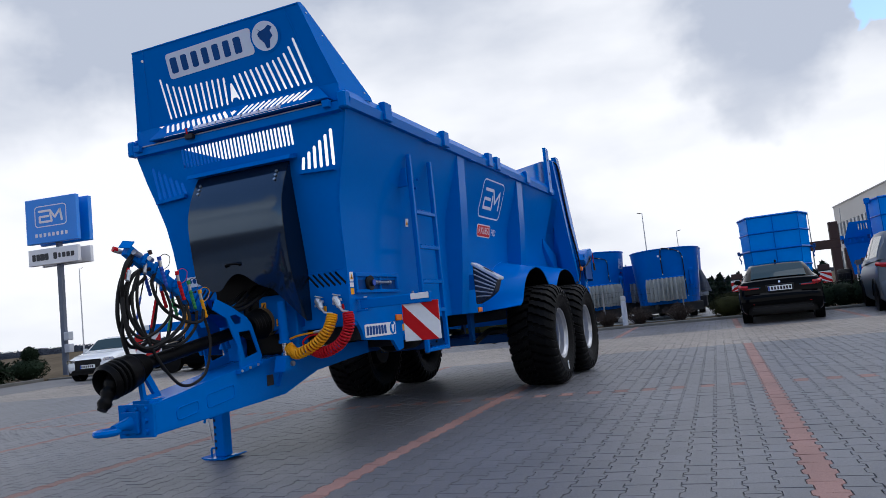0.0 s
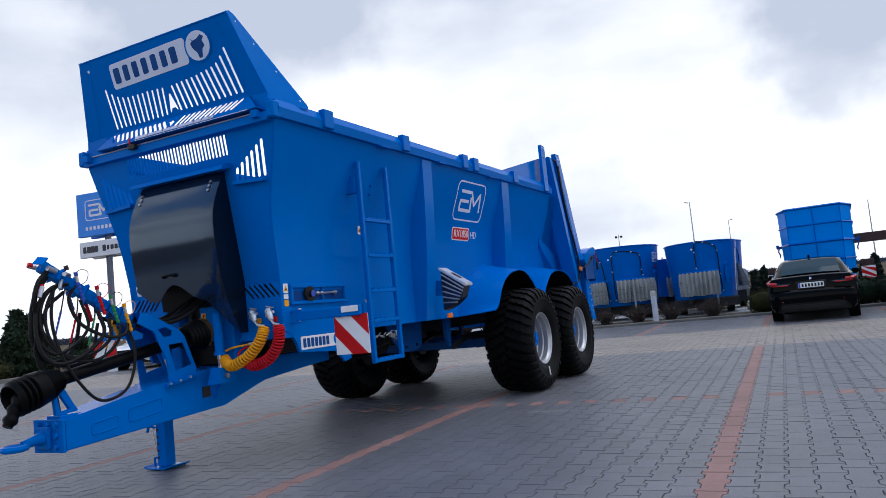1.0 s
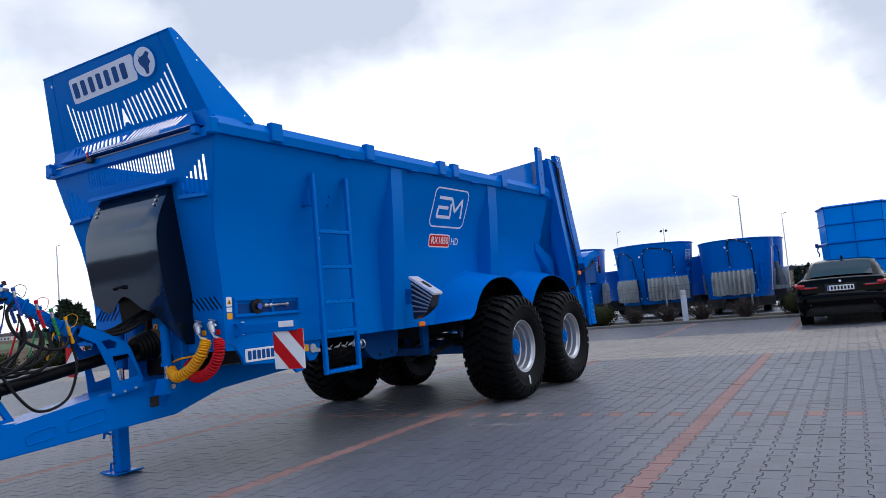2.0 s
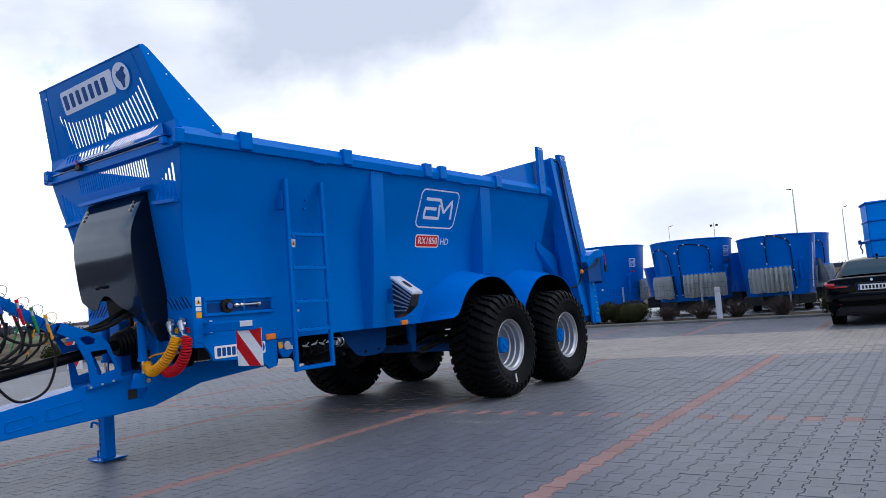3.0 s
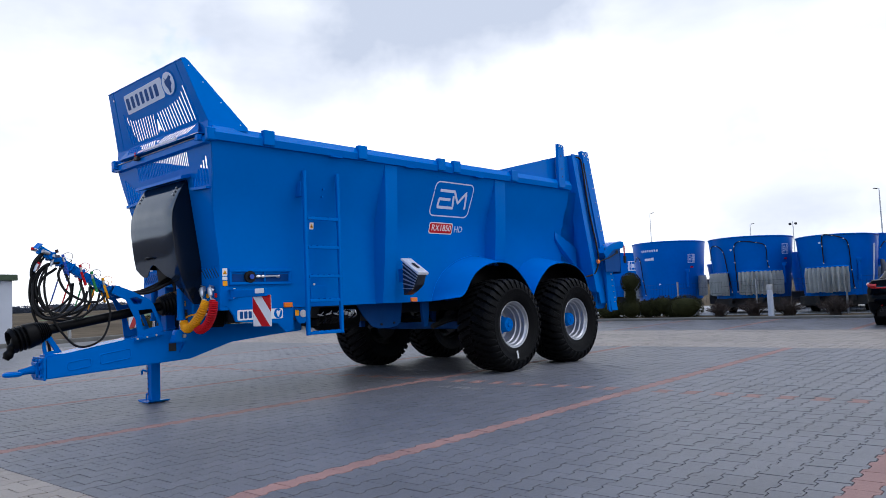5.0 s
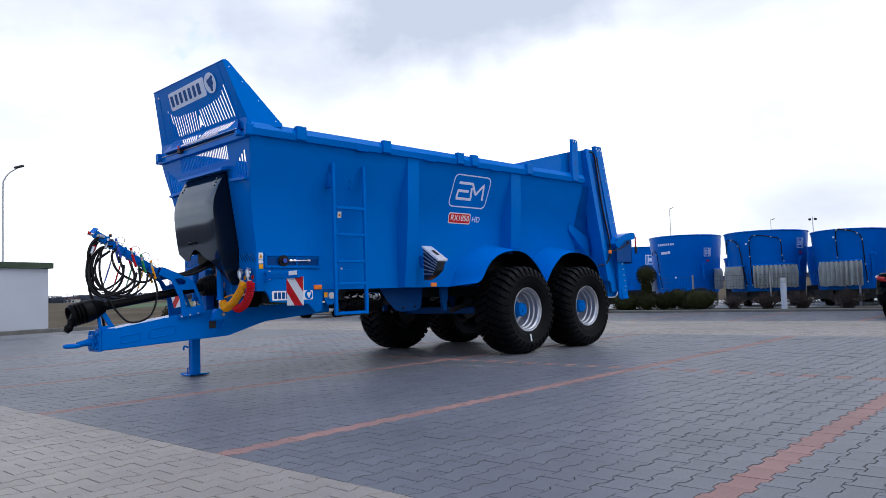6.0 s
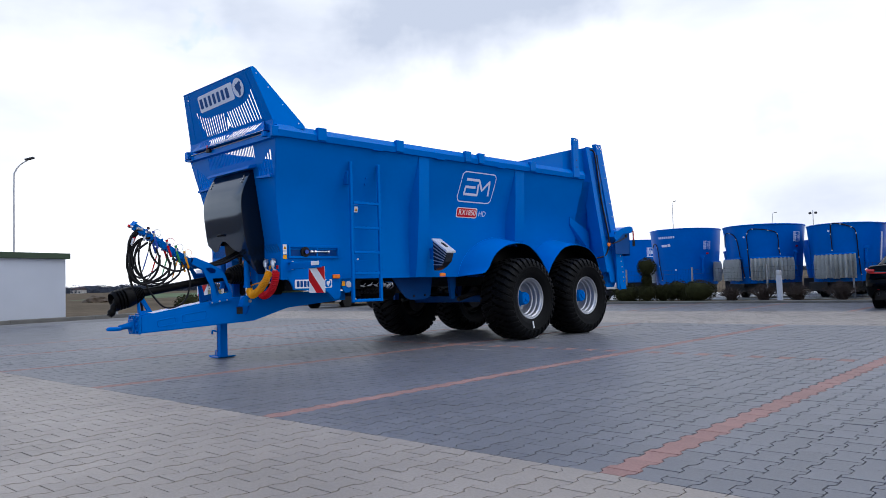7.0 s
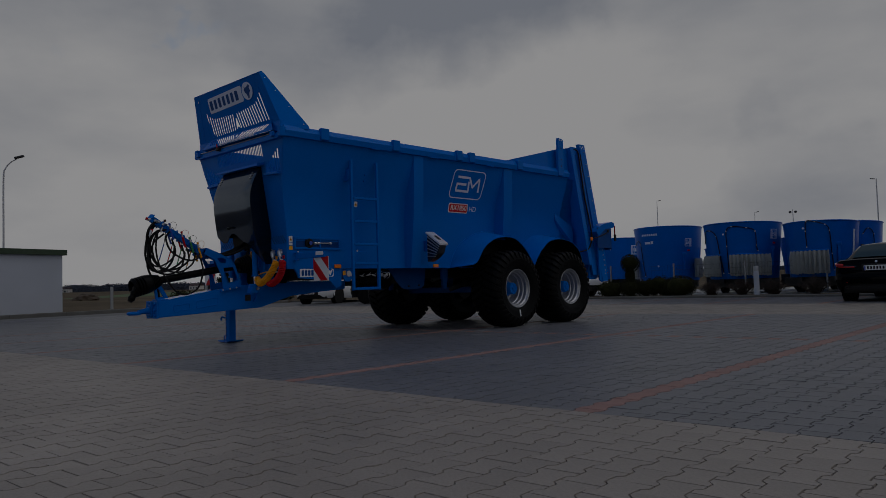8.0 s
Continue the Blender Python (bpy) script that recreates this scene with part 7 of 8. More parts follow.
        lathe(bm, [(0.0, 0.027), (0.0, 0.035), (0.10, 0.035), (0.10, 0.027)], 18, Matrix.Translation((s * 0.62, -0.055, 0.345)) @ pose(0, 0, 0, 0, 0, 90), closed=True)
        part("tail_pipe", bm, DARK_STEEL_AND_SHADE, root, smooth=True)
        bm = bmesh.new()
        box(bm, (s * 0.66, 4.55, 0.66 + tall * 0.35), (0.36, 0.16, 0.12), (0, 0, -s * 28), bevel=0.03, seg=2)
        part("head_light", bm, GLASS_DARK if paint is CAR_BLACK else CHROME, root, smooth=True)
        for y in (0.92, 3.76):
            bm = bmesh.new()
            lathe(bm, [(-0.10, 0.22), (-0.11, 0.30), (-0.08, 0.335), (0.08, 0.335), (0.11, 0.30), (0.10, 0.22)], 32, Matrix.Translation((s * 0.80, y, 0.335)), closed=True)
            w = part("wheel", bm, TYRE, root, smooth=True)
            bm = bmesh.new()
            disc(bm, (s * 0.86, y, 0.335), (s, 0, 0), 0.225, 0.02, 28)
            part("rim_back", bm, DARK_STEEL_AND_SHADE, w)
            for k in range(10):
                a = 2 * math.pi * k / 10
                bm = bmesh.new()
                tube(bm, [(s * 0.895, y + 0.04 * math.cos(a), 0.335 + 0.04 * math.sin(a)), (s * 0.888, y + 0.225 * math.cos(a + 0.06), 0.335 + 0.225 * math.sin(a + 0.06))], 0.016, 5)
                part("spoke", bm, SILVER, w)
            # dark wheel arch
            bm = bmesh.new()
            arc = [(s * 0.915, y + 0.40 * math.cos(t * math.pi / 12), 0.335 + 0.40 * math.sin(t * math.pi / 12)) for t in range(0, 13)]
            tube(bm, arc, 0.022, 6)
            part("arch_lip", bm, paint if seed != 9 else RUBBER, root, smooth=True)
            bm = bmesh.new()
            disc(bm, (s * 0.70, y, 0.34), (s, 0, 0), 0.385, 0.214, 28)
            part("arch_well", bm, RUBBER, root)
    bm = bmesh.new()
    box(bm, (0, 2.35, 0.36), (1.50, 4.40, 0.30))
    part("underbody", bm, BLACK, root)
    bm = bmesh.new()
    box(bm, (0, 0.03, 0.325), (1.36, 0.10, 0.16), bevel=0.04, seg=2)
    part("diffuser", bm, BLACK, root)
    bm = bmesh.new()
    box(bm, (0, 0.086, 0.80 + h), (0.62, 0.02, 0.19), bevel=0.008)
    part("plate_recess", bm, BLACK, root)
    for yy, ss, zz in ((0.066, 1, 0.800 + h), (4.708, -1, 0.47)):
        bm = bmesh.new()
        box(bm, (0, yy, zz), (0.52, 0.012, 0.114), bevel=0.004)
        pl = part("number_plate", bm, WHITE, root, "white plate with plain dark bars")
        for k in range(7):
            bm = bmesh.new()
            box(bm, (-0.17 + 0.065 * k, yy - 0.0075 * ss, zz), (0.038, 0.003, 0.07))
            part("plate_bar", bm, BLACK, pl)
        bm = bmesh.new()
        box(bm, (-0.238 * ss, yy - 0.0075 * ss, zz), (0.034, 0.003, 0.105))
        part("plate_band", bm, BLUE_PLASTIC, pl)
    bm = bmesh.new()
    disc(bm, (0, 0.100, 0.945 + h), (0, -1, 0.3), 0.027, 0.008, 18)
    part("badge", bm, PALE, root)
    bm = bmesh.new()
    box(bm, (0, 1.45 - boxy * 0.4, zr + 0.030), (0.05, 0.12, 0.06), (-20, 0, 0), bevel=0.018)
    part("roof_antenna", bm, paint, root)
    if paint is not CAR_BLACK:
        bm = bmesh.new()
        box(bm, (0, 4.672, 0.50 + tall * 0.35), (0.95, 0.06, 0.40), (0, 0, 0), bevel=0.06, seg=2)
        part("grille", bm, BLACK, root)
    return root


car(pose(4.80, 13.15, lot_z(14), 0, 0, -3) @ Matrix.Diagonal((0.965, 0.965, 0.965, 1)), "parked black saloon seen from behind", CAR_BLACK)
car(pose(-18.1, 18.65, 0.05, 0, 0, 197), "parked white saloon with a dark grille", CAR_WHITE)
car(pose(-9.9, 15.9, 0.08, 0, 0, 100), "parked black estate car", CAR_BLACK, tall=0.12)
car(pose(-5.30, 18.55, VERGE - 0.02, 0, 0, 90), "white car parked beyond the kerb", CAR_WHITE, tall=0.05)
car(pose(7.75, 13.45, lot_z(15), 0, 0, -4), "parked grey off-road car with black arches", CAR_GREY, tall=0.42, boxy=0.9, seed=9)

# ---- behind the black car: tall trailer, gantry, second spreader, building ----
def octo(w, l, c, d):
    """A rectangle whose corners are cut by c across and d along."""
    return [(-w + c, -l), (w - c, -l), (w, -l + d), (w, l - d), (w - c, l), (-w + c, l), (-w, l - d), (-w, -l + d)]


def tub_trailer(m, label):
    trailer = thing("silage_trailer", m, label, "farm trailer", "tall trailers")
    bm = bmesh.new()
    shape = ((0.75, 0.90, 1.88), (1.28, 0.935, 1.90), (1.80, 0.950, 1.905), (2.82, 0.965, 1.91))
    rings = [[bm.verts.new((x, y, z)) for x, y in octo(w, d, 0.27, 0.95)] for z, w, d in (*shape, (2.82, 0.93, 1.87), (1.0, 0.86, 1.84))]
    for a, b in zip(rings, rings[1:]):
        for k in range(8):
            bm.faces.new((a[k], a[(k + 1) % 8], b[(k + 1) % 8], b[k]))
    bm.faces.new(rings[0])
    bm.faces.new(rings[-1])
    part("tub", bm, AZURE, trailer)
    # ribs coloured darker to hold the shadow line below them
    for z, w, fat in ((1.28, 0.945, 0.026), (1.80, 0.962, 0.034), (2.31, 0.968, 0.024), (2.80, 0.98, 0.034)):
        bm = bmesh.new()
        q = octo(w, 1.915, 0.27, 0.95)
        tube(bm, [(x, y, z) for x, y in q] + [(q[0][0], q[0][1], z)], fat, 4, cap=False)
        part("rib", bm, BLUE_DEEP, trailer)
    # dark lines added on the folds, where only the shading changes
    for sx in (1, -1):
        bm = bmesh.new()
        tube(bm, [(sx * (w - 0.27), -d, z) for z, w, d in shape], 0.010, 6)
        part("corner_seam", bm, BLUE_DEEP, trailer)
    bm = bmesh.new()
    span(bm, (-0.012, -1.928, 0.80), (0.012, -1.905, 2.79))
    part("seam", bm, BLUE_DEEP, trailer)
    for s in (1, -1):
        bm = bmesh.new()
        span(bm, (s * 1.02, -1.75, 0.66), (s * 1.36, -1.72, 1.00))
        bd = part("warning_board", bm, REFLECT_WHITE, trailer, "red and white warning board")
        for o in (-0.17, 0.03, 0.23):
            bm = bmesh.new()
            pts = []
            for x, z in ((1.02, 0.79 + o), (1.02, 0.90 + o), (1.36, 0.70 + o), (1.36, 0.59 + o)):
                pts.append((s * x, min(0.998, max(0.662, z))))
            prism(bm, pts, 1, -1.753, -1.7505)
            part("red_stripe", bm, REFLECT_RED, bd)
        bm = bmesh.new()
        span(bm, (s * 1.02, -1.74, 1.03), (s * 1.34, -1.70, 1.19), bevel=0.01)
        part("lamp_box", bm, MAROON, trailer, "dark red lamp cluster")
        bm = bmesh.new()
        box(bm, (s * 0.99, -0.98, 1.78), (0.10, 0.16, 0.07), bevel=0.01)
        box(bm, (s * 1.06, -1.00, 1.80), (0.08, 0.05, 0.12), bevel=0.01)
        tube(bm, curve([(s * 1.02, -1.0, 1.76), (s * 1.05, -1.02, 1.66), (s * 1.01, -1.02, 1.56), (s * 1.03, -1.02, 1.48)], 4), 0.018, 6)
        part("side_latch", bm, BLUE_LINE_AND_SHADE, trailer, "small dark side latch")
        for y in (-0.6, 0.7):
            bm = bmesh.new()
            lathe(bm, [(-0.15, 0.22), (-0.16, 0.40), (-0.12, 0.45), (0.12, 0.45), (0.16, 0.40), (0.15, 0.22)], 28, Matrix.Translation((s * 0.72, y, 0.45)), closed=True)
            part("wheel", bm, TYRE, trailer, smooth=True)
    bm = bmesh.new()
    span(bm, (-0.5, -1.8, 0.50), (0.5, 1.8, 0.76))
    part("chassis", bm, BLUE_LINE_AND_SHADE, trailer)
    return trailer


tub_trailer(pose(5.37, 20.45, VERGE, 0, 0, -4), "tall azure trailer tub with horizontal ribs")
second = tub_trailer(pose(9.39, 21.77, VERGE, 0, 0, -10) @ Matrix.Diagonal((1.06, 1.06, 1.08, 1)), "tall azure trailer tub with a lifting cylinder")
bm = bmesh.new()
tube(bm, [(-0.98, -1.25, 0.9), (-1.00, -1.25, 2.86)], 0.035, 10)
part("lift_cylinder", bm, BLUE, second, smooth=True)
bm = bmesh.new()
box(bm, (-0.98, -1.22, 2.80), (0.16, 0.14, 0.16), bevel=0.01)
part("cylinder_bracket", bm, BLUE, second)

gantry = thing("steel_gantry", pose(9.58, 39.0, 0.0), "dark red steel portal frame", "gantry")
for (a, b) in (((-0.10, -0.20, 2.86), (0.34, 0.20, 3.80)), ((-1.8, -0.18, 2.38), (0.36, 0.18, 2.858)), ((-0.12, -0.18, -0.2), (0.32, 0.18, 2.378)), ((0.50, -0.18, -0.2), (0.88, 0.18, 2.32))):
    bm = bmesh.new()
    span(bm, a, b, bevel=0.01)
    part("beam", bm, MAROON, gantry)
for x, y, h in ((9.77, 49.3, 5.36), (12.03, 51.5, 5.5)):
    mast = thing("mast", pose(x, y, -0.2), "slim pale steel mast", "pole", "slim masts")
    bm = bmesh.new()
    tube(bm, [(0, 0, 0), (0, 0, h * 0.6), (0, 0, h + 0.2)], 0.03, 8, radii=[0.045, 0.035, 0.022])
    part("shaft", bm, POLE, mast, smooth=True)
    bm = bmesh.new()
    disc(bm, (0, 0, 0.18), (0, 0, 1), 0.14, 0.05, 12)
    part("base_plate", bm, POLE, mast)

far_sp = thing("blue_spreader", pose(9.15, 25.6, VERGE, 0, 0, -9) @ Matrix.Diagonal((1, 1, 0.88, 1)), "another blue spreader with a slotted screen", "farm trailer")
bm = bmesh.new()
prism(bm, [(-0.85, 0.9), (0.85, 0.9), (1.05, 2.45), (-1.05, 2.45)], 1, 0.0, 4.5)
part("hopper", bm, BLUE, far_sp)
hl = [slot((-0.5 + 0.09 * k, 2.75), (-0.5 + 0.085 * k, 2.98), 0.035) for k in range(11)]
part("splash_screen", plate([(-1.02, 2.40), (1.02, 2.40), (0.8, 3.10), (-0.8, 3.10)], hl, lambda x, y, z: Vector((x, -0.05 - (y - 2.4) * 0.3 - z, y)), 0.01), BLUE, far_sp)
teeth = [slot((-0.85 + 0.21 * k, 2.28), (-0.85 + 0.21 * k, 2.40), 0.10) for k in range(9)]
part("lip_plate", plate([(-1.04, 2.18), (1.04, 2.18), (1.04, 2.44), (-1.04, 2.44)], teeth, lambda x, y, z: Vector((x, -0.30 + (2.44 - y) * 0.9 - z, y)), 0.02), BLUE, far_sp)
for s in (1, -1):
    bm = bmesh.new()
    prism(bm, [(s * 1.02, 2.42), (s * 1.14, 2.42), (s * 1.14, 2.58), (s * 1.02, 2.58)], 1, -0.1, 4.5)
    part("top_rail", bm, BLUE, far_sp)
    for y in (2.4, 3.7):
        bm = bmesh.new()
        lathe(bm, [(-0.25, 0.28), (-0.27, 0.54), (-0.2, 0.6), (0.2, 0.6), (0.27, 0.54), (0.25, 0.28)], 28, Matrix.Translation((s * 1.2, y, 0.6)), closed=True)
        part("wheel", bm, TYRE, far_sp, smooth=True)
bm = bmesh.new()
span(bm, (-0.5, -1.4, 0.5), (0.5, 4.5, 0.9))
part("chassis", bm, BLUE_LINE_AND_SHADE, far_sp)
building = thing("office_building", pose(12.9, 60, 0.0, 0, 0, -86), "pale flat-roofed office building with a window band", "building")
bm = bmesh.new()
span(bm, (0, 0, -1), (26, 18, 6.25))
part("wall", bm, FACADE, building)
bm = bmesh.new()
span(bm, (-0.06, -0.06, 6.25), (26.06, 18.06, 6.33))
part("roof_edge", bm, POLE, building)
for k in range(12):
    for z in (1.4, 3.55):
        bm = bmesh.new()
        span(bm, (0.8 + 2.1 * k, -0.04, z), (2.7 + 2.1 * k, 0.02, z + 1.35))
        wdw = part("window", bm, OFFICE_GLASS, building)
        for x in (0.0, 0.95, 1.9):
            bm = bmesh.new()
            span(bm, (0.77 + 2.1 * k + x, -0.09, z), (0.83 + 2.1 * k + x, -0.042, z + 1.35))
            part("mullion", bm, POLE, wdw)
        bm = bmesh.new()
        span(bm, (0.7 + 2.1 * k, -0.10, z - 0.12), (2.8 + 2.1 * k, 0.0, z - 0.02))
        part("sill", bm, POLE, wdw)

def cypress(x, y, h, seed):
    plant("cypress", pose(x, y, VERGE - 0.05), "slim dark cypress behind the fence", "tree", [((0, 0, h * 0.18 + h * 0.16 * k), (0.30 - 0.045 * k, 0.30 - 0.045 * k, h * 0.17)) for k in range(5)], 260, 0.09, LEAF_DARK, seed, [([(0, 0, -0.1), (0, 0, h * 0.9)], 0.05)], "slim cypresses")


for k, (x, y, h) in enumerate(((3.3, 26.0, 1.35), (3.62, 26.2, 1.45), (3.95, 26.0, 1.3), (4.35, 26.6, 1.4), (7.0, 26.2, 1.25), (7.4, 26.4, 1.5))):
    cypress(x, y, h, 30 + k)

# ---- lamps ----
def street_lamp(x, y, h, z0, reach, turn, double=False, r=0.07):
    r = r * 0.66
    root = thing("street_lamp", pose(x, y, z0, 0, 0, turn), "slim grey street lamp post", "street lamp", "street lamps")
    bm = bmesh.new()
    top = [(0, 0, 0), (0, 0, h * 0.5), (0, 0, h * 0.93)]
    if reach > 0.8:
        pts = curve([(0, 0, 0), (0, 0, h * 0.5), (0, 0, h * 0.86), (reach * 0.08, 0, h * 0.925), (reach * 0.30, 0, h * 0.965), (reach * 0.6, 0, h * 0.99)], 5)
    else:
        pts = [Vector(p) for p in top + [(0, 0, h)]]
    tube(bm, pts, r, 8, radii=[r * (1 - 0.55 * k / (len(pts) - 1)) for k in range(len(pts))])
    part("pole", bm, LAMP_POLE, root, smooth=True)
    for s in ((1, -1) if double else (1,)):
        bm = bmesh.new()
        box(bm, (s * (reach * 0.6 + (0.12 if reach < 0.8 else 0.15)) if not double else s * 0.15, 0, h - (0.0 if not double else 0.15)), ((0.26 if reach < 0.8 else 0.75) if not double else 0.15, 0.10 if reach < 0.8 else 0.26, (0.045 if reach < 0.8 else 0.16) if not double else 0.13), (0, -12 if not double else 0, 0), bevel=0.03)
        part("lamp_head", bm, SIGN_DARK, root)


street_lamp(-16.22, 47.5, 6.67, 0.0, 0.12, 0, r=0.06)
street_lamp(-10.60, 52.4, 5.58, 0.0, 0.12, 0, r=0.05)
street_lamp(-4.36, 39.9, 4.5, 0.0, 0.3, 0, True, r=0.05)
street_lamp(-0.18, 40.8, 5.91, 0.0, 0.1, 180, r=0.07)
street_lamp(1.25, 51.4, 5.4, 0.0, 0.12, 0, r=0.06)
street_lamp(-58.45, 15.85, 12.6, -0.3, 1.9, 42, r=0.13)
street_lamp(-60.0, 55.3, 10.6, -0.5, 0.4, 0, r=0.12)
street_lamp(-62.0, 40.0, 10.6, -0.5, 0.4, 0, r=0.12)

# ---- west side: sign, hut, verge planting, parked things ----
sign = thing("pylon_sign", pose(-24.5, 20.4, 0.1, 0, 0, 7), "tall blue company sign over a white panel on a grey post", "sign")
bm = bmesh.new()
span(bm, (-0.12, -0.10, -0.2), (0.12, 0.10, 8.0), bevel=0.02)
part("post", bm, SIGN_POST, sign)
for dy, nm in ((-0.32, "front"), (0.42, "rear")):
    bm = bmesh.new()
    span(bm, (-1.36 + (0.06 if dy > 0 else 0), dy - 0.12, 6.05), (1.36 + (0.06 if dy > 0 else 0), dy + 0.12, 8.12), bevel=0.02)
    p = part("blue_panel", bm, SIGN_BLUE, sign)
    bm = bmesh.new()
    span(bm, (-1.33 + (0.06 if dy > 0 else 0), dy - 0.10, 5.05), (1.33 + (0.06 if dy > 0 else 0), dy + 0.10, 5.80), bevel=0.02)
    q = part("white_panel", bm, SIGN_WHITE, sign)
    if dy < 0:
        fy2 = dy - 0.123
        o, i = rounded(1.70, 0.98, 0.16, 4, c=(0, 7.28)), rounded(1.62, 0.90, 0.13, 4, c=(0, 7.28))
        at2 = lambda x, y, z: Vector((x, fy2 - z, y))
        part("mark_frame", plate(o, [i[::-1]], at2, 0.01), SIGN_WHITE, p)
        for pts in MARK_STROKES:
            for (xa, ya), (xb, yb) in zip(pts, pts[1:]):
                flat_sticker("mark_stroke", slot((-0.62 + 1.22 * xa, 6.99 + 0.56 * ya), (-0.62 + 1.22 * xb, 6.99 + 0.56 * yb), 0.10, 2), at2, SIGN_WHITE, p, thick=0.01)
        for k in range(8):
            flat_sticker("name_bar", rounded(0.13, 0.17, 0.02, 1, c=(-0.80 + k * 0.228, 6.42)), at2, SIGN_WHITE, p, thick=0.01)
        fy3 = dy - 0.103
        for k, w in enumerate((0.19, 0.19, 0.24, 0.19, 0.0, 0.19, 0.12, 0.18, 0.18, 0.18)):
            if w:
                flat_sticker("name_bar", rounded(w, 0.30 if k in (0, 1, 2, 3, 5) else 0.22, 0.03, 1, c=(-1.02 + k * 0.228, 5.42)), lambda x, y, z: Vector((x, fy3 - z, y)), SIGN_DARK, q, thick=0.01)
for z in (1.0, 1.55):
    bm = bmesh.new()
    span(bm, (0.12, -0.2, z), (0.40, 0.1, z + 0.38), bevel=0.02)
    part("control_box", bm, PLASTER, sign)

hut = thing("service_hut", pose(-19.82, 5.28, -0.03, 0, 0, 14), "white rendered hut with a dark green flat roof edge", "hut")
bm = bmesh.new()
span(bm, (-4.0, -7.5, 0.0), (0, 0, 2.22))
part("wall", bm, PLASTER, hut)
bm = bmesh.new()
span(bm, (-4.15, -7.65, 2.22), (0.12, 0.12, 2.42), bevel=0.01)
part("roof", bm, ROOF_DARK, hut)
bm = bmesh.new()
span(bm, (-4.02, -7.52, -0.2), (0.02, 0.02, 0.06))
part("plinth", bm, CONCRETE, hut)

for k, (x, y, h, w) in enumerate(((-22.5, 14.2, 2.5, 0.95), (-23.2, 15.2, 2.3, 0.85), (-23.9, 15.9, 2.1, 0.95), (-26.6, 17.3, 2.3, 1.1), (-28.0, 18.4, 2.4, 1.1))):
    plant("spruce", pose(x, y, 0.1), "bushy dark green conifer beside the kerb", "tree", [((0.12 * math.sin(j * 2.4), 0.1 * math.cos(j), h * (0.13 + 0.15 * j)), (w * (1 - 0.145 * j), w * (1 - 0.145 * j), h * 0.16)) for j in range(6)], 520, 0.13, LEAF_DARK, 50 + k, [([(0, 0, -0.1), (0, 0, h * 0.95)], 0.10)], "conifers by the sign")
plant("topiary", pose(-24.0, 18.0, 0.1), "clipped dark bush with a ball on top", "topiary", [((0, 0, 0.45), (0.85, 0.8, 0.55)), ((0.15, 0, 1.05), (0.35, 0.35, 0.32))], 1500, 0.06, LEAF_DARK, 61)
plant("round_bush", pose(-20.9, 10.6, 0.1), "low clipped round evergreen bush", "bush", [((0, 0, 0.28), (0.6, 0.55, 0.42))], 1800, 0.05, LEAF, 62, group="clipped bushes")
plant("round_bush", pose(-21.6, 12.6, 0.1), "low clipped round evergreen bush", "bush", [((0, 0, 0.30), (0.7, 0.6, 0.42))], 1800, 0.05, LEAF, 63, group="clipped bushes")
rs = random.Random(77)
for k in range(2):
    y = 7.6 + 5.0 * k
    post = thing("marker_post", pose(west_x(y) - 1.6, y, 0.05), "slim dark marker post in the verge", "post", "marker posts")
    bm = bmesh.new()
    span(bm, (-0.05, -0.05, -0.1), (0.05, 0.05, 0.95), bevel=0.01)
    part("shaft", bm, POLE, post)

# earth heaps on the field
for k, (x, y, w, h) in enumerate(((-61, 23.5, 1.6, 0.65), (-66, 16, 3.0, 0.7))):
    bm = bmesh.new()
    g = bmesh.ops.create_icosphere(bm, subdivisions=4, radius=1.0)
    for v in g["verts"]:
        n = 1 + 0.25 * noise.noise(v.co * 2.1 + Vector((k * 3, 0, 0))) + 0.08 * noise.noise(v.co * 7)
        v.co = Vector((v.co.x * w * n, v.co.y * w * 0.6 * n, max(-0.1, v.co.z) * h * n))
    tagged(part("earth_heap", bm, mat("bare_earth", (0.055, 0.038, 0.024), 0.95, vary=0.4, vscale=0.5, grain=0.3, gscale=5), None, smooth=True), "bare brown heap of earth on the field", "earth heap", "earth heaps").location = (x, y, 0.20)
# green strip of winter crop
bm = bmesh.new()
bm.faces.new([bm.verts.new(p) for p in ((-84, -20, 0.37), (-84, 64, 0.37), (-148, 105, 0.94), (-148, -20, 0.94))])
tagged(part("crop_field", bm, mat("winter_crop", (0.040, 0.078, 0.020), 0.95, vary=0.4, vscale=0.08, grain=0.3, gscale=2)), "strip of green winter crop", "field", kind="structure")

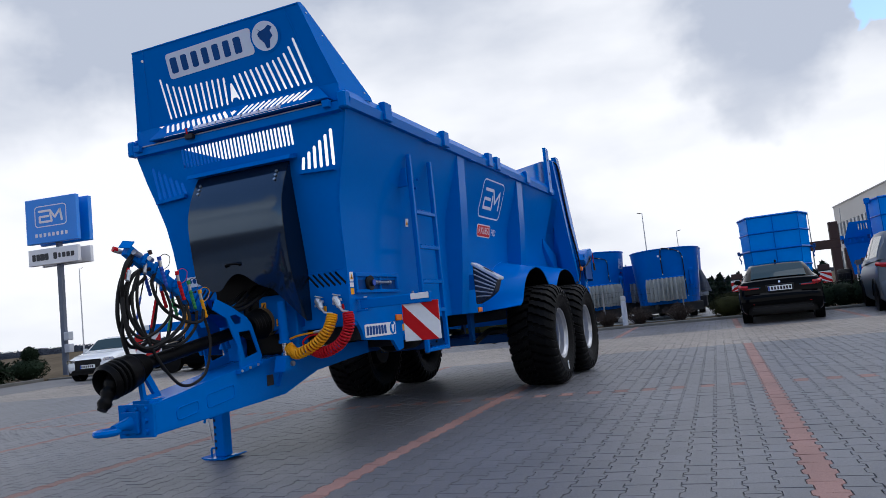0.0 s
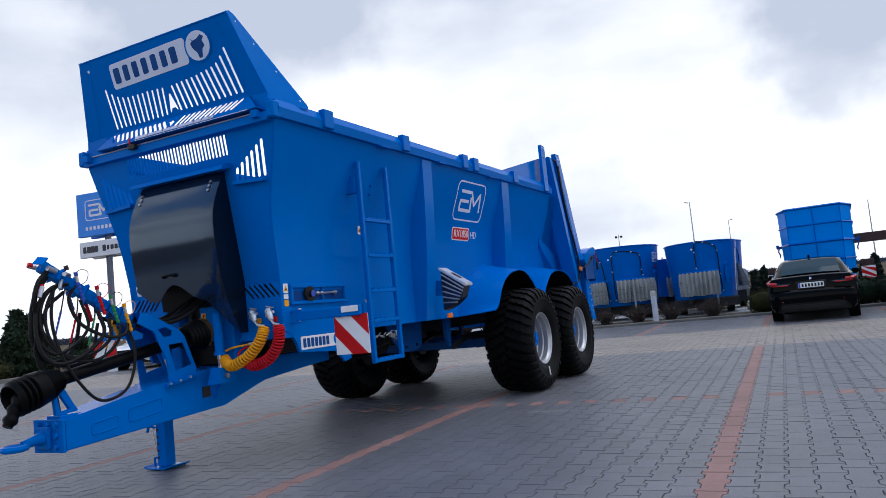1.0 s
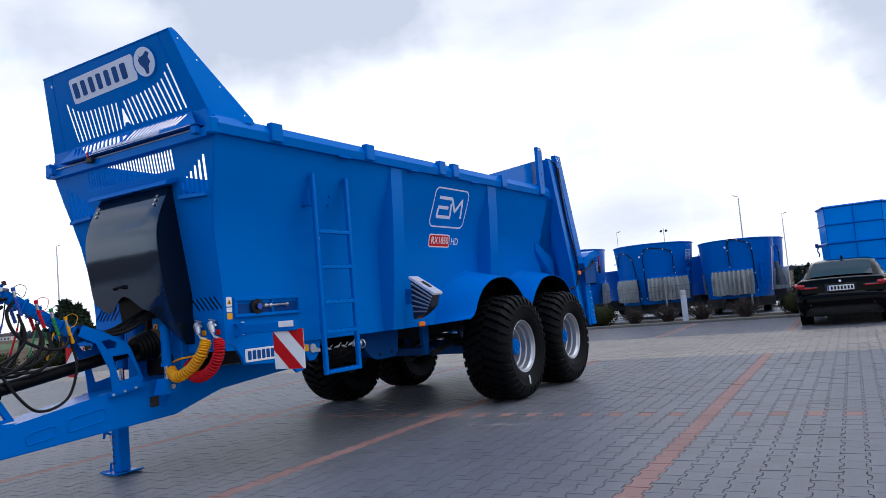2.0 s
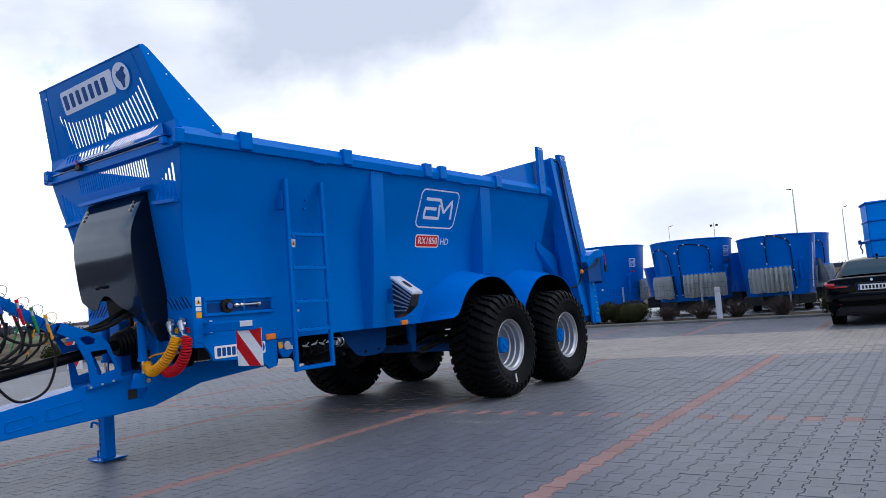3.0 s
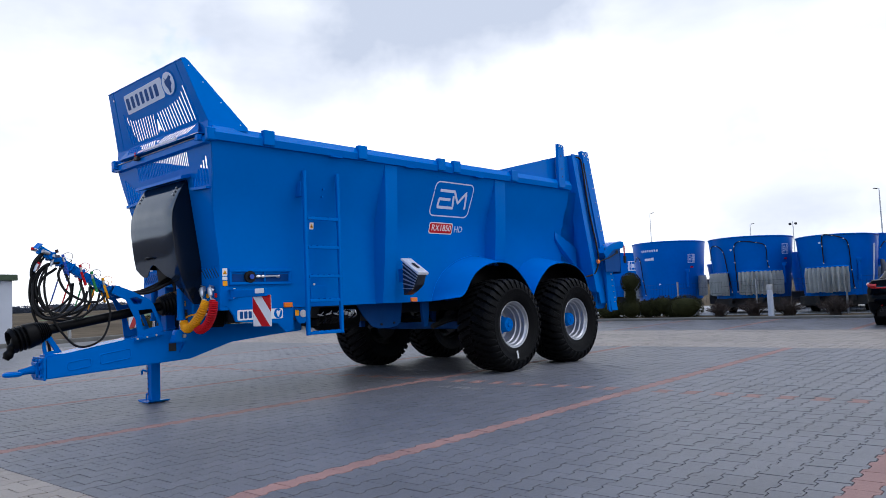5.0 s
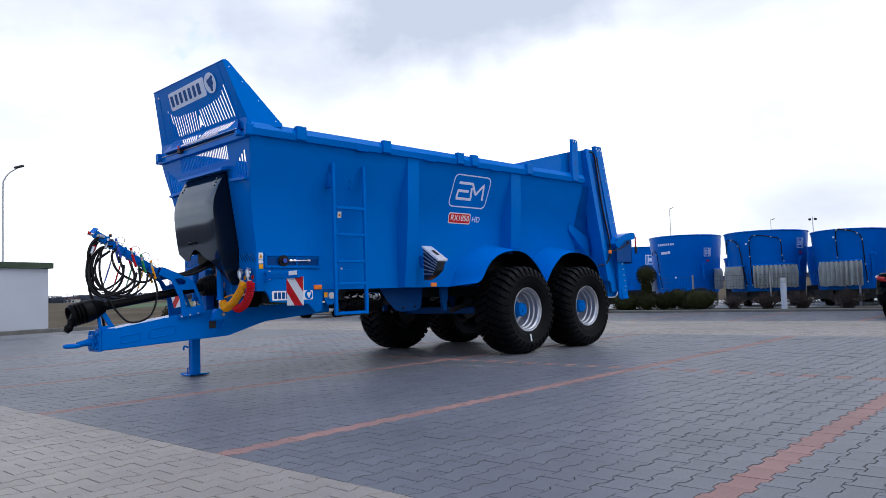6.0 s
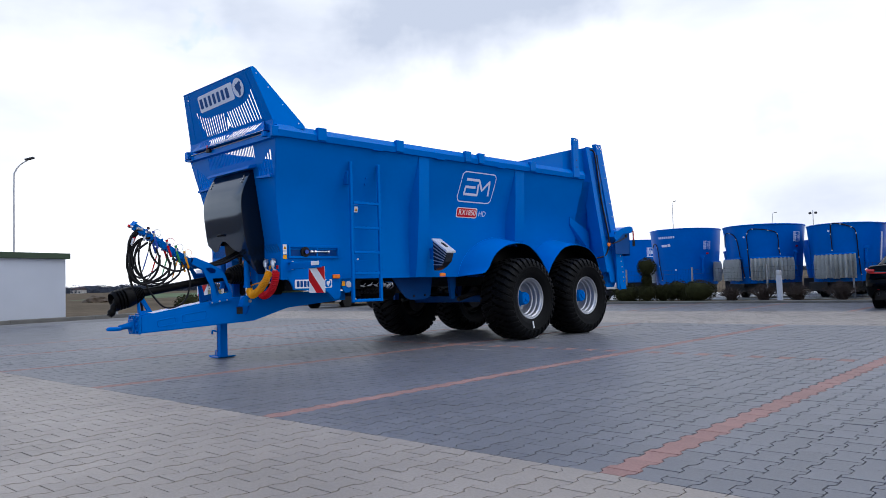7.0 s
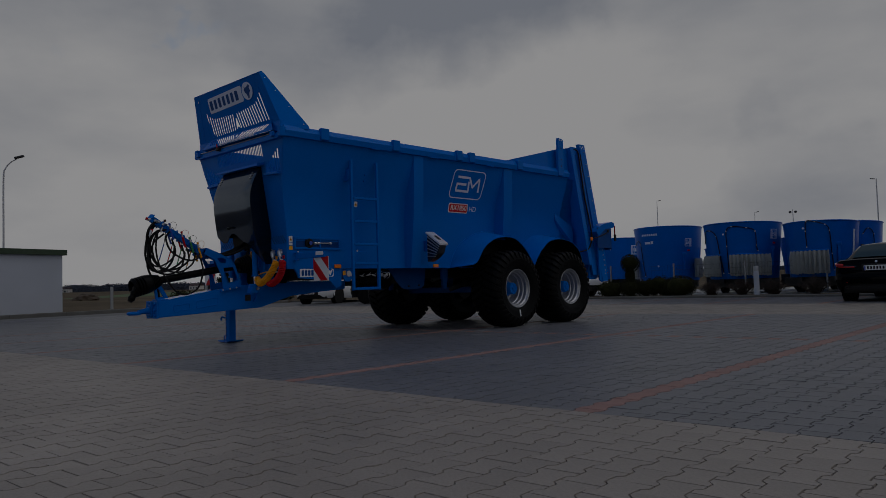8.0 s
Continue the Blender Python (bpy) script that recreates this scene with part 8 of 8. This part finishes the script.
# far woods and houses
def woods(name, label, spots, size, seed, count, base):
    rs2 = random.Random(seed)
    vs, fs = [], []
    for _ in range(count):
        (x0, y0), (x1, y1) = spots
        t = rs2.random()
        c = Vector((x0 + (x1 - x0) * t + rs2.uniform(-8, 8), y0 + (y1 - y0) * t + rs2.uniform(-15, 15), base))
        hgt = size * rs2.uniform(0.6, 1.1)
        for _ in range(80):
            p = c + Vector((rs2.gauss(0, 0.45) * hgt, rs2.gauss(0, 0.4) * hgt, hgt * rs2.random() ** 0.8))
            s = hgt * rs2.uniform(0.05, 0.12)
            i = len(vs)
            q = [Vector((rs2.uniform(-1, 1), rs2.uniform(-1, 1), rs2.uniform(-1, 1))) * s for _ in range(4)]
            vs += [p + d for d in q]
            fs += [(i, i + 1, i + 2), (i, i + 2, i + 3), (i, i + 3, i + 1), (i + 1, i + 3, i + 2)]
    (x0, y0), (x1, y1) = spots
    prev = None
    for k in range(401):
        t = k / 400
        top = base + size * (0.92 + 0.22 * noise.noise(Vector((k * 0.11, seed, 0))) + 0.10 * noise.noise(Vector((k * 0.7, seed, 3))))
        i = len(vs)
        vs += [Vector((x0 + (x1 - x0) * t, y0 + (y1 - y0) * t, base - 2)), Vector((x0 + (x1 - x0) * t, y0 + (y1 - y0) * t, top))]
        if prev is not None:
            fs.append((prev, i, i + 1, prev + 1))
        prev = i
    me = bpy.data.meshes.new(name)
    me.from_pydata([tuple(v) for v in vs], [], fs)
    # bluish tint puts the distance haze into the woods' colour
    me.materials.append(mat("haze_tinted_wood", (0.052, 0.062, 0.088), 0.9, spec=0.05, per=0.35, island=True))
    return tagged(new(name, me), label, "woods", kind="stuff")


woods("far_woods", "leafless woods on the horizon, tinted bluish for haze", ((-330, -40), (-230, 330)), 3.6, 5, 950, 1.2)
woods("far_woods", "leafless woods on the horizon, tinted bluish for haze", ((-230, 330), (260, 480)), 4, 6, 600, 1.4)
for k, (x, y, s, t) in enumerate(((-262, 152, 0.40, 20), (-270, 195, 0.45, -10), (-285, 110, 0.40, 40), (-268, 240, 0.5, 5), (-300, 60, 0.45, 60), (-318, 20, 0.45, 30), (-250, 275, 0.4, 70), (-276, 135, 0.35, 10))):
    house = thing("farm_house", pose(x, y, 1.7, 0, 0, t), "small white house far across the fields", "house", "far houses")
    bm = bmesh.new()
    span(bm, (-6 * s, -4 * s, 0), (6 * s, 4 * s, 4.2 * s))
    wl2 = part("wall", bm, FACADE, house)
    bm = bmesh.new()
    prism(bm, [(-4.5 * s, 4.2 * s), (4.5 * s, 4.2 * s), (0, 6.6 * s)], 0, -6.4 * s, 6.4 * s)
    part("roof", bm, ROOF_DARK if k % 2 else MAROON, house)
    for j in range(3):
        bm = bmesh.new()
        span(bm, (-4.5 * s + 3.4 * s * j, -4.08 * s, 1.3 * s), (-3.0 * s + 3.4 * s * j, -3.98 * s, 2.7 * s))
        part("window", bm, GLASS_DARK, house)
# ---- block paving: interlocking waisted stones in staggered columns along y ----
COL, ROW = 0.1415, 0.2005
LINES = (-6.55, -3.98, -1.42, 1.155, 3.755, 6.352, 8.93, 11.5)
NEAR_EDGE, FAR_EDGE, BAND_EDGE, DASH_Y = -2.3835, 7.94225, 12.35325, 2.63
WE, WN = 0.0825, 0.059


def stone_outline(shrink):
    e, w, l = WE - shrink, WN - shrink, ROW / 2 - shrink
    return [(e, -l), (e, -0.063), (w, -0.038), (w, 0.038), (e, 0.063), (e, l), (-e, l), (-e, 0.063), (-w, 0.038), (-w, -0.038), (-e, -0.063), (-e, -l)]


def half_outline(shrink, upper):
    """One half of a stone, cut straight across its waist where two fields of paving meet."""
    e, w, l = WE - shrink, WN - shrink, ROW / 2 - shrink
    if upper:
        return [(w, shrink), (w, 0.038), (e, 0.063), (e, l), (0.3 * e, l), (-0.3 * e, l), (-e, l), (-e, 0.063), (-w, 0.038), (-w, shrink), (-w / 3, shrink), (w / 3, shrink)]
    return [(e, -l), (e, -0.063), (w, -0.038), (w, -shrink), (w / 3, -shrink), (-w / 3, -shrink), (-w, -shrink), (-w, -0.038), (-e, -0.063), (-e, -l), (-0.3 * e, -l), (0.3 * e, -l)]


def tone(cx, cy, col, row):
    line_cols = [round((x - PX0) / COL) for x in LINES]
    if cy < NEAR_EDGE:
        return "sand"
    if FAR_EDGE < cy < BAND_EDGE:
        return "sand"
    if cy >= BAND_EDGE:
        return "red" if col in line_cols else "grey"
    if col in line_cols:
        return "red"
    if abs(cy - DASH_Y) < ROW / 2 and col % 2 == line_cols[4] % 2 and cx > -7:
        return "red"
    return "grey"


prng = random.Random(11)
sets = {"grey": [], "red": [], "sand": []}
singles = []
ncol, nrow = int((PX1 - PX0) / COL), int((PY1 - PY0) / ROW)
for col in range(ncol + 1):
    cx = PX0 + col * COL
    for row in range(nrow + 1):
        cy = PY0 + row * ROW + (ROW / 2 if col % 2 else 0.0)
        if not (PX0 - 0.01 < cx < PX1 + 0.01 and PY0 + 0.1 < cy < PY1 - 0.05) or cx < west_x(cy) + 0.1:
            continue
        if any(abs(cy - edge) < ROW / 4 for edge in (NEAR_EDGE, FAR_EDGE, BAND_EDGE)):
            for kind, shift in ((1, -0.02), (2, 0.02)):
                sets[tone(cx, cy + shift, col, row)].append((cx, cy, kind))
            continue
        key = tone(cx, cy, col, row)
        if 6.05 < cx < 8.0 and -3.9 < cy < -0.0 and len(singles) < 300 and math.hypot(cx - 6.9, cy + 2.2) < 1.75:
            singles.append((cx, cy, key))
        else:
            sets[key].append((cx, cy, 0))

for key, material in (("grey", GREY_PAVER), ("red", RED_PAVER), ("sand", BROWN_PAVER)):
    C = np.array(sets[key])
    near = (C[:, 1] < 9.0) & (C[:, 0] > -7.0)
    verts, faces, base = [], [], 0
    for detail in (True, False):
        D = C[near] if detail else C[~near]
        if not len(D):
            continue
        n = len(D)
        rs = np.random.RandomState(3)
        z0 = np.where(D[:, 1] > 7.9, (D[:, 1] - 7.9) * 0.005, 0.0) + rs.uniform(-0.0012, 0.0012, n)
        tilt = rs.uniform(-0.008, 0.008, (n, 2))
        rots = rs.uniform(-0.012, 0.012, n)
        kind = D[:, 2].astype(int)
        loops = [np.array([stone_outline(k), half_outline(k, False), half_outline(k, True)])[kind] for k in ((0.0036, 0.0012) if detail else (0.0018,))]
        allv = []
        for j, lp in enumerate(loops):
            x = lp[:, :, 0] - lp[:, :, 1] * rots[:, None]
            y = lp[:, :, 1] + lp[:, :, 0] * rots[:, None]
            z = z0[:, None] + x * tilt[:, :1] + y * tilt[:, 1:] - (0.009 if j else 0.0)
            allv.append(np.stack([x + D[:, :1], y + D[:, 1:2], z], axis=2))
        block = np.concatenate(allv, axis=1)
        per = block.shape[1]
        verts.append(block.reshape(-1, 3))
        idx = base + np.arange(n)[:, None] * per
        ring = np.arange(12)
        faces += (idx + ring[None, :]).tolist()
        if detail:
            for k in range(12):
                k2 = (k + 1) % 12
                faces += (idx + np.array([[k, 12 + k, 12 + k2, k2]])).tolist()
        base += n * per
    me = bpy.data.meshes.new("paving_stones")
    me.from_pydata(np.concatenate(verts).tolist(), [], faces)
    me.materials.append(material)
    ob = new("paving_stones", me)
    words = {"grey": "blue-grey interlocking concrete paving stones", "red": "red concrete paving stones marking the parking bays", "sand": "sand-grey interlocking concrete paving stones"}
    tagged(ob, words[key], kind="stuff")
    ob.parent = bed

me_of = {}
for cx, cy, key in singles:
    if key not in me_of:
        bm = bmesh.new()
        a = [bm.verts.new((*p, 0.0)) for p in stone_outline(0.0036)]
        b = [bm.verts.new((*p, -0.009)) for p in stone_outline(0.0012)]
        bm.faces.new(a)
        for k in range(12):
            bm.faces.new((a[k], b[k], b[(k + 1) % 12], a[(k + 1) % 12]))
        me = bpy.data.meshes.new("paving_stone")
        bm.to_mesh(me)
        bm.free()
        me.materials.append({"grey": PAVER_ONE, "red": PAVER_ONE_RED, "sand": PAVER_ONE_BROWN}[key])
        me_of[key] = me
    ob = new("paving_stone", me_of[key])
    ob.parent = bed
    ob.matrix_local = pose(cx, cy, prng.uniform(-0.0012, 0.0012), prng.uniform(-0.4, 0.4), prng.uniform(-0.4, 0.4), prng.uniform(-0.7, 0.7))

# pale scuffs rubbed into the paving
for cx, cy, sx, sy, seed in ((2.03, 2.08, 0.16, 0.035, 1), (4.22, 5.80, 0.24, 0.09, 2)):
    rs = random.Random(seed)
    vs, fs = [], []
    for _ in range(150):
        c = Vector((rs.gauss(cx, sx), rs.gauss(cy, sy), 0.0))
        a, l, w = rs.gauss(0.1, 0.35), rs.uniform(0.006, 0.035), rs.uniform(0.002, 0.008)
        d, e = Vector((math.cos(a), math.sin(a), 0)), Vector((-math.sin(a), math.cos(a), 0))
        i = len(vs)
        vs += [tuple(c + p + Vector((0, 0, 0.0032))) for p in (d * l, e * w, d * -l, e * -w)]
        fs.append((i, i + 1, i + 2, i + 3))
    me = bpy.data.meshes.new("pale_scuff")
    me.from_pydata(vs, [], fs)
    me.materials.append(mat("pale_scuff_dust", (0.34, 0.33, 0.33), 0.9, vary=0.2, vscale=20))
    tagged(new("pale_scuff", me), "pale scuff marks rubbed into the paving", "scuff mark", kind="stuff")
